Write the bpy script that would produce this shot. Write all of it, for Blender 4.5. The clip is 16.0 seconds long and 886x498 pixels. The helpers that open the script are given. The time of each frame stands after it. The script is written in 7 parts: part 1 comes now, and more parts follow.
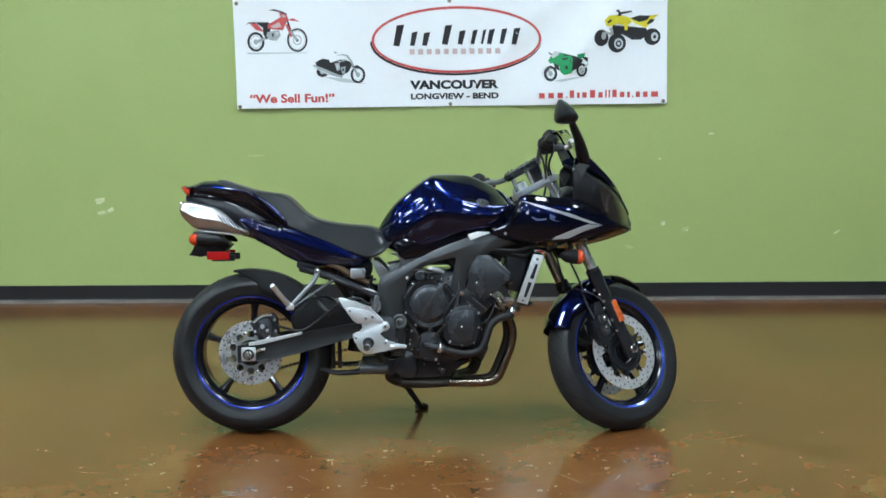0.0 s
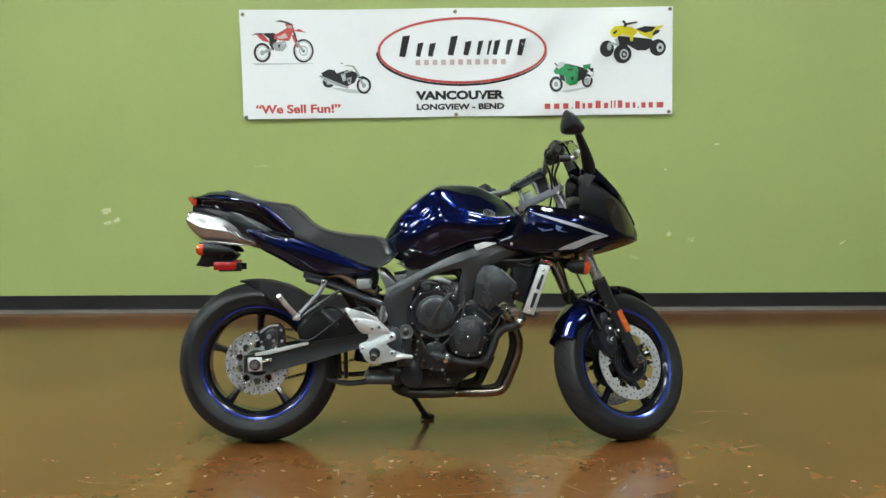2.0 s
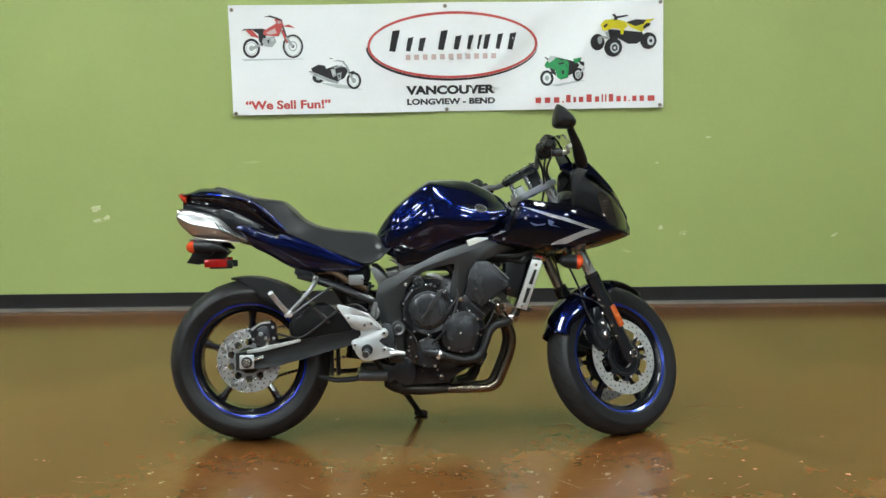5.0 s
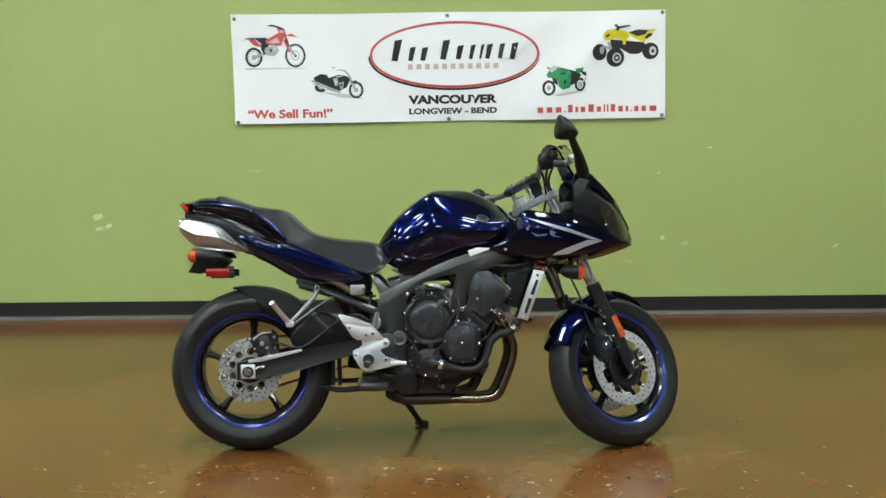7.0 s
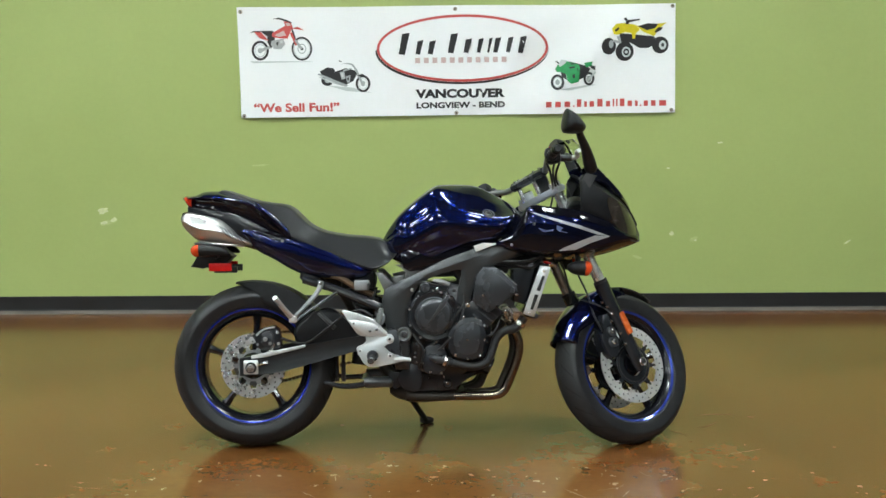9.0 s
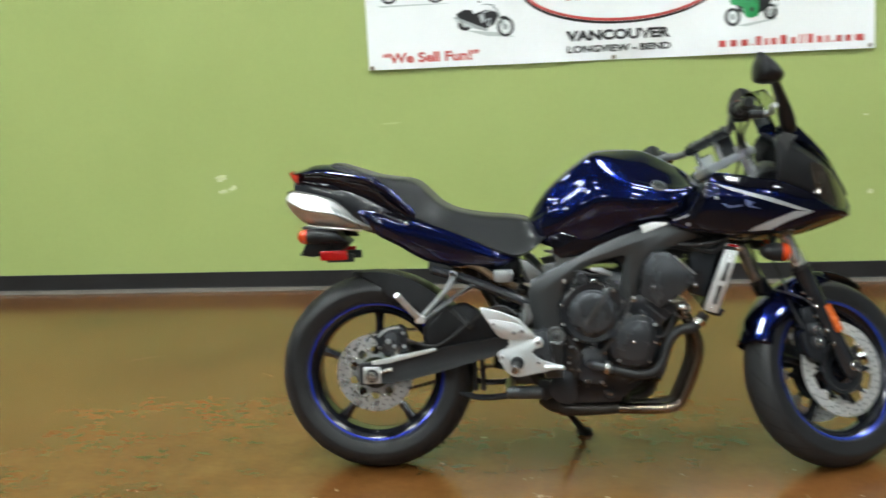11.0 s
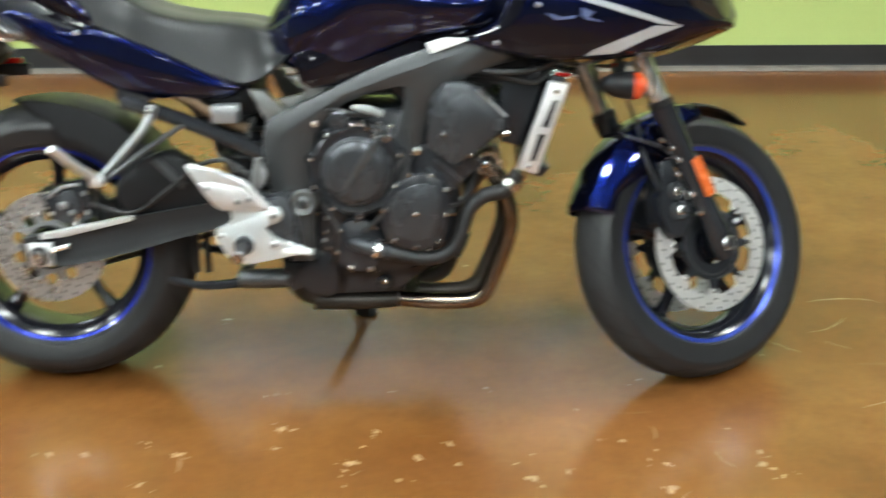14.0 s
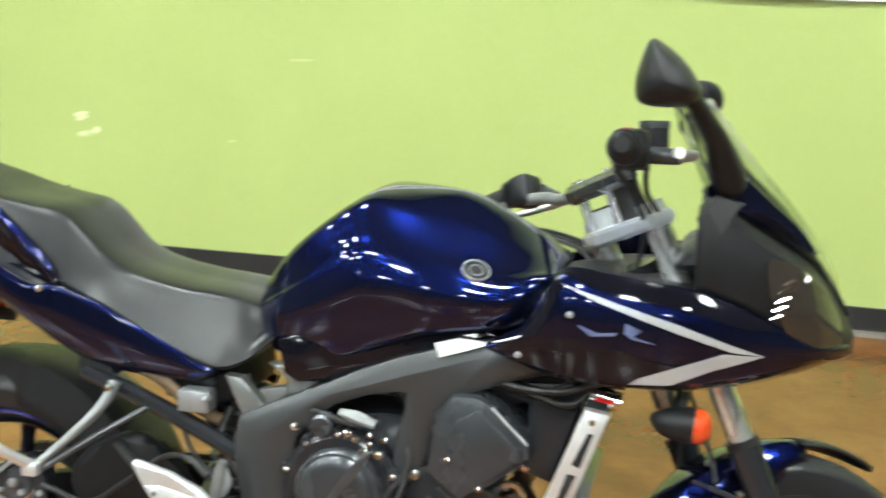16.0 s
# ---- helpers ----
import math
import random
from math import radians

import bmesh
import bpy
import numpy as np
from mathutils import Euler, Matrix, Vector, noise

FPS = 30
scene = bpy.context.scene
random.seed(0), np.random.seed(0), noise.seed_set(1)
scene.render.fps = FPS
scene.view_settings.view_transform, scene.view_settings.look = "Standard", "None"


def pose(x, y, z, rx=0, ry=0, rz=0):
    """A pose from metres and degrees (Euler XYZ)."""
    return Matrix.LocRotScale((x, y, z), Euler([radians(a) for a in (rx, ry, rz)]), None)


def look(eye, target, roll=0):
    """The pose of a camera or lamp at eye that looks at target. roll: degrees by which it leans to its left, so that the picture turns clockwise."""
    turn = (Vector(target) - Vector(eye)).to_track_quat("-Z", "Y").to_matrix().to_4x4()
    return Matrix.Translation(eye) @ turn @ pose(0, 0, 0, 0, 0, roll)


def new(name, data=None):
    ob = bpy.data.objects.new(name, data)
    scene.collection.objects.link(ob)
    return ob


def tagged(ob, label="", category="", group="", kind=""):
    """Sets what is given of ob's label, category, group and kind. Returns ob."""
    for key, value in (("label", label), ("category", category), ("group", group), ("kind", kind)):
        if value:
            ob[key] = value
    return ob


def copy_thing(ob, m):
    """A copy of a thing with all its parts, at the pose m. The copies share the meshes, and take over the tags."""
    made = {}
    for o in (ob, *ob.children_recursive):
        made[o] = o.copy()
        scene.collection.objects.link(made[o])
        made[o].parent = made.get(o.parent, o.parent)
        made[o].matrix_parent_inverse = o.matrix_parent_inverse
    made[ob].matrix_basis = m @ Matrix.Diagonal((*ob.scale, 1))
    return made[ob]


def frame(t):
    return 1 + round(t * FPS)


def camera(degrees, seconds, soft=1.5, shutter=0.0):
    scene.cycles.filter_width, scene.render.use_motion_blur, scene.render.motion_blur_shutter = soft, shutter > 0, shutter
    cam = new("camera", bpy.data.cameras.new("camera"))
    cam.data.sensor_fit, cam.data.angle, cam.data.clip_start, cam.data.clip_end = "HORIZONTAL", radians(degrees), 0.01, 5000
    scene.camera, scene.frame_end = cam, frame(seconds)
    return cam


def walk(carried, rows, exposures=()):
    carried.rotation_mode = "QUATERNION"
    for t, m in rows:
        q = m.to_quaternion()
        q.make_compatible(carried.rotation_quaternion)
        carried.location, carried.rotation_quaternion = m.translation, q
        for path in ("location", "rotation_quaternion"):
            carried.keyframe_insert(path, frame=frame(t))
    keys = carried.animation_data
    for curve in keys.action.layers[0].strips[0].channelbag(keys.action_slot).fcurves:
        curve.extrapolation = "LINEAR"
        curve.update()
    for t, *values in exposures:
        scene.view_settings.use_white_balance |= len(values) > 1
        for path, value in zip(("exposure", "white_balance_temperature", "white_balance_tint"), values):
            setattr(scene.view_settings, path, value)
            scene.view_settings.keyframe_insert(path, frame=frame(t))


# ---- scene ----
cam = camera(38.7, 16.0, shutter=0.5)
PATH = [
    (0, (0.651, -4.693, 1.509), (0.688, -2.72, 1.181), -0.1),
    (0.5, (0.648, -4.691, 1.516), (0.687, -2.715, 1.212), -0.0),
    (1, (0.643, -4.697, 1.511), (0.678, -2.721, 1.206), -0.1),
    (1.5, (0.642, -4.695, 1.511), (0.676, -2.719, 1.204), -0.4),
    (2, (0.644, -4.699, 1.511), (0.674, -2.724, 1.199), -0.1),
    (2.5, (0.644, -4.696, 1.512), (0.685, -2.721, 1.198), -0.3),
    (3, (0.644, -4.692, 1.511), (0.678, -2.718, 1.195), -0.4),
    (3.5, (0.644, -4.695, 1.507), (0.675, -2.719, 1.197), -0.4),
    (4, (0.643, -4.688, 1.512), (0.679, -2.714, 1.191), -0.4),
    (6.5, (0.638, -4.674, 1.511), (0.686, -2.699, 1.195), -0.5),
    (7, (0.64, -4.676, 1.519), (0.682, -2.7, 1.211), -0.3),
    (7.5, (0.636, -4.675, 1.512), (0.676, -2.699, 1.205), -0.5),
    (8, (0.635, -4.683, 1.508), (0.679, -2.706, 1.213), -0.5),
    (10.3, (0.695, -4.174, 1.511), (0.662, -2.212, 1.123), -0.6),
    (10.5, (0.671, -4.053, 1.502), (0.616, -2.094, 1.103), -1.4),
    (11, (0.658, -3.752, 1.498), (0.439, -1.805, 1.097), -2.4),
    (11.5, (0.652, -3.475, 1.501), (0.286, -1.546, 1.115), -1.9),
    (12, (0.592, -3.205, 1.484), (0.214, -1.298, 1.013), -0.8),
    (12.5, (0.549, -2.969, 1.488), (0.215, -1.073, 0.947), -1.0),
    (13, (0.616, -2.784, 1.463), (0.325, -0.893, 0.881), -0.8),
    (13.5, (0.816, -2.624, 1.451), (0.612, -0.757, 0.764), 0.2),
    (14, (0.934, -2.461, 1.432), (0.88, -0.635, 0.618), -0.7),
    (14.5, (0.972, -2.263, 1.454), (1.163, -0.416, 0.711), 0.4),
    (15, (1.066, -2.103, 1.455), (1.124, -0.205, 0.828), 0.3),
    (15.5, (1.193, -1.963, 1.484), (1.053, -0.036, 0.968), 1.7),
    (16, (1.269, -1.825, 1.487), (0.834, 0.046, 0.928), 1.1),
]
EXPOSE = [(0, 0.05, 5700, 10), (0.8, 0.05, 6100, 10), (2.0, 0.0, 6400, 10), (8, 0.03, 6400, 10), (10.5, 0.2, 6450, 10), (12.5, 0.28, 6500, 10), (13.5, 0.70, 6500, 10), (14.5, 0.97, 6500, 10), (15.5, 0.95, 6600, 10), (16, 1.0, 6600, 10)]
walk(cam, [(t, look(eye, target, roll)) for t, eye, target, roll in PATH], EXPOSE)

# ---- world, lights, exposure ----
world = bpy.data.worlds.new("world")
scene.world = world
world.use_nodes = True
wbg = world.node_tree.nodes["Background"]
wbg.inputs[0].default_value = (0.9, 0.95, 1.0, 1)
wbg.inputs[1].default_value = 0.05

# ---- materials ----


def nodes_of(name):
    m = bpy.data.materials.new(name)
    m.use_nodes = True
    nt = m.node_tree
    return m, nt, nt.nodes["Principled BSDF"]


def surf(name, color, rough=0.5, metal=0.0, var=0.15, scale=18.0, bump=0.0, bump_scale=120.0, coat=0.0, spec=0.5, fine=90.0):
    """A surface with two scales of variation in colour and roughness, and fine relief."""
    m, nt, b = nodes_of(name)
    tc = nt.nodes.new("ShaderNodeTexCoord")
    big = nt.nodes.new("ShaderNodeTexNoise")
    big.inputs["Scale"].default_value = scale
    big.inputs["Detail"].default_value = 6
    small = nt.nodes.new("ShaderNodeTexNoise")
    small.inputs["Scale"].default_value = fine
    small.inputs["Detail"].default_value = 3
    for n in (big, small):
        nt.links.new(tc.outputs["Object"], n.inputs["Vector"])
    add = nt.nodes.new("ShaderNodeMath")
    add.operation = "MULTIPLY_ADD"
    add.inputs[1].default_value = 0.35
    nt.links.new(small.outputs["Fac"], add.inputs[0])
    nt.links.new(big.outputs["Fac"], add.inputs[2])
    ramp = nt.nodes.new("ShaderNodeValToRGB")
    ramp.color_ramp.elements[0].position = 0.35
    ramp.color_ramp.elements[1].position = 0.95
    lo = [c * (1 - var) for c in color]
    hi = [min(1, c * (1 + var)) for c in color]
    ramp.color_ramp.elements[0].color = (*lo, 1)
    ramp.color_ramp.elements[1].color = (*hi, 1)
    nt.links.new(add.outputs[0], ramp.inputs[0])
    nt.links.new(ramp.outputs[0], b.inputs["Base Color"])
    rr = nt.nodes.new("ShaderNodeMapRange")
    rr.inputs["From Min"].default_value = 0.3
    rr.inputs["From Max"].default_value = 1.0
    rr.inputs["To Min"].default_value = max(0.02, rough * 0.8)
    rr.inputs["To Max"].default_value = min(1, rough * 1.25)
    nt.links.new(add.outputs[0], rr.inputs["Value"])
    nt.links.new(rr.outputs[0], b.inputs["Roughness"])
    b.inputs["Metallic"].default_value = metal
    b.inputs["Coat Weight"].default_value = coat
    b.inputs["Coat Roughness"].default_value = 0.03
    b.inputs["Coat IOR"].default_value = 1.42
    b.inputs["Specular IOR Level"].default_value = spec
    if bump:
        bn = nt.nodes.new("ShaderNodeTexNoise")
        bn.inputs["Scale"].default_value = bump_scale
        bn.inputs["Detail"].default_value = 4
        nt.links.new(tc.outputs["Object"], bn.inputs["Vector"])
        bp = nt.nodes.new("ShaderNodeBump")
        bp.inputs["Strength"].default_value = bump
        bp.inputs["Distance"].default_value = 0.002
        nt.links.new(bn.outputs["Fac"], bp.inputs["Height"])
        nt.links.new(bp.outputs[0], b.inputs["Normal"])
    return m


def floor_material():
    """Stained and sealed concrete: reddish brown, mottled, with fine pale scuffs."""
    m, nt, b = nodes_of("stained_concrete")
    tc = nt.nodes.new("ShaderNodeTexCoord")

    def tex(scale, detail=5, rough=0.6, stretch=(1, 1, 1), turn=0.0, w=0.0):
        mp = nt.nodes.new("ShaderNodeMapping")
        mp.inputs["Scale"].default_value = stretch
        mp.inputs["Rotation"].default_value = (0, 0, turn)
        mp.inputs["Location"].default_value = (w, w * 2, 0)
        nt.links.new(tc.outputs["Object"], mp.inputs["Vector"])
        n = nt.nodes.new("ShaderNodeTexNoise")
        n.inputs["Scale"].default_value = scale
        n.inputs["Detail"].default_value = detail
        n.inputs["Roughness"].default_value = rough
        nt.links.new(mp.outputs[0], n.inputs["Vector"])
        return n

    def ramp(src, stops):
        r = nt.nodes.new("ShaderNodeValToRGB")
        r.color_ramp.elements[0].position, r.color_ramp.elements[0].color = stops[0][0], (*stops[0][1], 1)
        r.color_ramp.elements[1].position, r.color_ramp.elements[1].color = stops[-1][0], (*stops[-1][1], 1)
        for p, c in stops[1:-1]:
            e = r.color_ramp.elements.new(p)
            e.color = (*c, 1)
        nt.links.new(src, r.inputs[0])
        return r

    def mix(a, c, f, mode="MIX"):
        x = nt.nodes.new("ShaderNodeMix")
        x.data_type, x.blend_type = "RGBA", mode
        nt.links.new(a, x.inputs[6])
        if isinstance(c, tuple):
            x.inputs[7].default_value = (*c, 1)
        else:
            nt.links.new(c, x.inputs[7])
        if isinstance(f, float):
            x.inputs[0].default_value = f
        else:
            nt.links.new(f, x.inputs[0])
        return x.outputs[2]

    base = ramp(tex(1.1, 3, 0.5).outputs["Fac"], [(0.34, FLOOR_DARK), (0.5, FLOOR_MID), (0.66, FLOOR_LIGHT)])
    cloud = ramp(tex(3.0, 3, 0.5, (1, 1, 1), 0.3, 4).outputs["Fac"], [(0.46, (0, 0, 0)), (0.75, (0.6, 0.6, 0.6))])
    col = mix(base.outputs[0], (0.225, 0.097, 0.029), cloud.outputs[0])
    red = ramp(tex(1.6, 3, 0.5, (1, 1, 1), 0.8, 13).outputs["Fac"], [(0.5, (0, 0, 0)), (0.72, (0.6, 0.6, 0.6))])
    col = mix(col, (0.13, 0.042, 0.014), red.outputs[0])
    mott = ramp(tex(9, 6, 0.65, (1, 1, 1), 0.2, 21).outputs["Fac"], [(0.34, (0.80, 0.79, 0.78)), (0.5, (1, 1, 1)), (0.68, (1.12, 1.11, 1.09))])
    col = mix(col, mott.outputs[0], 0.55, "MULTIPLY")
    grain = ramp(tex(38, 5, 0.65).outputs["Fac"], [(0.3, (0.84, 0.84, 0.84)), (0.7, (1.1, 1.1, 1.1))])
    col = mix(col, grain.outputs[0], 0.6, "MULTIPLY")
    # pale scuffs: thin, broken streaks in three directions
    for turn, w, sc in ((0.5, 3.0, 2.6), (-0.9, 7.0, 2.2), (1.9, 11.0, 3.0)):
        st = ramp(tex(sc, 3, 0.5, (1, 9, 1), turn, w).outputs["Fac"], [(0.66, (0, 0, 0)), (0.80, (0.40, 0.40, 0.40))])
        br = ramp(tex(9, 4, 0.7, (1, 1, 1), 0, w + 2).outputs["Fac"], [(0.46, (0, 0, 0)), (0.72, (0.5, 0.5, 0.5))])
        f = mix(st.outputs[0], br.outputs[0], 1.0, "MULTIPLY")
        col = mix(col, (0.40, 0.30, 0.17), f)
    spk = ramp(tex(60, 2, 0.5, (1, 1, 1), 0, 5).outputs["Fac"], [(0.78, (0, 0, 0)), (0.88, (0.2, 0.2, 0.2))])
    col = mix(col, (0.4, 0.27, 0.14), spk.outputs[0])
    nt.links.new(col, b.inputs["Base Color"])
    rg = ramp(tex(3.4, 6, 0.65, (1, 1, 1), 0, 9).outputs["Fac"], [(0.3, (FLOOR_ROUGH * 0.97,) * 3), (0.75, (FLOOR_ROUGH * 1.03,) * 3)])
    nt.links.new(rg.outputs[0], b.inputs["Roughness"])
    bp = nt.nodes.new("ShaderNodeBump")
    bp.inputs["Strength"].default_value = 0.012
    bp.inputs["Distance"].default_value = 0.004
    nt.links.new(tex(7, 5, 0.6, (1, 1, 1), 0, 1).outputs["Fac"], bp.inputs["Height"])
    nt.links.new(bp.outputs[0], b.inputs["Normal"])
    b.inputs["Specular IOR Level"].default_value = 0.5
    return m


def glow(name, color, strength):
    m, nt, b = nodes_of(name)
    b.inputs["Base Color"].default_value = (0.9, 0.9, 0.9, 1)
    b.inputs["Emission Color"].default_value = (*color, 1)
    b.inputs["Emission Strength"].default_value = strength
    return m


def glass(name, color, rough=0.02, ior=1.45):
    m, nt, b = nodes_of(name)
    b.inputs["Base Color"].default_value = (*color, 1)
    b.inputs["Transmission Weight"].default_value = 1.0
    b.inputs["Roughness"].default_value = rough
    b.inputs["IOR"].default_value = ior
    return m


def flake_paint(name, color, rough):
    """Clear lacquer over a dark ground with coloured metal flakes."""
    m, nt, b = nodes_of(name)
    tc = nt.nodes.new("ShaderNodeTexCoord")
    no = nt.nodes.new("ShaderNodeTexNoise")
    no.inputs["Scale"].default_value = 5
    no.inputs["Detail"].default_value = 8
    nt.links.new(tc.outputs["Object"], no.inputs["Vector"])
    ramp = nt.nodes.new("ShaderNodeValToRGB")
    ramp.color_ramp.elements[0].position, ramp.color_ramp.elements[1].position = 0.3, 0.7
    ramp.color_ramp.elements[0].color = (*[c * 0.85 for c in color], 1)
    ramp.color_ramp.elements[1].color = (*[c * 1.15 for c in color], 1)
    nt.links.new(no.outputs["Fac"], ramp.inputs[0])
    fl = nt.nodes.new("ShaderNodeBsdfAnisotropic")
    fl.inputs["Roughness"].default_value = rough
    nt.links.new(ramp.outputs[0], fl.inputs["Color"])
    b.inputs["Base Color"].default_value = (0.0022, 0.0028, 0.0075, 1)
    b.inputs["Roughness"].default_value = 0.035
    b.inputs["Specular IOR Level"].default_value = 0.5
    add = nt.nodes.new("ShaderNodeAddShader")
    nt.links.new(b.outputs[0], add.inputs[0])
    nt.links.new(fl.outputs[0], add.inputs[1])
    nt.links.new(add.outputs[0], nt.nodes["Material Output"].inputs["Surface"])
    return m


FLOOR_DARK, FLOOR_MID, FLOOR_LIGHT, FLOOR_ROUGH = (0.100, 0.035, 0.0085), (0.139, 0.053, 0.0135), (0.165, 0.069, 0.0185), 0.185
LAMP = 75.5
M_floor = floor_material()
M_wall = surf("green_wall_paint", (0.40, 0.485, 0.165), 0.42, var=0.05, scale=1.6, bump=0.25, bump_scale=260, fine=40)
M_wall2 = surf("dull_wall_paint", (0.085, 0.082, 0.075), 0.55, var=0.05, scale=1.5, bump=0.2, bump_scale=240)
M_ceil = surf("dark_ceiling_paint", (0.05, 0.05, 0.05), 0.85, var=0.05, scale=3, bump=0.3)
M_base = surf("black_rubber_base", (0.014, 0.014, 0.015), 0.45, var=0.25, scale=9)
M_toe = surf("dusty_base_toe", (0.13, 0.112, 0.092), 0.7, var=0.35, scale=6)
M_scuff = surf("bare_plaster_scuff", (0.66, 0.70, 0.43), 0.7, var=0.15, scale=60)
M_scuff2 = surf("dull_paint_patch", (0.48, 0.56, 0.23), 0.5, var=0.1, scale=40)
M_scratch = surf("worn_floor_scratch", (0.25, 0.145, 0.070), 0.45, var=0.5, scale=25)
M_vinyl = surf("white_banner_vinyl", (0.95, 0.965, 0.965), 0.38, var=0.025, scale=3)
M_red = surf("red_ink", (0.62, 0.095, 0.085), 0.4, var=0.06, scale=40)
M_blk = surf("black_ink", (0.02, 0.02, 0.022), 0.4, var=0.1, scale=40)
M_pink = surf("grey_red_ink", (0.66, 0.50, 0.48), 0.4, var=0.05, scale=40)
M_greyink = surf("grey_ink", (0.42, 0.45, 0.45), 0.4, var=0.15, scale=30)
M_lgreyink = surf("pale_grey_ink", (0.62, 0.66, 0.65), 0.4, var=0.05, scale=30)
M_greenink = surf("green_ink", (0.02, 0.30, 0.09), 0.4, var=0.2, scale=40)
M_yelink = surf("yellow_ink", (0.72, 0.62, 0.02), 0.4, var=0.12, scale=40)
M_steelring = surf("brass_grommet", (0.4, 0.36, 0.28), 0.35, metal=1)
M_blue = flake_paint("metallic_blue_paint", (0.0013, 0.0048, 0.047), 0.225)
M_gloss = surf("gloss_black_paint", (0.005, 0.005, 0.008), 0.06, var=0.1, scale=8, spec=0.42, fine=12)
M_plastic = surf("black_plastic", (0.009, 0.0095, 0.011), 0.40, var=0.2, scale=30, spec=0.28, bump=0.15, bump_scale=700)
M_seat = surf("black_seat_vinyl", (0.0095, 0.010, 0.011), 0.33, spec=0.32, var=0.04, scale=6, bump=0.03, bump_scale=900)
M_frame = surf("matt_grey_frame_paint", (0.060, 0.063, 0.066), 0.31, metal=0.5, var=0.04, scale=5, fine=20)
M_engine = surf("black_engine_paint", (0.017, 0.0185, 0.022), 0.19, var=0.15, scale=10, fine=30, bump=0.05, bump_scale=420)
M_engine2 = surf("charcoal_engine_cover", (0.058, 0.062, 0.069), 0.26, metal=0.5, var=0.12, scale=10, fine=30, bump=0.05, bump_scale=420)
M_arm = surf("satin_black_swingarm", (0.024, 0.025, 0.027), 0.46, spec=0.22, var=0.1, scale=12, bump=0.05, bump_scale=400)
M_dark = surf("dark_recess", (0.008, 0.008, 0.009), 0.7, var=0.2)
M_tyre = surf("tyre_rubber", (0.030, 0.0305, 0.0315), 0.62, var=0.25, scale=16, bump=0.4, bump_scale=300, spec=0.25)
M_sidewall = surf("black_tyre_sidewall", (0.014, 0.014, 0.015), 0.36, var=0.2, scale=20, spec=0.4)
M_rim = surf("gloss_dark_rim", (0.006, 0.0065, 0.010), 0.17, var=0.15, coat=0.1)
# front copy of the blue tape, made paler for the light it reflects
M_rimtape = surf("lit_rim_tape", (0.03, 0.06, 0.36), 0.20, metal=0.5, var=0.15, coat=0.3)
M_reflector = surf("dull_amber_reflector", (0.52, 0.11, 0.025), 0.25, var=0.2, coat=0.5)
M_tape = surf("blue_rim_tape", (0.010, 0.03, 0.36), 0.22, metal=0.4, var=0.1, coat=0.5)
M_alu = surf("cast_aluminium", (0.72, 0.73, 0.74), 0.42, metal=0.8, var=0.1, scale=25, bump=0.15, bump_scale=400)
M_cast = surf("grey_cast_bracket", (0.20, 0.205, 0.205), 0.36, metal=0.5, var=0.15, scale=24, bump=0.15, bump_scale=400)
M_bar = surf("polished_aluminium", (0.78, 0.79, 0.80), 0.24, metal=0.85, var=0.02, scale=6, fine=20)
M_dullalu = surf("dull_aluminium", (0.34, 0.35, 0.36), 0.4, metal=0.7, var=0.15, scale=20)
M_silver = surf("silver_paint", (0.66, 0.69, 0.70), 0.3, metal=0.55, var=0.06, scale=20)
M_brush = surf("brushed_steel_muffler", (0.56, 0.555, 0.545), 0.33, metal=1.0, var=0.1, scale=12, bump=0.1, bump_scale=500)
M_shield = surf("dark_heat_shield", (0.09, 0.095, 0.1), 0.35, metal=0.7, var=0.15)
M_chrome = surf("chrome", (0.82, 0.82, 0.83), 0.1, metal=1.0, var=0.03)
M_disc = surf("steel_brake_disc", (0.80, 0.80, 0.79), 0.40, metal=0.85, var=0.14, scale=30, bump=0.2, bump_scale=600)
# darker copy of the disc steel; the rear disc's shading is in this colour
M_disc2 = surf("shaded_rear_disc", (0.58, 0.58, 0.575), 0.27, metal=0.9, var=0.12, scale=30, bump=0.2, bump_scale=600)
M_bolt = surf("zinc_bolt", (0.75, 0.74, 0.72), 0.25, metal=1.0, var=0.2)
M_pipe = surf("heat_tinted_exhaust", (0.24, 0.19, 0.145), 0.24, metal=1.0, var=0.4, scale=7)
# darker copy of the exhaust metal, with the shade put into its colour
M_pipe2 = surf("dark_exhaust", (0.035, 0.029, 0.024), 0.45, metal=0.5, var=0.4, scale=9)
M_orange = surf("amber_lens", (0.66, 0.065, 0.014), 0.15, var=0.1, coat=0.8)
M_taillens = surf("red_orange_lens", (0.46, 0.028, 0.010), 0.15, var=0.1, coat=0.8)
M_redlens = surf("red_lens", (0.62, 0.012, 0.012), 0.15, var=0.1, coat=0.8)
M_mark = surf("blue_grey_decal", (0.17, 0.22, 0.42), 0.3, metal=0.5, var=0.1)
M_stripe = surf("silver_decal", (0.45, 0.46, 0.47), 0.35, metal=0.4, var=0.05)
M_white = surf("white_sticker", (0.82, 0.83, 0.82), 0.4, var=0.04)
M_screen = glass("clear_windscreen", (0.86, 0.88, 0.86), 0.02, 1.14)
M_headlight = surf("smoked_headlight_glass", (0.030, 0.024, 0.019), 0.07, var=0.5, scale=16, spec=0.8, coat=1.0)
M_mirrorglass = surf("mirror_glass", (0.9, 0.9, 0.9), 0.03, metal=1.0, var=0.01)
M_cable = surf("black_cable", (0.012, 0.012, 0.013), 0.5, var=0.2)
M_rust = surf("worn_brown_steel", (0.13, 0.085, 0.05), 0.45, metal=0.5, var=0.4, scale=14)
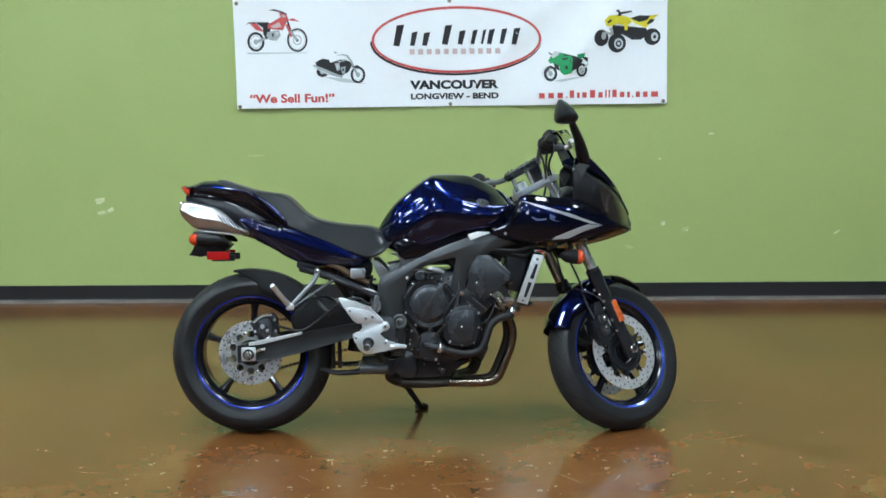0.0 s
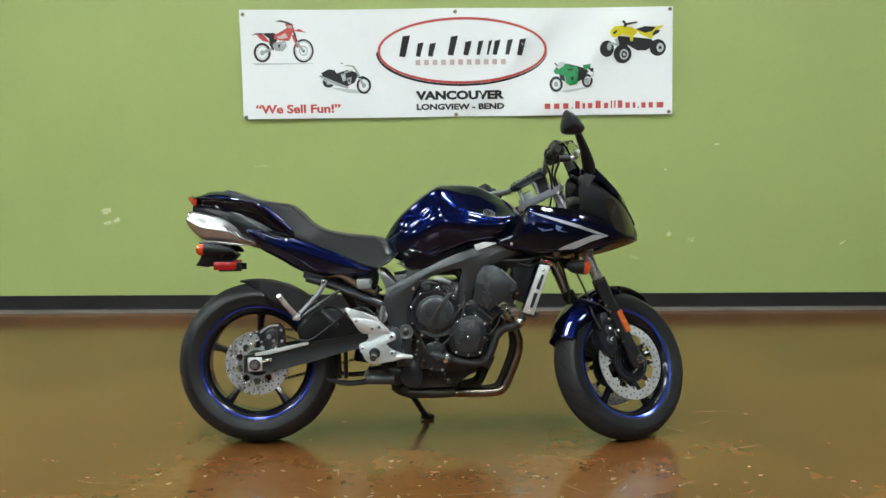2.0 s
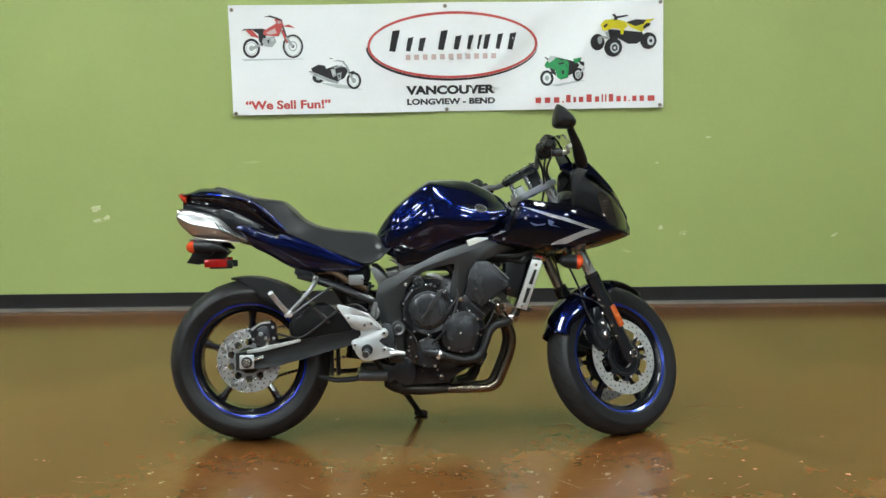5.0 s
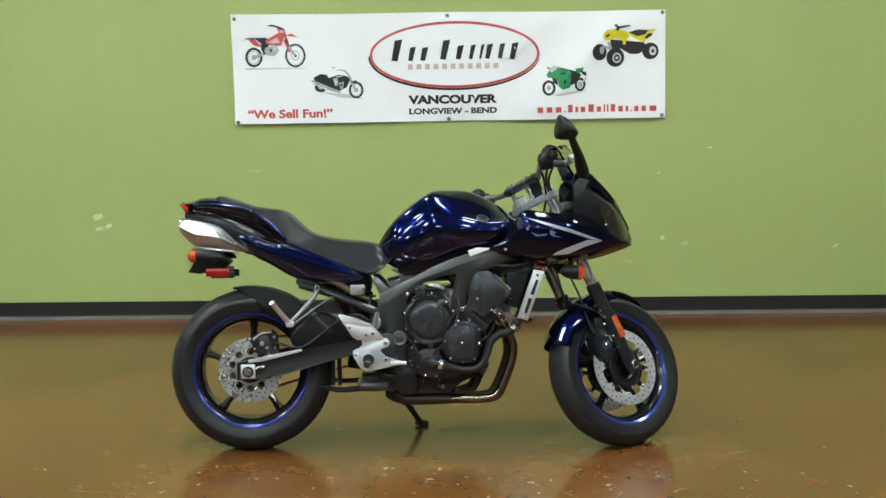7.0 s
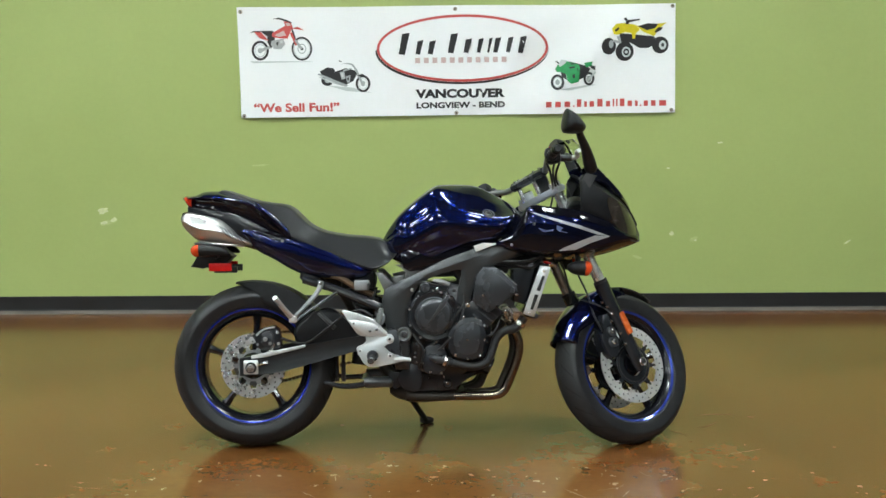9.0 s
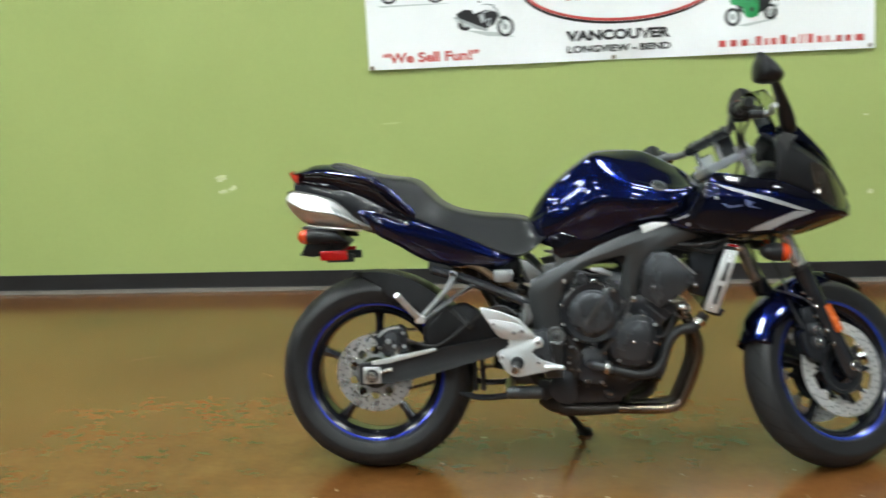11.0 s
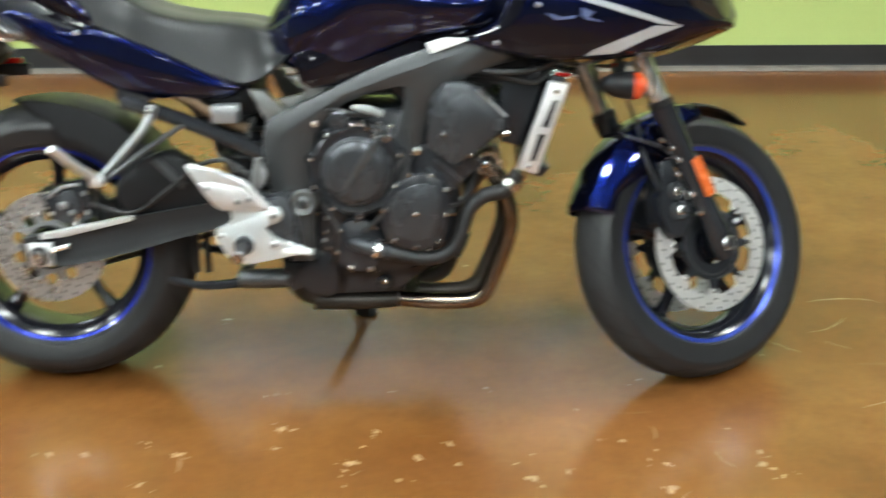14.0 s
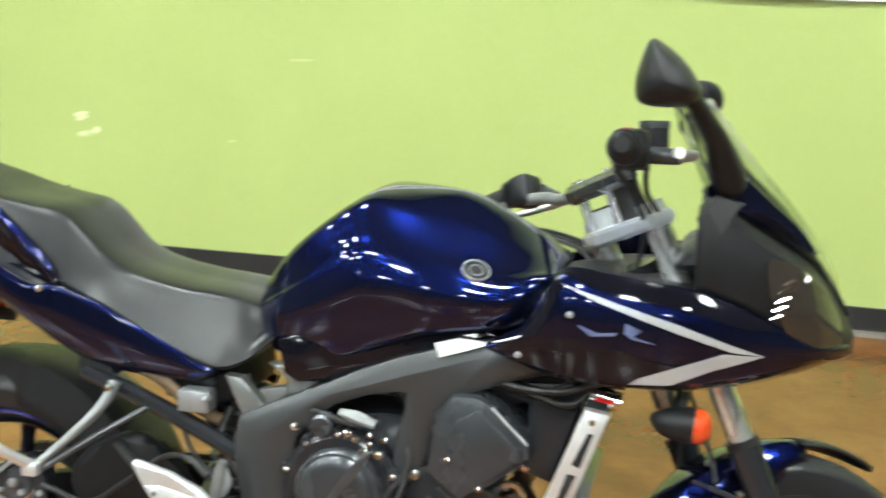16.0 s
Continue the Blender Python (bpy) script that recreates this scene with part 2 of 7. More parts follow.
M_lamp = glow("fluorescent_diffuser", (0.90, 1.0, 0.98), LAMP)
M_lampframe = surf("white_metal_frame", (0.75, 0.75, 0.74), 0.4, var=0.03)

# ---- builders ----


def mesh_of(name, bm, mat, smooth=True, angle=0.6):
    bmesh.ops.recalc_face_normals(bm, faces=bm.faces)
    me = bpy.data.meshes.new(name)
    if smooth:
        for f in bm.faces:
            f.smooth = True
        for e in bm.edges:
            if len(e.link_faces) == 2 and e.calc_face_angle(0) > angle:
                e.smooth = False
    bm.to_mesh(me)
    bm.free()
    me.materials.append(mat)
    return me


def part(name, bm, mat, parent, label="", smooth=True, angle=0.6):
    while parent.parent and parent.parent.parent:
        parent = parent.parent
    ob = new(name, mesh_of(name, bm, mat, smooth, angle))
    ob.parent = parent
    if label:
        tagged(ob, label)
    return ob


def curve(pts, per=8, closed=False):
    """Catmull-Rom through the points."""
    p = [np.array(q, float) for q in pts]
    n = len(p)
    out = []
    for i in range(n if closed else n - 1):
        if closed:
            a, b, c, d = p[i - 1], p[i], p[(i + 1) % n], p[(i + 2) % n]
        else:
            a, b, c, d = p[max(i - 1, 0)], p[i], p[i + 1], p[min(i + 2, n - 1)]
        for k in range(per):
            t = k / per
            out.append(0.5 * (2 * b + (c - a) * t + (2 * a - 5 * b + 4 * c - d) * t * t + (3 * b - a - 3 * c + d) * t ** 3))
    if not closed:
        out.append(p[-1])
    return out


def table(rows, x):
    """Smooth table of rows (x, a, b, ...), read at x."""
    xs = [r[0] for r in rows]
    cols = list(zip(*rows))[1:]
    if x <= xs[0]:
        return [c[0] for c in cols]
    if x >= xs[-1]:
        return [c[-1] for c in cols]
    i = max(k for k in range(len(xs) - 1) if xs[k] <= x)
    h = xs[i + 1] - xs[i]
    t = (x - xs[i]) / h
    res = []
    for c in cols:
        m0 = (c[i + 1] - c[i - 1]) / (xs[i + 1] - xs[i - 1]) * h if i > 0 else c[i + 1] - c[i]
        m1 = (c[i + 2] - c[i]) / (xs[i + 2] - xs[i]) * h if i + 2 < len(xs) else c[i + 1] - c[i]
        res.append((2 * t ** 3 - 3 * t * t + 1) * c[i] + (t ** 3 - 2 * t * t + t) * m0 + (3 * t * t - 2 * t ** 3) * c[i + 1] + (t ** 3 - t * t) * m1)
    return res


def loft(rows, steps=28, ring=28, etop=2.0, ebot=2.0, mid=0.5, bm=None):
    """A closed body along x: rows of (x, z_low, z_high, half_width)."""
    bm = bm or bmesh.new()
    rings = []
    for s in range(steps + 1):
        x = rows[0][0] + (rows[-1][0] - rows[0][0]) * s / steps
        lo, hi, w = table(rows, x)
        hi = max(hi, lo + 0.002)
        zm = lo + (hi - lo) * mid
        r = []
        for k in range(ring):
            a = 2 * math.pi * k / ring
            c, q = math.cos(a), math.sin(a)
            e = etop if q >= 0 else ebot
            y = w * math.copysign(abs(c) ** (2 / e), c)
            z = zm + (hi - zm if q >= 0 else zm - lo) * math.copysign(abs(q) ** (2 / e), q)
            r.append(bm.verts.new((x, y, z)))
        rings.append(r)
    for a, b in zip(rings, rings[1:]):
        for k in range(ring):
            bm.faces.new((a[k], a[(k + 1) % ring], b[(k + 1) % ring], b[k]))
    bm.faces.new(rings[0])
    bm.faces.new(rings[-1])
    return bm


def tube(pts, r, ring=10, per=6, bm=None, smooth=True, flat=1.0):
    """A round bar along a path; r may be one radius or one for each point."""
    bm = bm or bmesh.new()
    rad = r if isinstance(r, (list, tuple)) else [r] * len(pts)
    path = curve([(*p, q) for p, q in zip(pts, rad)], per) if smooth and len(pts) > 2 else [np.array((*p, q), float) for p, q in zip(pts, rad)]
    rings, up = [], None
    for i, p in enumerate(path):
        d = Vector(path[min(i + 1, len(path) - 1)][:3] - path[max(i - 1, 0)][:3]).normalized()
        if up is None:
            up = d.orthogonal().normalized()
        up = (up - d * up.dot(d)).normalized()
        side = d.cross(up)
        c = Vector(p[:3])
        rings.append([bm.verts.new(c + (up * math.cos(2 * math.pi * k / ring) + side * flat * math.sin(2 * math.pi * k / ring)) * p[3]) for k in range(ring)])
    for a, b in zip(rings, rings[1:]):
        for k in range(ring):
            bm.faces.new((a[k], a[(k + 1) % ring], b[(k + 1) % ring], b[k]))
    bm.faces.new(rings[0])
    bm.faces.new(rings[-1])
    return bm


def plate(outline, y0, y1, bevel=0.004, smooth=0, bm=None, segs=2, shape=None):
    """A flat piece in the x-z plane between y0 and y1 with rounded edges; shape(x, z) shifts it sideways."""
    own = bmesh.new()
    pts = [tuple(p) for p in (curve(outline, smooth, True) if smooth else outline)]
    a = [own.verts.new((x, y0, z)) for x, z in pts]
    b = [own.verts.new((x, y1, z)) for x, z in pts]
    n = len(pts)
    fa, fb = own.faces.new(a), own.faces.new(b)
    for k in range(n):
        own.faces.new((a[k], a[(k + 1) % n], b[(k + 1) % n], b[k]))
    if bevel:
        bmesh.ops.bevel(own, geom=list({e for f in (fa, fb) for e in f.edges}), offset=bevel, segments=segs, affect="EDGES", profile=0.5, clamp_overlap=True)
    if shape:
        bmesh.ops.triangulate(own, faces=[f for f in own.faces if len(f.verts) > 4])
        for v in own.verts:
            v.co.y += shape(v.co.x, v.co.z)
    if bm is None:
        return own
    me = bpy.data.meshes.new("tmp")
    own.to_mesh(me)
    own.free()
    bm.from_mesh(me)
    bpy.data.meshes.remove(me)
    return bm


def pillow(outline, y, out, back, smooth=5, rings=6, power=2.4):
    """A rounded body with the given side outline, swelling to both sides of y."""
    bm = bmesh.new()
    pts = curve(outline, smooth, True) if smooth else [np.array(p, float) for p in outline]
    c = sum(pts) / len(pts)
    layers = []
    for s in range(-rings + 1, rings):
        f = abs(s) / rings
        k = (1 - f ** power) ** (1 / power)
        dy = f * (out if s < 0 else back) * (-1 if s < 0 else 1)
        layers.append([bm.verts.new((c[0] + (p[0] - c[0]) * k, y + dy, c[1] + (p[1] - c[1]) * k)) for p in pts])
    n = len(pts)
    for a, b in zip(layers, layers[1:]):
        for i in range(n):
            bm.faces.new((a[i], a[(i + 1) % n], b[(i + 1) % n], b[i]))
    for lay, dy in ((layers[0], -out), (layers[-1], back)):
        v = bm.verts.new((c[0], y + dy, c[1]))
        for i in range(n):
            bm.faces.new((lay[i], lay[(i + 1) % n], v))
    return bm


def turned(profile, centre, segs=48, axis="y", bm=None, start=0.0, sweep=2 * math.pi, closed=True):
    """A body of revolution round an axis across the bike: profile of (radius, y)."""
    bm = bm or bmesh.new()
    full = abs(sweep - 2 * math.pi) < 1e-6
    cols = []
    for k in range(segs if full else segs + 1):
        a = start + sweep * k / segs
        cols.append([bm.verts.new((centre[0] + r * math.cos(a), centre[1] + y, centre[2] + r * math.sin(a))) for r, y in profile])
    m = len(profile)
    for k in range(len(cols) if full else len(cols) - 1):
        a, b = cols[k], cols[(k + 1) % len(cols)]
        for j in range(m if closed else m - 1):
            bm.faces.new((a[j], a[(j + 1) % m], b[(j + 1) % m], b[j]))
    if not full and closed:
        bm.faces.new(cols[0])
        bm.faces.new(cols[-1])
    return bm


def shell(x0, x1, steps, section, ease=None):
    """A closed body along x, mirrored in y: section(x) gives half its outline, from the top middle to the bottom."""
    bm = bmesh.new()
    rings = []
    for k in range(steps + 1):
        x = x0 + (x1 - x0) * (ease(k / steps) if ease else k / steps)
        half = section(x)
        rings.append([bm.verts.new((x, -y, z)) for y, z in half[::-1]] + [bm.verts.new((x, y, z)) for y, z in half if y > 1e-6])
    for a, b in zip(rings, rings[1:]):
        for j in range(len(a)):
            bm.faces.new((a[j], a[(j + 1) % len(a)], b[(j + 1) % len(a)], b[j]))
    bm.faces.new(rings[0]), bm.faces.new(rings[-1])
    return bm


def crowned(bm, inset=0.013, rise=0.006):
    """Raises the broad faces of a flat piece over a soft chamfer."""
    bm.normal_update()
    big = sorted(bm.faces, key=lambda f: f.calc_area())[-2:]
    bmesh.ops.inset_individual(bm, faces=big, thickness=inset, depth=rise)
    return bm


def bolt_mesh(bm, x, y, z, r=0.006, h=0.006, ring=8, hole=True):
    """A round cap-screw head facing the right-hand side."""
    prof = [(r, 0.0), (r, -h * 0.5), (r * 0.86, -h * 0.8), (r * 0.5, -h)]
    rows = [[bm.verts.new((x + q * math.cos(2 * math.pi * k / ring), y + d, z + q * math.sin(2 * math.pi * k / ring))) for k in range(ring)] for q, d in prof]
    for a, b in zip(rows, rows[1:]):
        for k in range(ring):
            bm.faces.new((a[k], a[(k + 1) % ring], b[(k + 1) % ring], b[k]))
    bm.faces.new(rows[-1])
    return bm


def bolt(parent, x, y, z, r=0.006, h=0.006, mat=None, move=None):
    bm = bolt_mesh(bmesh.new(), x, y, z, r * 0.84, h)
    if move:
        bm.transform(move)
    return part("bolt", bm, mat or M_bolt, parent)


def block(x0, x1, y0, y1, z0, z1, bevel=0.0, bm=None):
    own = bmesh.new()
    bmesh.ops.create_cube(own, size=1)
    for v in own.verts:
        v.co = ((x0 + x1) / 2 + v.co.x * (x1 - x0), (y0 + y1) / 2 + v.co.y * (y1 - y0), (z0 + z1) / 2 + v.co.z * (z1 - z0))
    if bevel:
        bmesh.ops.bevel(own, geom=own.edges[:], offset=bevel, segments=2, affect="EDGES", profile=0.5)
    if bm is None:
        return own
    me = bpy.data.meshes.new("tmp")
    own.to_mesh(me)
    own.free()
    bm.from_mesh(me)
    bpy.data.meshes.remove(me)
    return bm


# ---- the room ----
WALL_Y = 2.531
WEST, EAST, SOUTH, HIGH = -9.0, 9.5, -15.0, 4.0


def setting(name, bm, mat, label, category, smooth=False):
    return tagged(new(name, mesh_of(name, bm, mat, smooth)), label, category, kind="structure")


floor = setting("floor", block(WEST - 0.2, EAST + 0.2, SOUTH - 0.2, WALL_Y + 0.2, -0.15, 0.0), M_floor, "glossy brown stained concrete floor with pale scuffs", "floor")
wall_north = setting("wall_north", block(WEST - 0.15, EAST + 0.15, WALL_Y, WALL_Y + 0.15, 0.001, HIGH), M_wall, "lime green painted wall with small scuffs", "wall")
setting("wall_south", block(WEST - 0.15, EAST + 0.15, SOUTH - 0.15, SOUTH, 0.001, HIGH), M_wall2, "plain dull grey painted wall closing the showroom", "wall")
setting("wall_west", block(WEST - 0.15, WEST, SOUTH, WALL_Y, 0.001, HIGH), M_wall2, "plain dull grey painted side wall of the showroom", "wall")
setting("wall_east", block(EAST, EAST + 0.15, SOUTH, WALL_Y, 0.001, HIGH), M_wall2, "plain dull grey painted side wall of the showroom", "wall")
setting("ceiling", block(WEST - 0.15, EAST + 0.15, SOUTH - 0.15, WALL_Y + 0.15, HIGH, HIGH + 0.1), M_ceil, "plain dark showroom ceiling", "ceiling")

# black rubber base with its dusty toe
bm = bmesh.new()
prof = [(0.0, 0.104), (-0.003, 0.104), (-0.0045, 0.102), (-0.0045, 0.028), (-0.006, 0.0205), (0.0, 0.0205)]
ends = [[bm.verts.new((x, WALL_Y + y, z)) for y, z in prof] for x in (WEST, EAST)]
for k in range(len(prof)):
    bm.faces.new((ends[0][k], ends[0][(k + 1) % len(prof)], ends[1][(k + 1) % len(prof)], ends[1][k]))
bm.faces.new(ends[0]), bm.faces.new(ends[1])
baseboard = setting("baseboard", bm, M_base, "black rubber wall base along the green wall", "baseboard")
bm = bmesh.new()
prof = [(0.0, 0.02), (-0.007, 0.02), (-0.0105, 0.012), (-0.018, 0.003), (-0.019, 0.0008), (0.0, 0.0008)]
ends = [[bm.verts.new((x, WALL_Y + y, z)) for y, z in prof] for x in (WEST, EAST)]
for k in range(len(prof)):
    bm.faces.new((ends[0][k], ends[0][(k + 1) % len(prof)], ends[1][(k + 1) % len(prof)], ends[1][k]))
bm.faces.new(ends[0]), bm.faces.new(ends[1])
toe = part("base_toe", bm, M_toe, baseboard, "dusty grey toe of the rubber base", smooth=False)


# pale scratches and chips worn into the floor's sealer
rnd = random.Random(11)
scr_bm = bmesh.new()
for k in range(215):
    x, y = rnd.uniform(-2.4, 3.6), rnd.uniform(-2.2, 2.3)
    if k > 22:
        x, y = rnd.gauss(0.85, 0.75), rnd.gauss(-0.55, 0.28)
    if k > 203:
        x, y = rnd.gauss(1.85, 0.20), rnd.gauss(0.18, 0.20)
    turn = rnd.uniform(0, math.pi)
    if k > 208 or rnd.random() < 0.13:
        n, ln, wd, bend = 9, rnd.uniform(0.05, 0.22), rnd.uniform(0.0005, 0.0014), rnd.uniform(-0.5, 0.5)
        pts = []
        for i in range(n):
            f = i / (n - 1) - 0.5
            a = turn + bend * f
            pts.append((x + math.cos(a) * ln * f + rnd.uniform(-0.002, 0.002), y + math.sin(a) * ln * f + rnd.uniform(-0.002, 0.002), wd * (1 - (2 * f) ** 2) * rnd.uniform(0.2, 1.5) + 0.0003, a))
        left = [scr_bm.verts.new((p[0] - math.sin(p[3]) * p[2], p[1] + math.cos(p[3]) * p[2], 0.0006)) for p in pts]
        right = [scr_bm.verts.new((p[0] + math.sin(p[3]) * p[2], p[1] - math.cos(p[3]) * p[2], 0.0006)) for p in pts]
        for i in range(n - 1):
            scr_bm.faces.new((left[i], left[i + 1], right[i + 1], right[i]))
    else:
        # a ragged flake with a few crumbs beside it
        for c in range(rnd.choice((1, 1, 2, 3, 4))):
            r = rnd.uniform(0.003, 0.015) * (1.0 if c == 0 else 0.4)
            cx, cy, flat = x + (rnd.gauss(0, 0.02) if c else 0), y + (rnd.gauss(0, 0.015) if c else 0), rnd.uniform(0.35, 0.9)
            ring = []
            for q in range(11):
                a, d = 2 * math.pi * q / 11, r * rnd.uniform(0.35, 1.25)
                dx, dy = d * math.cos(a), d * flat * math.sin(a)
                ring.append(scr_bm.verts.new((cx + dx * math.cos(turn) - dy * math.sin(turn), cy + dx * math.sin(turn) + dy * math.cos(turn), 0.0006)))
            mid = scr_bm.verts.new((cx, cy, 0.0006))
            for q in range(11):
                scr_bm.faces.new((ring[q], ring[(q + 1) % 11], mid))
tagged(part("floor_scratch", scr_bm, M_scratch, floor, smooth=False), "pale scratches and chips in the floor sealer", kind="stuff")


def blotch(name, x, z, w, h, mat, seed, turn=0.0):
    """A thin irregular flake on the green wall."""
    rnd = random.Random(seed)
    bm = bmesh.new()
    n = 16
    ring = []
    for k in range(n):
        a = 2 * math.pi * k / n
        q = 0.6 + 0.4 * rnd.random()
        dx, dz = math.cos(a) * w / 2 * q, math.sin(a) * h / 2 * q
        ring.append(bm.verts.new((x + dx * math.cos(turn) - dz * math.sin(turn), WALL_Y - (0.003 if mat is M_scuff else 0.0015), z + dx * math.sin(turn) + dz * math.cos(turn))))
    bm.faces.new(ring)
    part(name, bm, mat, wall_north, smooth=False)

for x, z, w, h, mat, seed, turn in (
        (-1.182, 0.598, 0.075, 0.045, M_scuff, 1, 0.2),
        (-1.153, 0.532, 0.11, 0.035, M_scuff2, 2, 0.3),
        (-1.178, 0.530, 0.06, 0.022, M_scuff, 3, 0.1),
        (-1.124, 0.546, 0.05, 0.03, M_scuff, 13, 0.4),
        (-0.564, 0.538, 0.05, 0.012, M_scuff2, 14, 0.1),
        (2.330, 0.973, 0.04, 0.014, M_scuff, 4, 0.1),
        (2.065, 0.452, 0.03, 0.03, M_scuff, 5, 0.0),
        (2.193, 0.420, 0.06, 0.03, M_scuff2, 6, 0.4),
        (2.204, 0.413, 0.015, 0.015, M_scuff, 12, 0.0),
        (1.870, 0.317, 0.08, 0.022, M_scuff2, 7, -0.3),
        (-0.282, 0.855, 0.13, 0.012, M_scuff2, 8, 0.05),
        (2.036, 0.829, 0.025, 0.012, M_scuff, 9, 0.0),
        (3.082, 0.399, 0.055, 0.012, M_scuff, 10, 0.6),
        (3.067, 0.393, 0.03, 0.01, M_scuff2, 11, 0.8)):
    blotch("wall_scuff", x, z, w, h, mat, seed, turn)


def ceiling_light(x, y):
    """A surface-mounted square light."""
    lamp = new("ceiling_light")
    lamp.location = (x, y, HIGH)
    bm = bmesh.new()
    for x0, x1, y0, y1 in ((-0.27, 0.27, -0.27, -0.245), (-0.27, 0.27, 0.245, 0.27), (-0.27, -0.245, -0.245, 0.245), (0.245, 0.27, -0.245, 0.245)):
        block(x0, x1, y0, y1, -0.03, -0.002, 0, bm)
    part("frame", bm, M_lampframe, lamp, smooth=False)
    part("diffuser", block(-0.243, 0.243, -0.243, 0.243, -0.02, -0.004), M_lamp, lamp, smooth=False)
    return tagged(lamp, "white square fluorescent ceiling light, switched on", "ceiling light", "ceiling lights")


LX0, LY0 = -5.6, 0.25
first = ceiling_light(LX0, LY0)
for i in range(5):
    for j in (0, 1, 2, 4):
        if i or j:
            copy_thing(first, pose(LX0 + 2.5 * i, LY0 - 2.6 * j, HIGH))

# ---- the banner on the green wall ----
banner = tagged(new("banner"), "white vinyl dealer banner with printed vehicles and red oval", "banner")
banner.matrix_world = Matrix.Translation((0.1297, WALL_Y, -0.0082)) @ Matrix.Rotation(radians(-0.66), 4, "Y") @ Matrix.Scale(1.0157, 4)
BX0, BX1, BZ0, BZ1 = -0.489, 1.914, 1.115, 1.716


def wave(x, z):
    """The sheet's slight waves, nearest the wall at its corners."""
    u = (x - BX0) / (BX1 - BX0)
    v = (z - BZ0) / (BZ1 - BZ0)
    edge = 1 - (2 * v - 1) ** 6
    fold = 0.020 * math.exp(-((u - 0.62 - 0.22 * (v - 0.5)) / 0.035) ** 2) + 0.017 * math.exp(-((u - 0.80 - 0.20 * (v - 0.5)) / 0.04) ** 2) - 0.012 * math.exp(-((u - 0.35 + 0.12 * (v - 0.5)) / 0.05) ** 2)
    return -0.017 - 0.006 * math.sin(u * 9.0 - v * 3) - 0.004 * math.sin(u * 19.0 + 1.0 - v * 5) - fold * edge


bm = bmesh.new()
NX, NZ = 96, 16
for side in (0, 1):
    rows = []
    for i in range(NX + 1):
        u = i / NX
        rows.append([])
        for j in range(NZ + 1):
            v = j / NZ
            x = BX0 + (BX1 - BX0) * u + 0.004 * (0.5 - v)
            z = BZ0 + 0.004 * (1 - u) * (1 - v) + (BZ1 - BZ0) * v + 0.006 * (1 - u) * v - 0.006 * u * v - 0.012 * math.sin(u * math.pi * 2) ** 2 * v * 0.3
            rows[-1].append(bm.verts.new((x, wave(x, z) + 0.0008 * side, z)))
    for i in range(NX):
        for j in range(NZ):
            bm.faces.new((rows[i][j], rows[i + 1][j], rows[i + 1][j + 1], rows[i][j + 1]))
part("sheet", bm, M_vinyl, banner)


def printed(name, polys, mat, lift=0.0012, label=""):
    """Ink on the banner: polygons of (x, z), following the sheet."""
    bm = bmesh.new()
    for poly in polys:
        bm.faces.new([bm.verts.new((x, 0, z)) for x, z in poly])
    bmesh.ops.triangulate(bm, faces=bm.faces[:])
    longest = 0.05
    for _ in range(5):
        es = [e for e in bm.edges if e.calc_length() > longest]
        if not es:
            break
        bmesh.ops.subdivide_edges(bm, edges=es, cuts=1)
        bmesh.ops.triangulate(bm, faces=[f for f in bm.faces if len(f.verts) > 3])
    for v in bm.verts:
        v.co.y = wave(v.co.x, v.co.z) - lift
    return part(name, bm, mat, banner, label, smooth=False)


def ellipse(cx, cz, a, b, n=40, turn=0.0, arc=(0, 2 * math.pi)):
    out = []
    for k in range(n):
        t = arc[0] + (arc[1] - arc[0]) * k / n
        x, z = a * math.cos(t), b * math.sin(t)
        out.append((cx + x * math.cos(turn) - z * math.sin(turn), cz + x * math.sin(turn) + z * math.cos(turn)))
    return out


def ring_quads(cx, cz, a, b, t, n=48, turn=0.0):
    o, i = ellipse(cx, cz, a, b, n, turn), ellipse(cx, cz, a - t, b - t, n, turn)
    return [(o[k], o[(k + 1) % n], i[(k + 1) % n], i[k]) for k in range(n)]


OX, OZ, OA, OB = 0.741, 1.483, 0.477, 0.187
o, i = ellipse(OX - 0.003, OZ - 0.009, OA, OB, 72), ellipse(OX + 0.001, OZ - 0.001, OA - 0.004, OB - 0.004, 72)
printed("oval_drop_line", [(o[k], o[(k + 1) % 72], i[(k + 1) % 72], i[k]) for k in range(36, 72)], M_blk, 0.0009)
printed("oval_ring", ring_quads(OX, OZ, OA - 0.005, OB - 0.004, 0.014, 72), M_red, 0.0014, "red printed oval ring")
# slanted strokes stand in for the trade name
lean_by = 0.22
for x, w, z0, h in ((0.385, 0.075, 1.455, 0.115), (0.478, 0.055, 1.455, 0.075), (0.545, 0.06, 1.455, 0.072), (0.655, 0.07, 1.46, 0.105), (0.742, 0.06, 1.46, 0.075),
                    (0.815, 0.045, 1.46, 0.077), (0.872, 0.018, 1.46, 0.078), (0.905, 0.055, 1.46, 0.08), (0.975, 0.05, 1.46, 0.082), (1.04, 0.062, 1.455, 0.09)):
    lean, t = h * lean_by, max(0.014, 0.50 * w)
    printed("name_stroke", [[(x + 0.004, z0), (x + t, z0 - 0.004), (x + t + lean + 0.004, z0 + h), (x + lean, z0 + h - 0.005)]], M_blk, 0.0014)
for k in range(11):
    x = 0.48 + k * 0.0475
    printed("name_bar", [[(x, 1.405), (x + 0.026, 1.405), (x + 0.026, 1.434), (x, 1.434)]], M_pink, 0.0014)
x = 1.193
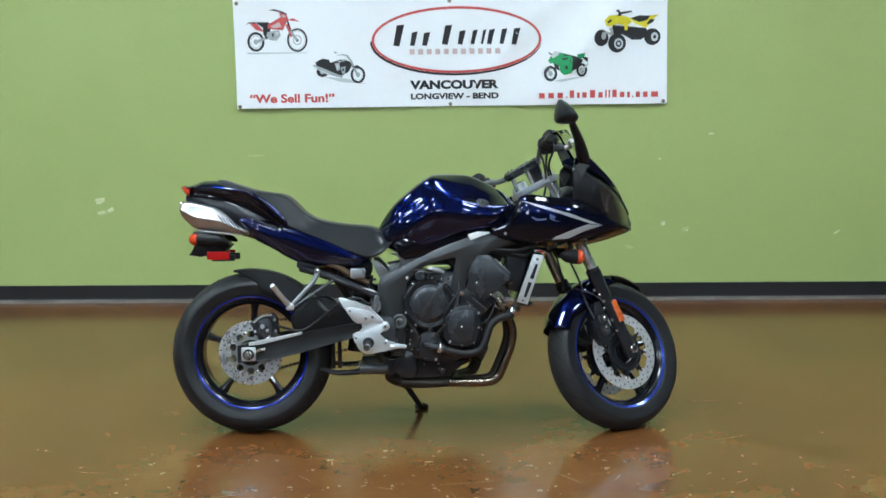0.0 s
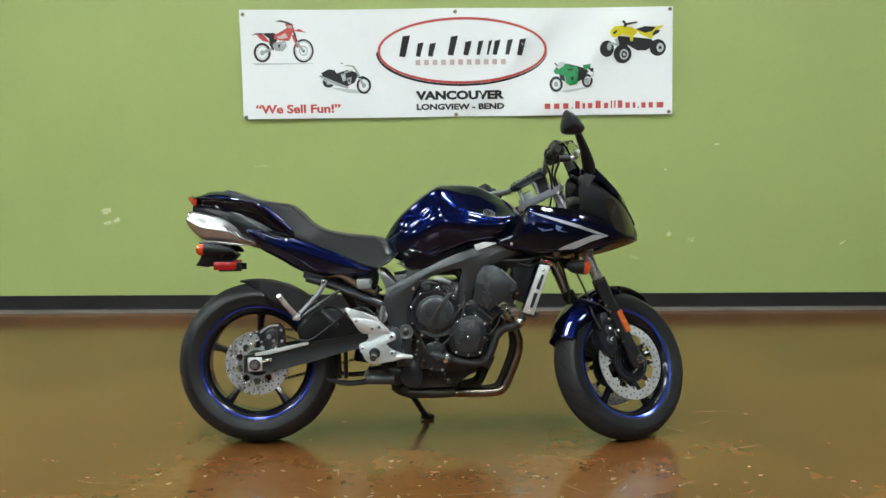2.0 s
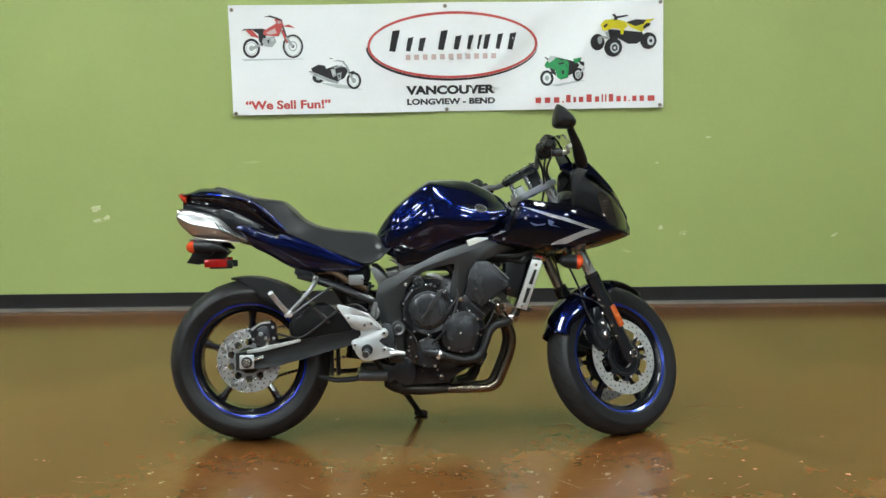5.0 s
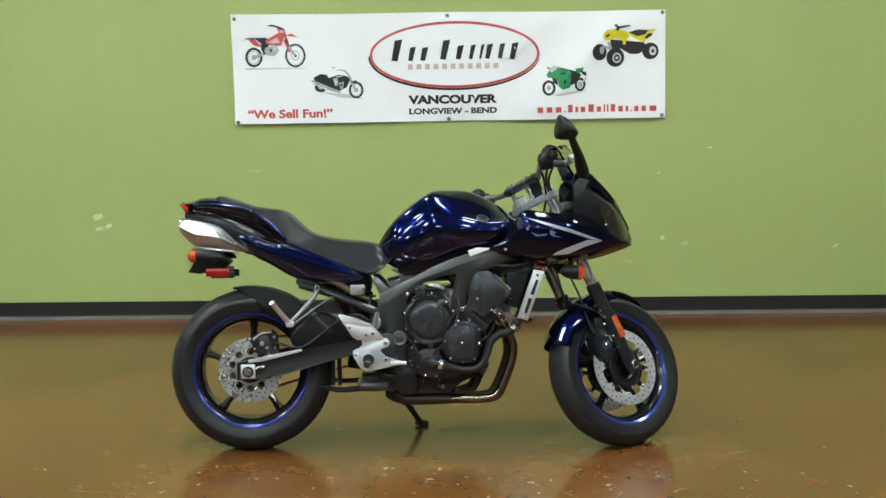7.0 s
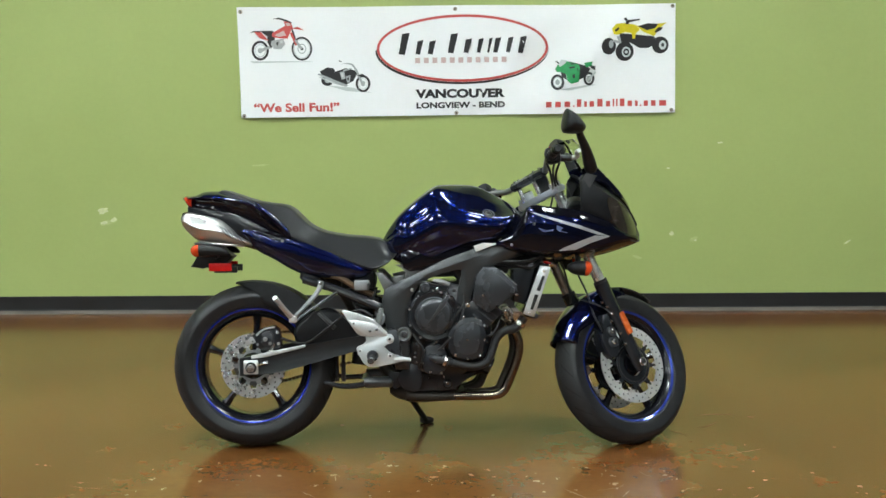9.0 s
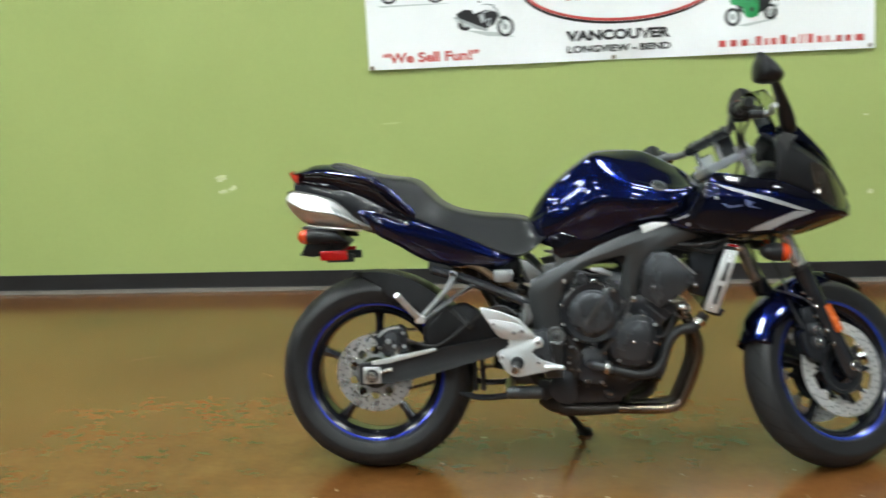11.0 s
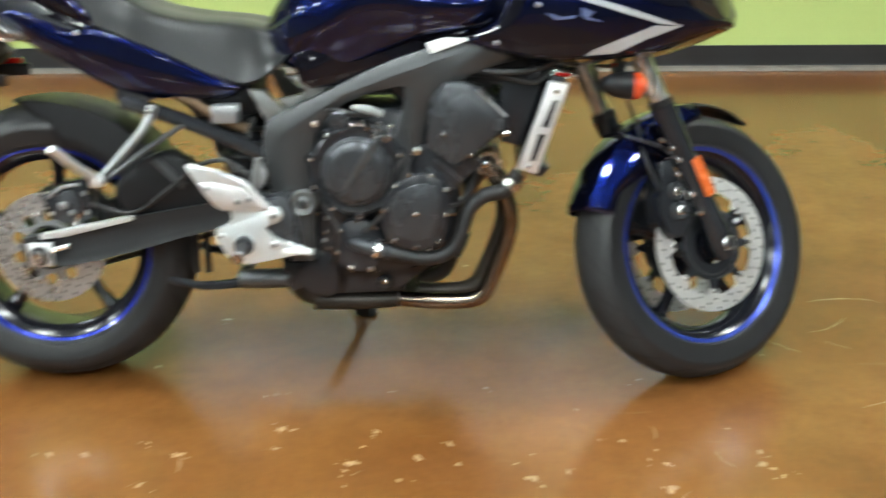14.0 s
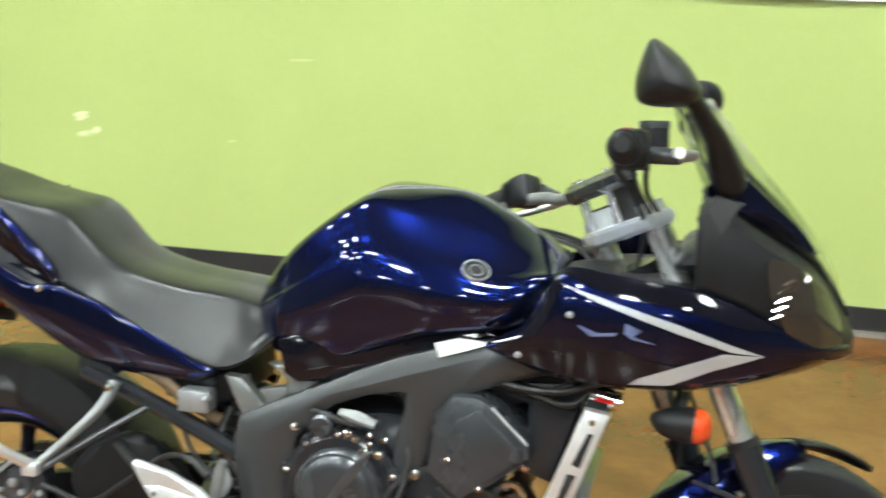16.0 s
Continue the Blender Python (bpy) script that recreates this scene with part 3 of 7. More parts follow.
for w, h in ((0.045, 0.034), (0.045, 0.034), (0.045, 0.034), (0.012, 0.012), (0.036, 0.046), (0.022, 0.034), (0.036, 0.034), (0.042, 0.046), (0.034, 0.034), (0.012, 0.046), (0.012, 0.046), (0.036, 0.046), (0.036, 0.034), (0.022, 0.034), (0.012, 0.012), (0.034, 0.034), (0.036, 0.034), (0.056, 0.034)):
    printed("address_bar", [[(x + 0.12 * w, 1.153), (x + w * 0.80, 1.153), (x + w * 0.80, 1.149 + h), (x + 0.12 * w, 1.149 + h)]], M_red, 0.0014)
    x += w + 0.0065


def lettering(name, body, x0, x1, z0, z1, mat, fat=0.012):
    """A line of text fitted into a box on the banner."""
    cu = bpy.data.curves.new(name, "FONT")
    cu.body, cu.size, cu.offset, cu.resolution_u = body, 1.0, fat, 4
    tmp = bpy.data.objects.new(name, cu)
    scene.collection.objects.link(tmp)
    bpy.context.view_layer.update()
    me = bpy.data.meshes.new_from_object(tmp)
    bpy.data.objects.remove(tmp)
    bm = bmesh.new()
    bm.from_mesh(me)
    xs, ys = [v.co.x for v in bm.verts], [v.co.y for v in bm.verts]
    ax, bx, ay, by = min(xs), max(xs), min(ys), max(ys)
    bmesh.ops.triangulate(bm, faces=bm.faces[:])
    for v in bm.verts:
        x, z = x0 + (v.co.x - ax) / (bx - ax) * (x1 - x0), z0 + (v.co.y - ay) / (by - ay) * (z1 - z0)
        v.co = (x, wave(x, z) - 0.0014, z)
    # every letter stroke is a piece of its own
    left = set(bm.verts)
    while left:
        todo, isle = [left.pop()], set()
        while todo:
            v = todo.pop()
            isle.add(v)
            for e in v.link_edges:
                o = e.other_vert(v)
                if o in left:
                    left.discard(o)
                    todo.append(o)
        one = bmesh.new()
        idx = {v: one.verts.new(v.co) for v in sorted(isle, key=lambda q: q.index)}
        for f in bm.faces:
            if f.verts[0] in isle:
                one.faces.new([idx[v] for v in f.verts])
        part("letter", one, mat, banner, smooth=False)
    bm.free()


lettering("lettering", "VANCOUVER", 0.478, 0.973, 1.212, 1.262, M_blk, 0.05)
lettering("lettering", "LONGVIEW - BEND", 0.482, 0.973, 1.156, 1.190, M_blk, 0.04)
lettering("lettering", "\u201cWe Sell Fun!\u201d", -0.415, 0.056, 1.148, 1.198, M_red, 0.035)
for x in (BX0 + 0.018, (BX0 + BX1) / 2 - 0.01, BX1 - 0.018):
    for z in (BZ0 + 0.014, BZ1 - 0.02):
        part("grommet", turned([(0.011, 0.0), (0.009, -0.003), (0.005, -0.003), (0.004, 0.0)], (x, wave(x, z) - 0.0006, z), 16), M_steelring, banner)
        part("screw", bolt_mesh(bmesh.new(), x, wave(x, z) - 0.0007, z, 0.0038, 0.006), M_dark, banner)


def sketch(x, z, s, flip, items):
    """One printed vehicle from a list of (colour, polygon or wheel) in its own units."""
    for n, (mat, kind, data) in enumerate(items):
        f = -1 if flip else 1
        if kind == "wheel":
            cx, cz, a, b, t = data
            polys = ring_quads(x + f * cx * s, z + cz * s, a * s, b * s, t * s, 28)
        elif kind == "disc":
            cx, cz, a, b = data
            polys = [ellipse(x + f * cx * s, z + cz * s, a * s, b * s, 24)]
        else:
            polys = [[(x + f * px * s, z + pz * s) for px, pz in data]]
        printed("printed_vehicle", polys, mat, 0.0011 + 0.00025 * n)


# dirt bike
sketch(-0.42, 1.428, 0.335, False, [
    (M_lgreyink, "poly", [(-0.03, 0.00), (0.96, -0.01), (1.02, -0.02), (0.03, -0.03)]),
    (M_blk, "wheel", (0.145, 0.172, 0.142, 0.160, 0.039)),
    (M_greyink, "wheel", (0.145, 0.172, 0.090, 0.105, 0.009)),
    (M_greyink, "disc", (0.145, 0.172, 0.039, 0.042)),
    (M_blk, "wheel", (0.831, 0.193, 0.169, 0.193, 0.030)),
    (M_lgreyink, "wheel", (0.831, 0.193, 0.133, 0.157, 0.012)),
    (M_greyink, "wheel", (0.831, 0.193, 0.072, 0.081, 0.015)),
    (M_blk, "disc", (0.831, 0.193, 0.024, 0.027)),
    (M_greyink, "poly", [(0.14, 0.19), (0.32, 0.26), (0.34, 0.22), (0.15, 0.14)]),
    (M_blk, "poly", [(0.27, 0.41), (0.41, 0.42), (0.38, 0.32), (0.33, 0.20), (0.27, 0.30)]),
    (M_greyink, "poly", [(0.34, 0.33), (0.53, 0.36), (0.56, 0.27), (0.49, 0.19), (0.37, 0.20), (0.32, 0.27)]),
    (M_blk, "poly", [(0.41, 0.30), (0.45, 0.31), (0.44, 0.25), (0.42, 0.25)]),
    (M_lgreyink, "poly", [(0.47, 0.33), (0.53, 0.34), (0.52, 0.29), (0.48, 0.28)]),
    (M_blk, "poly", [(0.15, 0.49), (0.35, 0.49), (0.42, 0.45), (0.35, 0.41), (0.27, 0.40)]),
    (M_red, "poly", [(0.05, 0.48), (0.17, 0.47), (0.29, 0.33), (0.15, 0.37)]),
    (M_blk, "poly", [(-0.01, 0.45), (0.04, 0.49), (0.16, 0.49), (0.15, 0.46), (0.07, 0.48)]),
    (M_red, "poly", [(0.35, 0.45), (0.57, 0.57), (0.67, 0.51), (0.60, 0.36), (0.45, 0.37), (0.35, 0.39)]),
    (M_pink, "poly", [(0.39, 0.42), (0.54, 0.49), (0.58, 0.41), (0.45, 0.39)]),
    (M_red, "poly", [(0.54, 0.64), (0.66, 0.63), (0.70, 0.51), (0.60, 0.51)]),
    (M_pink, "poly", [(0.57, 0.61), (0.64, 0.61), (0.66, 0.57), (0.60, 0.56)]),
    (M_red, "poly", [(0.67, 0.52), (0.77, 0.55), (0.88, 0.49), (0.75, 0.51)]),
    (M_blk, "poly", [(0.66, 0.53), (0.70, 0.49), (0.74, 0.35), (0.71, 0.33)]),
    (M_red, "poly", [(0.64, 0.45), (0.68, 0.46), (0.76, 0.26), (0.73, 0.24)]),
    (M_greyink, "poly", [(0.71, 0.33), (0.74, 0.35), (0.85, 0.20), (0.81, 0.18)]),
    (M_blk, "poly", [(0.37, 0.68), (0.47, 0.70), (0.60, 0.66), (0.68, 0.62), (0.66, 0.61), (0.48, 0.67)])])
# cruiser
sketch(-0.06, 1.250, 0.29, False, [
    (M_lgreyink, "poly", [(0.19, 0.14), (0.68, 0.09), (1.03, -0.01), (0.54, 0.03)]),
    (M_blk, "disc", (0.186, 0.235, 0.116, 0.102)),
    (M_greyink, "disc", (0.186, 0.228, 0.049, 0.042)),
    (M_blk, "wheel", (0.860, 0.165, 0.140, 0.161, 0.042)),
    (M_lgreyink, "wheel", (0.860, 0.165, 0.088, 0.105, 0.011)),
    (M_greyink, "disc", (0.860, 0.165, 0.042, 0.049)),
    (M_blk, "poly", [(0.05, 0.41), (0.19, 0.48), (0.31, 0.46), (0.34, 0.40), (0.54, 0.46), (0.71, 0.42), (0.75, 0.35), (0.68, 0.22), (0.54, 0.15), (0.40, 0.20), (0.26, 0.27), (0.08, 0.34)]),
    (M_greyink, "poly", [(0.00, 0.35), (0.03, 0.37), (0.40, 0.21), (0.58, 0.14), (0.54, 0.11), (0.36, 0.16)]),
    (M_lgreyink, "poly", [(0.02, 0.32), (0.33, 0.19), (0.31, 0.16), (0.03, 0.30)]),
    (M_greyink, "poly", [(0.48, 0.43), (0.64, 0.46), (0.66, 0.44), (0.50, 0.40)]),
    (M_greyink, "poly", [(0.42, 0.39), (0.51, 0.40), (0.53, 0.27), (0.46, 0.24)]),
    (M_lgreyink, "poly", [(0.45, 0.36), (0.49, 0.38), (0.50, 0.30), (0.46, 0.28)]),
    (M_greyink, "poly", [(0.54, 0.31), (0.63, 0.33), (0.61, 0.19), (0.56, 0.19)]),
    (M_blk, "poly", [(0.56, 0.28), (0.60, 0.29), (0.59, 0.23), (0.57, 0.23)]),
    (M_blk, "poly", [(0.41, 0.61), (0.47, 0.59), (0.47, 0.58), (0.42, 0.59)]),
    (M_greyink, "poly", [(0.45, 0.54), (0.57, 0.56), (0.68, 0.54), (0.73, 0.46), (0.70, 0.45), (0.65, 0.52), (0.56, 0.54)]),
    (M_greyink, "poly", [(0.70, 0.46), (0.74, 0.46), (0.87, 0.17), (0.83, 0.15)]),
    (M_blk, "poly", [(0.73, 0.31), (0.85, 0.35), (0.96, 0.28), (0.85, 0.30)])])
# sport bike
sketch(1.225, 1.246, 0.25, False, [
    (M_lgreyink, "poly", [(0.22, 0.02), (0.88, 0.12), (1.01, 0.11), (0.39, -0.01)]),
    (M_blk, "wheel", (0.151, 0.176, 0.147, 0.171, 0.053)),
    (M_lgreyink, "wheel", (0.151, 0.176, 0.090, 0.114, 0.016)),
    (M_greyink, "disc", (0.151, 0.176, 0.049, 0.061)),
    (M_blk, "wheel", (0.845, 0.245, 0.122, 0.147, 0.049)),
    (M_greyink, "disc", (0.845, 0.237, 0.057, 0.069)),
    (M_blk, "poly", [(0.39, 0.63), (0.59, 0.58), (0.78, 0.53), (0.87, 0.46), (0.78, 0.30), (0.62, 0.22), (0.59, 0.43)]),
    (M_greenink, "poly", [(0.10, 0.46), (0.18, 0.59), (0.33, 0.64), (0.59, 0.57), (0.64, 0.51), (0.59, 0.37), (0.62, 0.18), (0.45, 0.14), (0.37, 0.20), (0.34, 0.34), (0.22, 0.40), (0.14, 0.40)]),
    (M_blk, "poly", [(0.22, 0.40), (0.33, 0.36), (0.36, 0.22), (0.25, 0.29)]),
    (M_lgreyink, "poly", [(0.16, 0.57), (0.24, 0.67), (0.36, 0.65), (0.33, 0.59), (0.21, 0.51)]),
    (M_blk, "poly", [(0.39, 0.50), (0.52, 0.52), (0.54, 0.49), (0.43, 0.47)]),
    (M_blk, "poly", [(0.47, 0.33), (0.53, 0.35), (0.53, 0.27), (0.49, 0.25)]),
    (M_greenink, "poly", [(0.73, 0.59), (0.92, 0.62), (0.90, 0.53), (0.78, 0.49)]),
    (M_blk, "poly", [(0.84, 0.54), (0.98, 0.52), (0.98, 0.42), (0.90, 0.47)]),
    (M_lgreyink, "poly", [(0.78, 0.20), (0.98, 0.41), (1.00, 0.37), (0.82, 0.18)]),
    (M_blk, "poly", [(0.10, 0.64), (0.14, 0.64), (0.20, 0.59), (0.17, 0.58)]),
    (M_blk, "poly", [(0.36, 0.63), (0.45, 0.59), (0.59, 0.57), (0.47, 0.56)])])
# quad bike
sketch(1.505, 1.400, 0.37, False, [
    (M_blk, "disc", (0.108, 0.222, 0.108, 0.122)),
    (M_greyink, "disc", (0.143, 0.254, 0.035, 0.059)),
    (M_blk, "disc", (0.878, 0.230, 0.124, 0.124)),
    (M_lgreyink, "disc", (0.914, 0.230, 0.054, 0.068)),
    (M_blk, "disc", (0.914, 0.230, 0.022, 0.027)),
    (M_blk, "poly", [(0.27, 0.41), (0.50, 0.39), (0.78, 0.36), (0.84, 0.27), (0.70, 0.19), (0.57, 0.19), (0.43, 0.27), (0.27, 0.26)]),
    (M_greyink, "poly", [(0.17, 0.32), (0.30, 0.29), (0.29, 0.25), (0.16, 0.29)]),
    (M_greyink, "poly", [(0.22, 0.36), (0.27, 0.38), (0.29, 0.30), (0.26, 0.28)]),
    (M_blk, "disc", (0.346, 0.143, 0.135, 0.141)),
    (M_lgreyink, "disc", (0.370, 0.135, 0.068, 0.078)),
    (M_blk, "disc", (0.370, 0.135, 0.043, 0.051)),
    (M_lgreyink, "disc", (0.370, 0.135, 0.022, 0.024)),
    (M_yelink, "poly", [(0.15, 0.48), (0.22, 0.55), (0.35, 0.56), (0.50, 0.53), (0.57, 0.46), (0.50, 0.40), (0.35, 0.43), (0.24, 0.39), (0.18, 0.40)]),
    (M_yelink, "poly", [(0.44, 0.46), (0.52, 0.47), (0.50, 0.33), (0.46, 0.33)]),
    (M_yelink, "poly", [(0.50, 0.53), (0.62, 0.43), (0.78, 0.36), (0.89, 0.50), (0.97, 0.56), (0.81, 0.54), (0.73, 0.46), (0.59, 0.49)]),
    (M_blk, "poly", [(0.54, 0.51), (0.68, 0.55), (0.84, 0.54), (0.80, 0.48), (0.68, 0.45)]),
    (M_blk, "poly", [(0.79, 0.43), (0.84, 0.49), (0.91, 0.49), (0.89, 0.45), (0.81, 0.41)]),
    (M_blk, "poly", [(0.19, 0.46), (0.25, 0.50), (0.26, 0.47), (0.21, 0.43)]),
    (M_blk, "poly", [(0.32, 0.62), (0.36, 0.64), (0.39, 0.60), (0.56, 0.62), (0.57, 0.60), (0.41, 0.57), (0.39, 0.54), (0.35, 0.54), (0.36, 0.59)])])

# ---- the motorcycle: x forward, y to its left, z up, upright; then leant on its side stand ----
LEAN, YAW, STEER = 7.0, 0.7, 31.5
bike = tagged(new("motorcycle"), "dark metallic blue sport-touring motorcycle leaning on its side stand", "motorcycle")
PITCH = Matrix.Translation((0.0035, 0, -0.0017)) @ Matrix.Rotation(radians(-0.64), 4, "Y")
bike.matrix_world = Matrix.Translation((-0.001, 0.0857, 0.0011)) @ Matrix.Rotation(radians(YAW), 4, "Z") @ Matrix.Rotation(radians(-LEAN), 4, "X") @ PITCH
RAKE, TRAIL = radians(25), 0.0975
RC, FC, RR, FR = (0, 0, 0.315), (1.44, 0, 0.298), 0.315, 0.298
AX0 = Vector((1.44 + TRAIL, 0, 0))
AXD = Vector((-math.sin(RAKE), 0, math.cos(RAKE)))
# the wheels lean a little further than the body on its springs
E = PITCH.inverted() @ Matrix.Translation((0, -0.125, 0.315)) @ Matrix.Rotation(radians(-3.8), 4, "X") @ Matrix.Translation((0, 0.125, -0.315))
S = E @ Matrix.Rotation(radians(-1.0), 4, "X") @ Matrix.Translation(Vector((-0.021, -0.006, 0.002)) - 0.01 * AXD) @ Matrix.Translation(AX0) @ Matrix.Rotation(radians(STEER), 4, AXD) @ Matrix.Translation(-AX0)


def steered(bm):
    bm.transform(S)
    return bm


def fork_set(bm):
    """Steered parts of the fork legs and yokes, which stand nearer the body's own plane towards the top."""
    bm.transform(S)
    for v in bm.verts:
        v.co.y -= 0.07 * max(0.0, v.co.z - 0.30)
    return bm


def tyre_profile(R, rim, half):
    """Cross-section of a tyre, round in the tread."""
    pts = []
    for k in range(15):
        a = -math.pi / 2 + math.pi * k / 14
        y = half * math.sin(a)
        r = R - (half * 0.62) * (1 - math.cos(a)) ** 0.9
        pts.append((r, y))
    pts += [(rim + 0.012, half * 0.86), (rim + 0.002, half * 0.72), (rim + 0.002, -half * 0.72), (rim + 0.012, -half * 0.86)]
    return pts


def wheel(name, centre, R, rim, half, move, label, phase, tape):
    rimhalf = half * 0.72
    body = turned([(rim, -rimhalf), (rim + 0.008, -rimhalf - 0.004), (rim + 0.01, -rimhalf + 0.004), (rim - 0.012, -rimhalf + 0.016), (rim - 0.018, 0), (rim - 0.012, rimhalf - 0.016),
                   (rim + 0.01, rimhalf - 0.004), (rim + 0.008, rimhalf + 0.004), (rim, rimhalf), (rim - 0.012, rimhalf - 0.006), (rim - 0.026, rimhalf - 0.022), (rim - 0.03, 0), (rim - 0.026, -rimhalf + 0.022), (rim - 0.012, -rimhalf + 0.006)], centre, 72)
    if move:
        body.transform(move)
    w = part(name, body, M_rim, bike, label)
    ty = turned(tyre_profile(R, rim, half), centre, 84)
    if move:
        ty.transform(move)
    tyre = part("tyre", ty, M_tyre, w, "worn black rubber road tyre")
    for s in (-1, 1):
        side = []
        for k in range(6):
            a = radians(58 + 32 * k / 5)
            side.append((R - (half * 0.62) * (1 - math.cos(a)) ** 0.9 + 0.0006, s * (half * math.sin(a) + 0.0012)))
        side += [(rim + 0.013, s * (half * 0.87 + 0.0012)), (rim + 0.010, s * half * 0.80)]
        sw = turned(side, centre, 84)
        if move:
            sw.transform(move)
        part("sidewall", sw, M_sidewall, tyre, "smooth black sidewall")
    # slanted tread grooves as thin dark inlays
    gr = bmesh.new()
    for k in range(22):
        for s in (-1, 1):
            a0 = 2 * math.pi * (k + (0.5 if s > 0 else 0)) / 22
            for j in range(5):
                quad = []
                for jj, da in ((j, -0.022), (j, 0.022), (j + 1, 0.022), (j + 1, -0.022)):
                    q = 0.12 + 0.155 * jj
                    ang = math.pi / 2 * q
                    y = s * half * math.sin(ang)
                    r = R - (half * 0.62) * (1 - math.cos(ang)) ** 0.9 + 0.0012
                    a = a0 + da * (1 - 0.1 * jj) + 0.055 * jj
                    quad.append(gr.verts.new((centre[0] + r * math.cos(a), centre[1] + y, centre[2] + r * math.sin(a))))
                gr.faces.new(quad)
    if move:
        gr.transform(move)
    g = part("tread_pattern", gr, M_dark, w, smooth=False)
    tagged(g, kind="stuff")
    for s in (-1, 1):
        tp = turned([(rim - 0.001, s * (rimhalf + 0.0012)), (rim + 0.0075, s * (rimhalf + 0.0052)), (rim + 0.0085, s * (rimhalf + 0.004)), (rim - 0.001, s * (rimhalf - 0.001))], centre, 72)
        if move:
            tp.transform(move)
        part("rim_tape", tp, tape, w, "reflective blue rim tape")
    hub = turned([(0.0, -0.07), (0.03, -0.07), (0.045, -0.05), (0.05, 0), (0.045, 0.05), (0.03, 0.07), (0.0, 0.07)], centre, 32, closed=False)
    if move:
        hub.transform(move)
    part("hub", hub, M_rim, w)
    for k in range(5):
        a = radians(90 + 72 * k + phase)
        ca, sa = math.cos(a), math.sin(a)
        bm = bmesh.new()
        sec = []
        for q, (wd, th) in ((0.03, (0.022, 0.022)), (0.08, (0.016, 0.018)), (0.15, (0.013, 0.015)), (rim - 0.035, (0.017, 0.017)), (rim - 0.02, (0.026, 0.02))):
            ring = []
            for m in range(8):
                b = 2 * math.pi * m / 8
                t, y = wd * math.cos(b), th * math.sin(b)
                ring.append(bm.verts.new((centre[0] + q * ca - t * sa, centre[1] + y, centre[2] + q * sa + t * ca)))
            sec.append(ring)
        for r0, r1 in zip(sec, sec[1:]):
            for m in range(8):
                bm.faces.new((r0[m], r0[(m + 1) % 8], r1[(m + 1) % 8], r1[m]))
        bm.faces.new(sec[0]), bm.faces.new(sec[-1])
        if move:
            bm.transform(move)
        part("spoke", bm, M_rim, w)
    return w


def ring_plate(centre, y0, y1, inner, outer, n):
    """A flat ring whose inner and outer radius follow the angle."""
    bm = bmesh.new()
    lay = []
    for y in (y0, y1):
        for radius in (inner, outer):
            lay.append([bm.verts.new((centre[0] + radius(a) * math.cos(a), centre[1] + y, centre[2] + radius(a) * math.sin(a))) for a in [2 * math.pi * k / n for k in range(n)]])
    for p, q in ((0, 1), (1, 3), (3, 2), (2, 0)):
        for k in range(n):
            bm.faces.new((lay[p][k], lay[p][(k + 1) % n], lay[q][(k + 1) % n], lay[q][k]))
    return bm


def brake_disc(parent, centre, y, ro, ri, move, hub_r, arms=8, metal=None, steel=M_disc):
    """A floating disc: a drilled ring with eared rivet lugs, joined to an open carrier."""
    def near(a, half):
        d = abs((a * arms / (2 * math.pi) + 0.5) % 1 - 0.5) * 2 * math.pi / arms
        return max(0.0, 1 - (d / half) ** 2)

    lug = min(0.019, ri * 0.17)
    rc = max(hub_r + 0.008, ri * 0.70)
    bm = ring_plate(centre, y - 0.0025, y + 0.0025, lambda a: ri - lug * near(a, 0.016 / ri) ** 0.5, lambda a: ro, arms * 20)
    if move:
        bm.transform(move)
    d = part("brake_disc", bm, steel, parent, "drilled steel brake disc", smooth=False)
    holes = bmesh.new()
    for k in range(36):
        for q, r in ((0.22, 0.0033), (0.5, 0.0033), (0.8, 0.0033)):
            if (k + int(q * 10)) % 2 == 0:
                continue
            a = 2 * math.pi * (k + q * 0.6) / 36
            rr = ri + (ro - ri) * q
            cx, cz = centre[0] + rr * math.cos(a), centre[2] + rr * math.sin(a)
            for yy in (y - 0.0031, y + 0.0031):
                holes.faces.new([holes.verts.new((cx + r * math.cos(2 * math.pi * m / 6), yy, cz + r * math.sin(2 * math.pi * m / 6))) for m in range(6)])
    if move:
        holes.transform(move)
    tagged(part("disc_drilling", holes, M_dark, d, smooth=False), kind="stuff")
    car = ring_plate(centre, y - 0.004, y + 0.004, lambda a: hub_r, lambda a: rc + (ri - lug * 0.55 - rc) * near(a, 0.011 / ri) ** 0.5, arms * 20)
    if move:
        car.transform(move)
    part("disc_carrier", car, metal or M_engine2, d, smooth=False)
    for r0, r1, mat in ((rc - 0.004, rc - 0.001, M_dullalu if metal is M_dullalu else M_engine2), (rc - 0.014, rc - 0.010, M_dark)):
        rib = turned([(r0, y - 0.0055), (r1, y - 0.0055), (r1, y - 0.003), (r0, y - 0.003)], centre, 48)
        if move:
            rib.transform(move)
        part("carrier_rib", rib, mat, d)
    for k in range(arms):
        a = 2 * math.pi * k / arms
        rr = ri - lug * 0.5
        bolt(d, centre[0] + rr * math.cos(a), centre[1] + y - 0.003, centre[2] + rr * math.sin(a), 0.0065, 0.004, M_bolt, move)
    return d


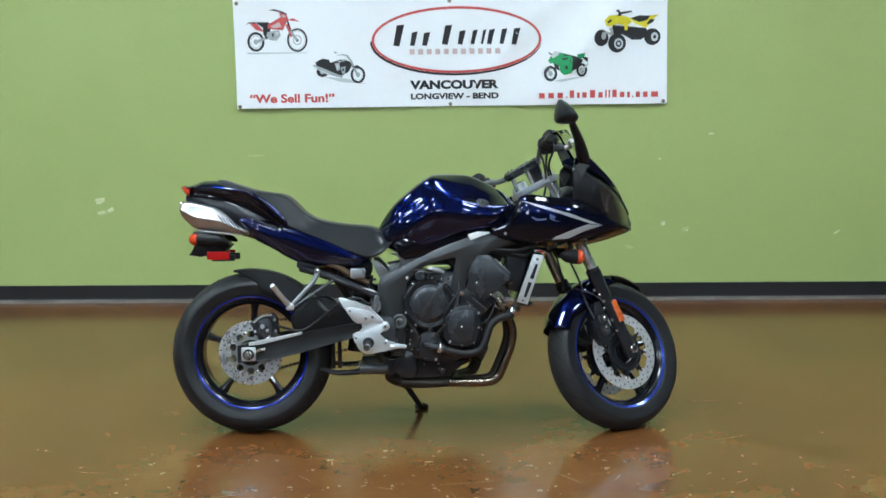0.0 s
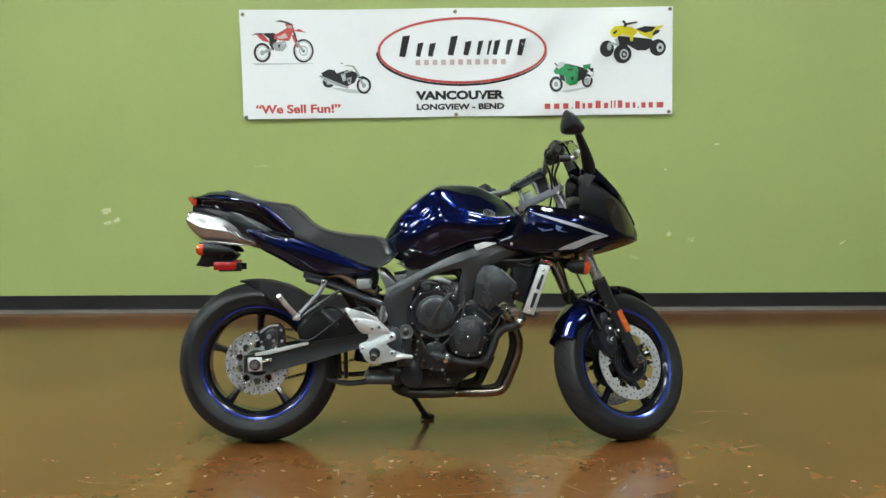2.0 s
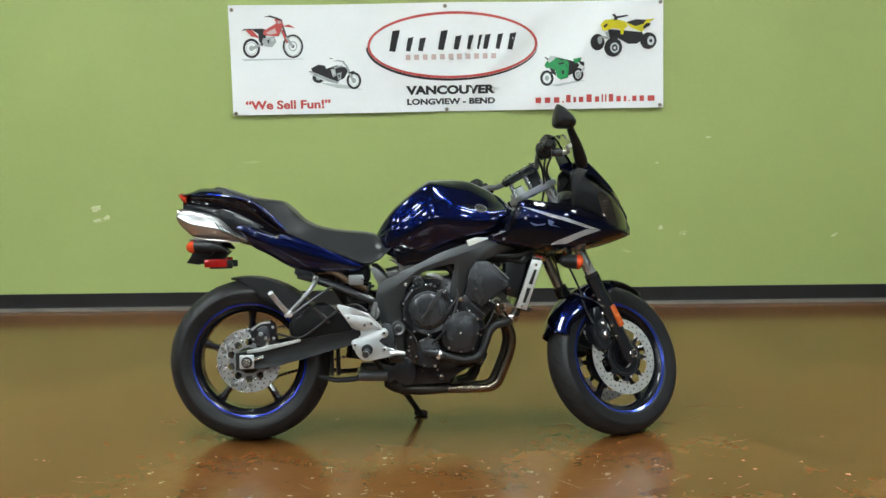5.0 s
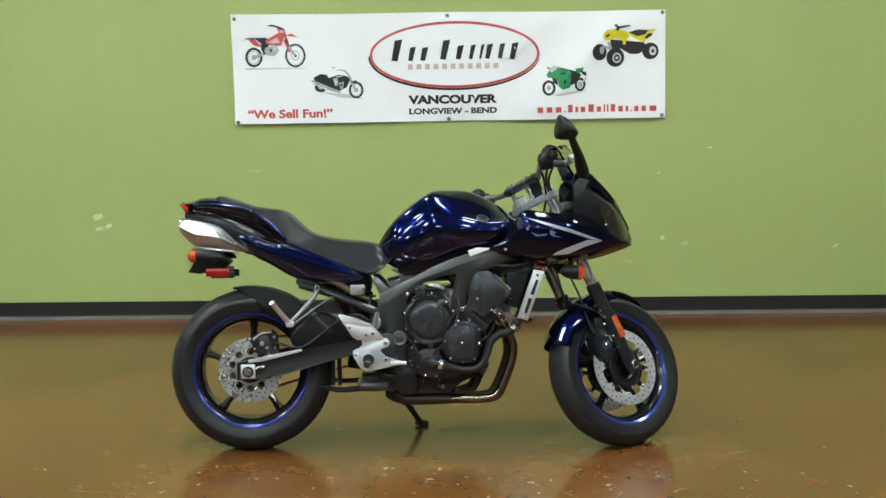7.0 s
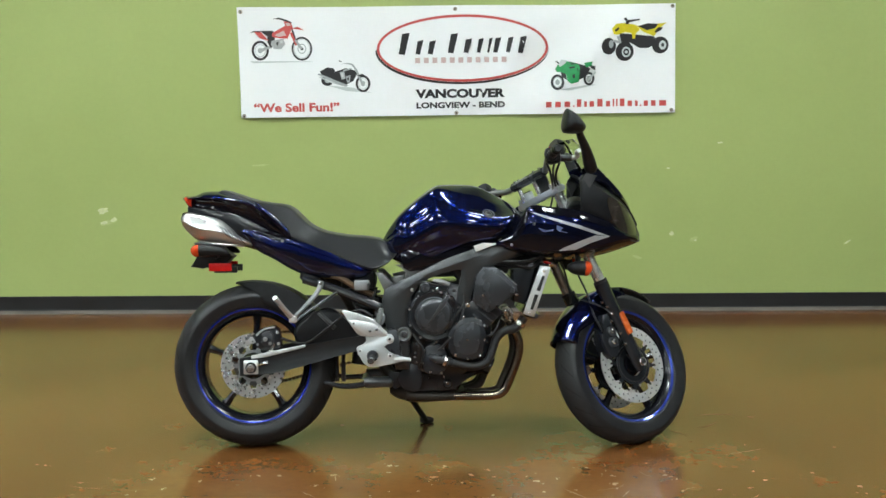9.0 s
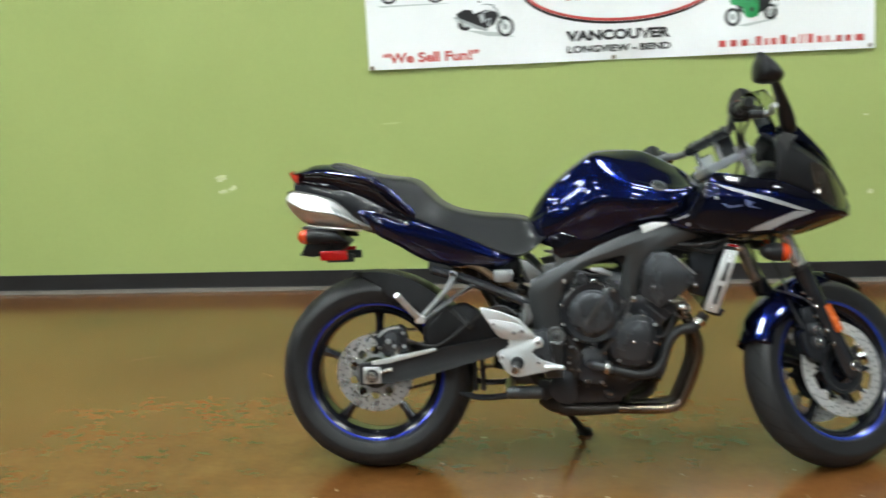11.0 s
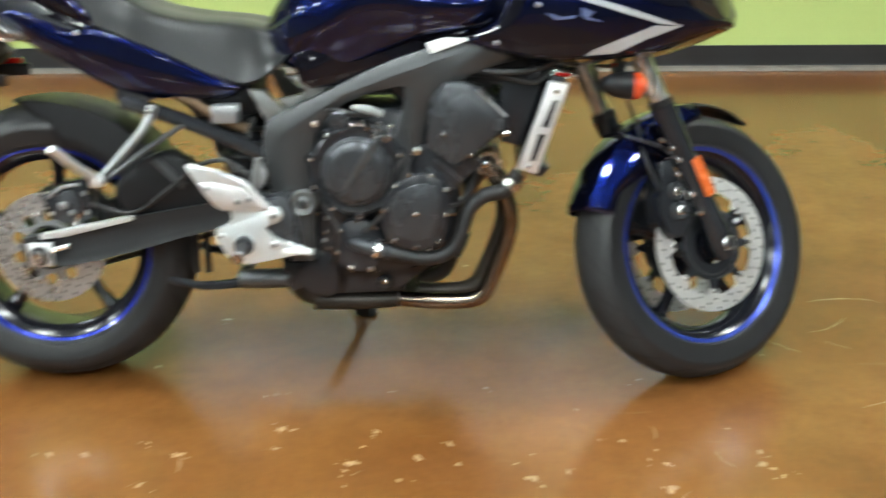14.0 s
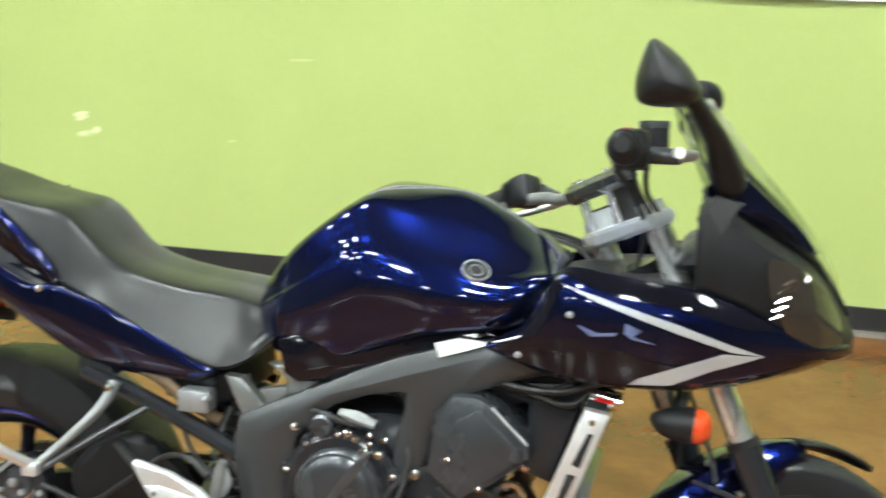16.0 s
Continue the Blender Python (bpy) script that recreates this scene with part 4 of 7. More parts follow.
rear = wheel("rear_wheel", RC, 0.311, 0.2135, 0.089, E, "black five-spoke rear wheel with blue rim tape", -2, M_tape)
brake_disc(rear, RC, -0.082, 0.1225, 0.084, E, 0.050, 10, M_dullalu, M_disc2)
front = wheel("front_wheel", FC, 0.297, 0.2105, 0.06, S, "black five-spoke front wheel turned to its left", 2, M_rimtape)
brake_disc(front, FC, -0.068, 0.149, 0.114, S, 0.045, 8, M_engine)
brake_disc(front, FC, 0.068, 0.149, 0.114, S, 0.045, 8, M_engine)

# swingarm, axle and chain side
ARM = [(-0.045, 0.348), (0.01, 0.357), (0.056, 0.364), (0.207, 0.393), (0.275, 0.404), (0.37, 0.419), (0.55, 0.438), (0.55, 0.37), (0.45, 0.372), (0.389, 0.366), (0.288, 0.341), (0.206, 0.318), (0.124, 0.298), (0.055, 0.287), (-0.045, 0.281)]
for s, nm in ((-1, "swingarm_beam"), (1, "swingarm_beam")):
    part(nm, crowned(plate(ARM, s * 0.132, s * 0.1, 0.004), 0.012, 0.005), M_arm, bike, "dark grey box-section swingarm")
part("swingarm_bridge", block(0.36, 0.42, -0.1, 0.1, 0.365, 0.405, 0.01), M_frame, bike)
part("swingarm_edge", plate([(0.0, 0.358), (0.042, 0.364), (0.048, 0.367), (0.10, 0.377), (0.20, 0.396), (0.204, 0.389), (0.198, 0.385), (0.10, 0.363), (0.05, 0.352), (0.0, 0.347)], -0.1385, -0.118, 0.001), M_alu, bike, "worn bare metal edge")
ax = part("axle_block", block(-0.028, 0.026, -0.152, -0.136, 0.29, 0.342, 0.004), M_alu, bike, "bare aluminium axle block")
part("axle_nut", turned([(0.004, -0.172), (0.013, -0.172), (0.016, -0.166), (0.016, -0.152), (0.004, -0.152)], RC, 6), M_bolt, ax)
part("axle_washer", turned([(0.012, -0.155), (0.021, -0.155), (0.021, -0.152), (0.012, -0.152)], RC, 24), M_dark, ax)
part("chain_adjuster", tube([(0.02, -0.142, 0.322), (0.062, -0.142, 0.334)], 0.006, 8, smooth=False), M_bolt, bike)
bm = bmesh.new()
for k in range(46):
    a = 2 * math.pi * k / 46
    tube([(0.104 * math.cos(a), 0.1, 0.315 + 0.104 * math.sin(a)), (0.11 * math.cos(a), 0.1, 0.315 + 0.11 * math.sin(a))], 0.0035, 5, bm=bm, smooth=False)
turned([(0.07, 0.097), (0.105, 0.097), (0.105, 0.103), (0.07, 0.103)], RC, 46, bm=bm)
part("sprocket", bm, M_shield, bike)
for z0, z1 in ((0.209, 0.345), (0.421, 0.425)):
    bm = bmesh.new()
    for k in range(34):
        a, b = k / 34, (k + 0.82) / 34
        tube([(0.02 + 0.53 * a, 0.1, z0 + (z1 - z0) * a), (0.02 + 0.53 * b, 0.1, z0 + (z1 - z0) * b)], 0.0075, 6, bm=bm, smooth=False, flat=0.7)
    part("chain_run", bm, M_pipe2, bike, "dark oily drive chain")
cal = part("rear_caliper", plate([(0.0, 0.430), (0.028, 0.452), (0.054, 0.462), (0.088, 0.468), (0.104, 0.455), (0.110, 0.425), (0.114, 0.388), (0.09, 0.376), (0.066, 0.372), (0.036, 0.376), (0.014, 0.388), (0.02, 0.41)], -0.112, -0.07, 0.005), M_engine, bike, "black rear brake caliper")
part("caliper_bridge", plate([(0.034, 0.40), (0.04, 0.438), (0.066, 0.448), (0.084, 0.43), (0.082, 0.395), (0.06, 0.384)], -0.122, -0.105, 0.006, 2), M_engine2, cal)
part("brake_pad_pin", tube([(0.018, -0.114, 0.432), (0.05, -0.118, 0.456), (0.088, -0.118, 0.462)], 0.004, 8), M_dullalu, cal)
for x, z, r in ((0.052, 0.418, 0.011), (0.070, 0.402, 0.008), (0.098, 0.442, 0.007), (0.10, 0.40, 0.007), (0.022, 0.398, 0.006)):
    bolt(cal, x, -0.121 if r > 0.0075 else -0.112, z, r, 0.007, M_dullalu)
part("torque_arm", tube([(0.08, -0.11, 0.40), (0.06, -0.115, 0.345), (0.03, -0.118, 0.335)], 0.009, 8), M_bolt, bike)

# rear hugger over the tyre
bm = bmesh.new()
NA, NY = 22, 8
rows = []
for i in range(NA + 1):
    a = radians(103 - 78 * i / NA)
    ring = []
    depth = 0.09 * min(1, i / 7) ** 1.2
    nar = 0.35 + 0.65 * min(1, i / 6) ** 0.6
    for side in (-1, 1):
        seq = []
        for j in range(5):
            t = j / 4
            seq.append((side * nar * (0.094 - 0.004 * t), 0.326 - 0.007 * i / NA - 0.006 - depth * (1 - t) ** 1.2))
        ring += seq if side < 0 else seq[::-1]
    mid = [(y, 0.324 - 0.004 * i / NA + 0.003 * (1 - (y / 0.09) ** 2)) for y in (-0.06, -0.02, 0.02, 0.06)]
    mid = [(y * nar, r) for y, r in mid]
    ring = ring[:5] + mid + ring[5:]
    rows.append([bm.verts.new((r * math.cos(a), y, 0.315 + r * math.sin(a))) for y, r in ring])
for a, b in zip(rows, rows[1:]):
    for k in range(len(a) - 1):
        bm.faces.new((a[k], a[k + 1], b[k + 1], b[k]))
bm.transform(E)
hug = part("rear_hugger", bm, M_plastic, bike, "black plastic rear hugger")
hug.modifiers.new("thickness", "SOLIDIFY").thickness = 0.003
part("hugger_arm", plate([(0.161, 0.453), (0.194, 0.492), (0.259, 0.525), (0.302, 0.53), (0.35, 0.49), (0.392, 0.45), (0.4, 0.40), (0.342, 0.392), (0.213, 0.385), (0.165, 0.405)], -0.118, -0.08, 0.02, 2, segs=4), M_plastic, bike, "black plastic hugger side")
part("hugger_rib", tube([(0.255, -0.119, 0.515), (0.30, -0.122, 0.47), (0.315, -0.12, 0.455)], 0.009, 8), M_frame, bike)

# rear subframe and passenger foot pegs
for s in (-1, 1):
    part("subframe_rail", tube([(0.20, s * 0.125, 0.64), (0.3, s * 0.135, 0.61), (0.4, s * 0.14, 0.57), (0.5, s * 0.145, 0.525)], [0.015, 0.016, 0.017, 0.017], 10), M_engine, bike)
    part("subframe_strut", tube([(0.22, s * 0.12, 0.675), (0.33, s * 0.13, 0.648), (0.40, s * 0.135, 0.605), (0.46, s * 0.14, 0.58)], 0.011, 10), M_rust, bike, "worn brown steel strut")
    if s > 0:
        continue
    hg = part("passenger_peg_hanger", tube([(0.268, s * 0.15, 0.632), (0.264, s * 0.165, 0.612), (0.254, s * 0.178, 0.594), (0.24, s * 0.188, 0.576), (0.20, s * 0.212, 0.534), (0.162, s * 0.238, 0.497)], [0.011, 0.010, 0.009, 0.009, 0.0075, 0.007], 10), M_cast, bike, "bare aluminium hanger")
    part("hanger_rod", tube([(0.168, s * 0.235, 0.49), (0.25, s * 0.18, 0.545), (0.34, s * 0.14, 0.60)], 0.006, 8), M_frame, bike)
    pg = part("passenger_peg", tube([(0.172, s * 0.25, 0.502), (0.145, s * 0.30, 0.542), (0.116, s * 0.352, 0.590)], [0.011, 0.0095, 0.0095], 6), M_alu, bike, "folded aluminium passenger foot peg")
    part("peg_pivot", block(0.157, 0.185, s * 0.262 - 0.010, s * 0.262 + 0.010, 0.492, 0.514, 0.004), M_alu, pg)
    bolt(hg, 0.266, s * 0.165, 0.627, 0.009, 0.012)
part("relay_box", block(0.392, 0.447, -0.17, -0.13, 0.598, 0.635, 0.004), M_dullalu, bike, "pale grey electrical box")
bolt(bike, 0.445, -0.158, 0.623, 0.008, 0.022, M_dullalu)
for s in (-1, 1):
    br = part("seat_bracket", plate([(0.470, 0.664), (0.498, 0.662), (0.545, 0.612), (0.560, 0.600), (0.509, 0.583), (0.490, 0.622)], s * 0.152, s * 0.125, 0.004), M_cast, bike, "grey cast frame bracket")
    part("bracket_arm", plate([(0.545, 0.690), (0.60, 0.690), (0.660, 0.683), (0.599, 0.641), (0.575, 0.640), (0.588, 0.664), (0.575, 0.676)], s * 0.150, s * 0.125, 0.004), M_cast, br)
    part("bracket_boss", plate([(0.528, 0.642), (0.583, 0.653), (0.575, 0.634), (0.547, 0.616)], s * 0.146, s * 0.12, 0.004), M_cast, br)
part("shock_absorber", tube([(0.44, 0.03, 0.60), (0.40, 0.03, 0.30)], 0.034, 16, smooth=False), M_engine, bike)
bm = bmesh.new()
coil = [(0.44 - 0.04 * k / 70 + 0.04 * math.cos(k * 0.55), 0.03 + 0.04 * math.sin(k * 0.55), 0.58 - 0.2 * k / 70) for k in range(70)]
part("shock_spring", tube(coil, 0.006, 6, 1), M_frame, bike)
for x in (0.315, 0.34):
    part("linkage_rod", tube([(x, -0.06, 0.36), (x, -0.06, 0.245)], 0.008, 8, smooth=False), M_dark, bike)

# right and left footrest plates
PLATE = [(0.432, 0.436), (0.441, 0.420), (0.432, 0.408), (0.415, 0.402), (0.402, 0.396), (0.400, 0.383), (0.408, 0.370), (0.414, 0.355), (0.422, 0.340), (0.436, 0.326), (0.455, 0.320), (0.48, 0.323), (0.53, 0.333), (0.574, 0.342), (0.581, 0.348), (0.577, 0.355), (0.553, 0.357), (0.541, 0.364), (0.526, 0.372), (0.508, 0.381), (0.498, 0.392), (0.500, 0.400), (0.512, 0.404), (0.530, 0.408), (0.538, 0.421), (0.532, 0.434), (0.517, 0.441)]
for s in (-1, 1):
    fp = part("footrest_plate", plate(PLATE, s * 0.252, s * 0.236, 0.004, 2), M_silver, bike, "silver cast footrest plate")
    part("heel_guard", plate([(0.349, 0.527), (0.352, 0.533), (0.36, 0.533), (0.415, 0.517), (0.466, 0.497), (0.484, 0.476), (0.512, 0.449), (0.515, 0.438), (0.505, 0.434), (0.48, 0.432), (0.418, 0.436), (0.402, 0.446), (0.384, 0.473), (0.368, 0.498)], s * 0.256, s * 0.238, 0.005), M_alu, fp, "pale aluminium heel guard")
    part("guard_face", plate([(0.373, 0.494), (0.396, 0.497), (0.466, 0.482), (0.495, 0.455), (0.500, 0.444), (0.48, 0.440), (0.424, 0.443), (0.409, 0.451), (0.391, 0.474)], s * 0.259, s * 0.25, 0.0025), M_alu, fp)
    part("peg_socket", turned([(0.004, s * 0.262), (0.018, s * 0.262), (0.021, s * 0.258), (0.021, s * 0.25), (0.004, s * 0.25)], (0.458, 0, 0.363), 20), M_engine2, fp)
    if s < 0:
        for x, z, r, y in ((0.392, 0.484, 0.006, -0.258), (0.451, 0.455, 0.008, -0.258), (0.476, 0.460, 0.008, -0.258), (0.522, 0.423, 0.014, -0.252), (0.413, 0.382, 0.009, -0.252), (0.522, 0.362, 0.012, -0.252)):
            bolt(fp, x, y, z, r, 0.005, M_alu if r > 0.0085 else M_dullalu)
            bolt(fp, x, y - 0.0048, z, r * 0.45, 0.001, M_dark)
    peg = part("rider_foot_peg", tube([(0.458, s * 0.25, 0.358), (0.455, s * 0.28, 0.355), (0.453, s * 0.31, 0.352)], [0.016, 0.012, 0.012], 10), M_dark, bike, "black rubber rider foot peg")
    part("peg_end", turned([(0.002, s * 0.318), (0.010, s * 0.318), (0.0128, s * 0.313), (0.0128, s * 0.306), (0.002, s * 0.306)], (0.453, 0, 0.352), 12), M_chrome, peg)
    part("footrest_bracket", plate([(0.44, 0.44), (0.55, 0.46), (0.57, 0.33), (0.44, 0.32)], s * 0.236, s * 0.13, 0.01), M_engine2, bike)
part("brake_pedal", tube([(0.54, -0.250, 0.346), (0.575, -0.254, 0.348), (0.598, -0.258, 0.346)], [0.009, 0.008, 0.007], 8), M_silver, bike, "silver rear brake pedal")
part("brake_switch", tube([(0.485, -0.2, 0.53), (0.50, -0.21, 0.50), (0.49, -0.21, 0.475)], [0.004, 0.007, 0.006], 8), M_dullalu, bike)
part("brake_hose", tube([(0.46, -0.2, 0.50), (0.42, -0.19, 0.525), (0.36, -0.16, 0.51), (0.28, -0.14, 0.45), (0.20, -0.125, 0.40), (0.11, -0.12, 0.42)], 0.005, 8), M_cable, bike)

# side stand and centre stand
sd = part("side_stand", tube([(0.575, 0.13, 0.17), (0.60, 0.165, 0.13), (0.655, 0.232, 0.036)], [0.013, 0.012, 0.011], 10), M_dark, bike, "black steel side stand")
part("stand_foot", tube([(0.63, 0.25, 0.037), (0.665, 0.255, 0.034), (0.685, 0.255, 0.034)], [0.012, 0.018, 0.01], 10, flat=0.5), M_dark, sd)
for s in (-1, 1):
    part("centre_stand_leg", tube([(0.27, s * 0.13, 0.252), (0.34, s * 0.13, 0.236), (0.43, s * 0.125, 0.24), (0.53, s * 0.12, 0.25)], [0.008, 0.010, 0.011, 0.0115], 10), M_engine, bike, "folded black centre stand leg")
for s in (-1, 1):
    part("stand_sleeve", turned([(0.0, -0.055), (0.017, -0.055), (0.021, -0.05), (0.021, 0.048), (0.018, 0.055), (0.0, 0.055)], (0, 0, 0), 20, closed=False), M_shield, bike, "dark steel centre stand pivot").matrix_local = pose(0.475, s * 0.123, 0.248, 0, 0, 90)
    part("stand_lug", plate([(0.515, 0.29), (0.56, 0.285), (0.562, 0.232), (0.535, 0.22), (0.513, 0.235)], s * 0.135, s * 0.105, 0.004), M_engine, bike)
part("stand_crossbar", tube([(0.42, -0.12, 0.24), (0.42, 0.12, 0.24)], 0.014, 8, smooth=False), M_engine2, bike)

# main frame spars
FRAME = [(1.03, 0.775), (0.929, 0.768), (0.854, 0.748), (0.779, 0.726), (0.714, 0.70), (0.65, 0.669), (0.585, 0.64), (0.542, 0.62), (0.504, 0.60), (0.494, 0.558), (0.501, 0.504), (0.509, 0.451), (0.533, 0.412), (0.54, 0.30),
         (0.592, 0.30), (0.597, 0.427), (0.597, 0.513), (0.592, 0.539), (0.60, 0.577), (0.627, 0.614), (0.671, 0.638), (0.724, 0.658), (0.778, 0.676), (0.799, 0.672), (0.789, 0.640), (0.778, 0.594), (0.771, 0.548), (0.777, 0.528), (0.80, 0.517),
         (0.823, 0.525), (0.827, 0.571), (0.838, 0.625), (0.864, 0.658), (0.906, 0.681), (0.96, 0.703), (1.03, 0.72)]
for s in (-1, 1):
    fr = part("frame_spar", crowned(plate(FRAME, s * 0.172, s * 0.135, 0.006), 0.016, 0.009), M_frame, bike, "matt grey cast aluminium frame")
    part("pivot_cover", turned([(0.002, s * 0.198), (0.012, s * 0.198), (0.015, s * 0.191), (0.024, s * 0.196), (0.028, s * 0.188), (0.028, s * 0.17), (0.002, s * 0.17)], (0.575, 0, 0.433), 28), M_cast, fr)
    if s < 0:
        bolt(fr, 0.575, -0.198, 0.433, 0.013, 0.004, M_frame)
        bolt(fr, 0.607, -0.182, 0.597, 0.008, 0.006)
        bolt(fr, 0.812, -0.182, 0.537, 0.012, 0.007)
part("frame_sticker", plate([(0.838, 0.757), (0.846, 0.735), (0.875, 0.745), (0.93, 0.764), (0.875, 0.768)], -0.1865, -0.176, 0.0008), M_white, bike, "white frame sticker")
part("steering_head", tube([(1.20, 0, 0.70), (1.135, 0, 0.845)], 0.04, 16, smooth=False), M_frame, bike)
part("spar_bridge", block(0.98, 1.14, -0.135, 0.135, 0.70, 0.79, 0.02), M_frame, bike)

# wiring and hoses between the frame and the engine
for pts, r in (
        ([(0.50, -0.12, 0.66), (0.53, -0.15, 0.60), (0.545, -0.155, 0.55), (0.52, -0.15, 0.50)], 0.005),
        ([(0.47, -0.12, 0.60), (0.46, -0.14, 0.55), (0.49, -0.15, 0.50), (0.53, -0.15, 0.46)], 0.006),
        ([(0.38, -0.12, 0.57), (0.40, -0.13, 0.52), (0.45, -0.14, 0.48), (0.50, -0.14, 0.46)], 0.004),
        ([(0.60, -0.17, 0.44), (0.63, -0.185, 0.40), (0.645, -0.19, 0.36), (0.63, -0.17, 0.30)], 0.005),
        ([(0.79, -0.17, 0.60), (0.80, -0.19, 0.55), (0.775, -0.20, 0.51), (0.745, -0.205, 0.46)], 0.004),
        ([(0.61, -0.16, 0.62), (0.65, -0.185, 0.625), (0.70, -0.19, 0.615), (0.75, -0.185, 0.62)], 0.005),
        ([(0.85, -0.17, 0.43), (0.89, -0.18, 0.42), (0.92, -0.17, 0.45), (0.94, -0.15, 0.50)], 0.004),
        ([(0.93, -0.16, 0.70), (0.99, -0.18, 0.695), (1.05, -0.19, 0.70), (1.10, -0.18, 0.715)], 0.006)):
    part("wiring_loom", tube(pts, r, 8), M_cable, bike, "black rubber hose")
for x, z, y, r in ((0.62, 0.395, -0.17, 0.006), (0.612, 0.345, -0.165, 0.005), (0.635, 0.42, -0.18, 0.005)):
    bolt(bike, x, y, z, r, 0.01, M_dullalu)
part("brake_cylinder", tube([(0.478, -0.215, 0.455), (0.486, -0.215, 0.50), (0.492, -0.215, 0.535)], [0.010, 0.011, 0.008], 10), M_cast, bike, "grey rear brake master cylinder")
part("battery_box", block(0.34, 0.47, -0.11, 0.11, 0.60, 0.67, 0.012), M_plastic, bike, "black plastic tray under the seat")

# ---- engine ----
engine = part("engine", plate([(0.60, 0.60), (0.74, 0.62), (0.83, 0.60), (0.90, 0.48), (0.90, 0.36), (0.87, 0.29), (0.78, 0.27), (0.62, 0.28), (0.575, 0.36), (0.585, 0.52)], -0.15, 0.15, 0.02, 2), M_engine, bike, "black four-cylinder engine")
CC = (0.688, 0, 0.50)
cover = part("clutch_cover", turned([(0.0, -0.192), (0.082, -0.194), (0.088, -0.196), (0.094, -0.192), (0.0985, -0.183), (0.099, -0.14), (0.0, -0.14)], CC, 48, closed=False), M_engine, engine, "round black clutch cover")
part("clutch_dome", turned([(0.0, -0.224), (0.045, -0.2235), (0.055, -0.222), (0.060, -0.219), (0.0635, -0.2125), (0.068, -0.2115), (0.0725, -0.206), (0.075, -0.188), (0.0, -0.188)], CC, 48, closed=False), M_engine2, cover)
part("dome_rib", plate([(0.662, 0.472), (0.666, 0.468), (0.728, 0.542), (0.748, 0.580), (0.734, 0.576), (0.710, 0.546)], -0.230, -0.216, 0.002), M_shield, cover)
for k in range(10):
    a = radians(20 + 36 * k)
    if k not in (1,):
        part("bolt_boss", turned([(0.0, -0.196), (0.010, -0.196), (0.012, -0.19), (0.012, -0.16), (0.0, -0.16)], (0.688 + 0.095 * math.cos(a), 0, 0.50 + 0.095 * math.sin(a)), 12, closed=False), M_engine, cover)
        bolt(cover, 0.688 + 0.095 * math.cos(a), -0.195, 0.50 + 0.095 * math.sin(a), 0.0058, 0.006, M_bolt)
part("oil_filler_cap", turned([(0.0, -0.2), (0.016, -0.2), (0.02, -0.195), (0.02, -0.17), (0.0, -0.17)], (0.655, 0, 0.605), 16, closed=False), M_engine2, engine)
part("clutch_lever", tube([(0.685, -0.19, 0.632), (0.715, -0.198, 0.628), (0.745, -0.192, 0.616)], [0.006, 0.011, 0.008], 8, flat=0.6), M_cast, engine, "bare metal clutch lever")
for x, z, r in ((0.700, 0.597, 0.010), (0.714, 0.588, 0.008), (0.728, 0.570, 0.011), (0.736, 0.583, 0.007), (0.752, 0.566, 0.011), (0.737, 0.598, 0.007), (0.762, 0.592, 0.007), (0.648, 0.600, 0.008)):
    bolt(engine, x, -0.188, z, r, 0.012, M_chrome)
GEN = [(0.738, 0.428), (0.757, 0.466), (0.80, 0.492), (0.85, 0.49), (0.876, 0.462), (0.874, 0.40), (0.856, 0.345), (0.80, 0.335), (0.758, 0.348), (0.738, 0.378)]
gen = part("timing_cover", plate(GEN, -0.212, -0.14, 0.008, 2), M_engine, engine, "black timing cover")
part("cover_face", plate([(0.758, 0.425), (0.773, 0.456), (0.805, 0.474), (0.845, 0.472), (0.858, 0.45), (0.852, 0.40), (0.842, 0.362), (0.80, 0.354), (0.77, 0.365), (0.758, 0.385)], -0.217, -0.21, 0.003, 2), M_engine2, gen)
for x, z in ((0.742, 0.42), (0.768, 0.472), (0.797, 0.495), (0.84, 0.492), (0.872, 0.462), (0.872, 0.41), (0.853, 0.352), (0.808, 0.341), (0.764, 0.355)):
    bolt(gen, x, -0.211, z, 0.006, 0.008, M_bolt)
bolt(gen, 0.808, -0.216, 0.412, 0.006, 0.005)
# cylinder bank leaning forward
cyl = part("cylinder_block", plate([(0.79, 0.50), (0.82, 0.45), (0.878, 0.445), (0.945, 0.504), (0.90, 0.56), (0.82, 0.55)], -0.18, 0.18, 0.006), M_engine, engine, "black cylinder block")
for k in range(4):
    q = k * 0.018
    part("cooling_rib", plate([(0.83 + q, 0.50 + q * 0.9), (0.885 + q, 0.452 + q), (0.889 + q, 0.456 + q), (0.834 + q, 0.505 + q * 0.9)], -0.182, -0.17, 0.001), M_engine2, cyl)
head = part("cylinder_head", plate([(0.845, 0.645), (0.872, 0.678), (0.912, 0.679), (0.940, 0.664), (0.996, 0.609), (1.001, 0.583), (0.940, 0.54), (0.893, 0.503), (0.832, 0.55)], -0.2, 0.2, 0.007), M_engine2, engine, "charcoal cylinder head cover")
part("head_step", plate([(0.862, 0.60), (0.882, 0.640), (0.915, 0.66), (0.985, 0.600), (0.988, 0.585), (0.937, 0.548), (0.898, 0.520)], -0.206, -0.19, 0.004), M_engine2, head)
part("head_edge", tube([(0.937, -0.2, 0.665), (0.965, -0.201, 0.638), (0.995, -0.2, 0.609)], 0.0025, 6), M_dullalu, head, "bare metal edge")
for x, z, r in ((0.869, 0.574, 0.007), (0.921, 0.531, 0.007), (0.995, 0.575, 0.008), (0.951, 0.512, 0.009)):
    bolt(head, x, -0.203, z, r, 0.008, M_chrome)
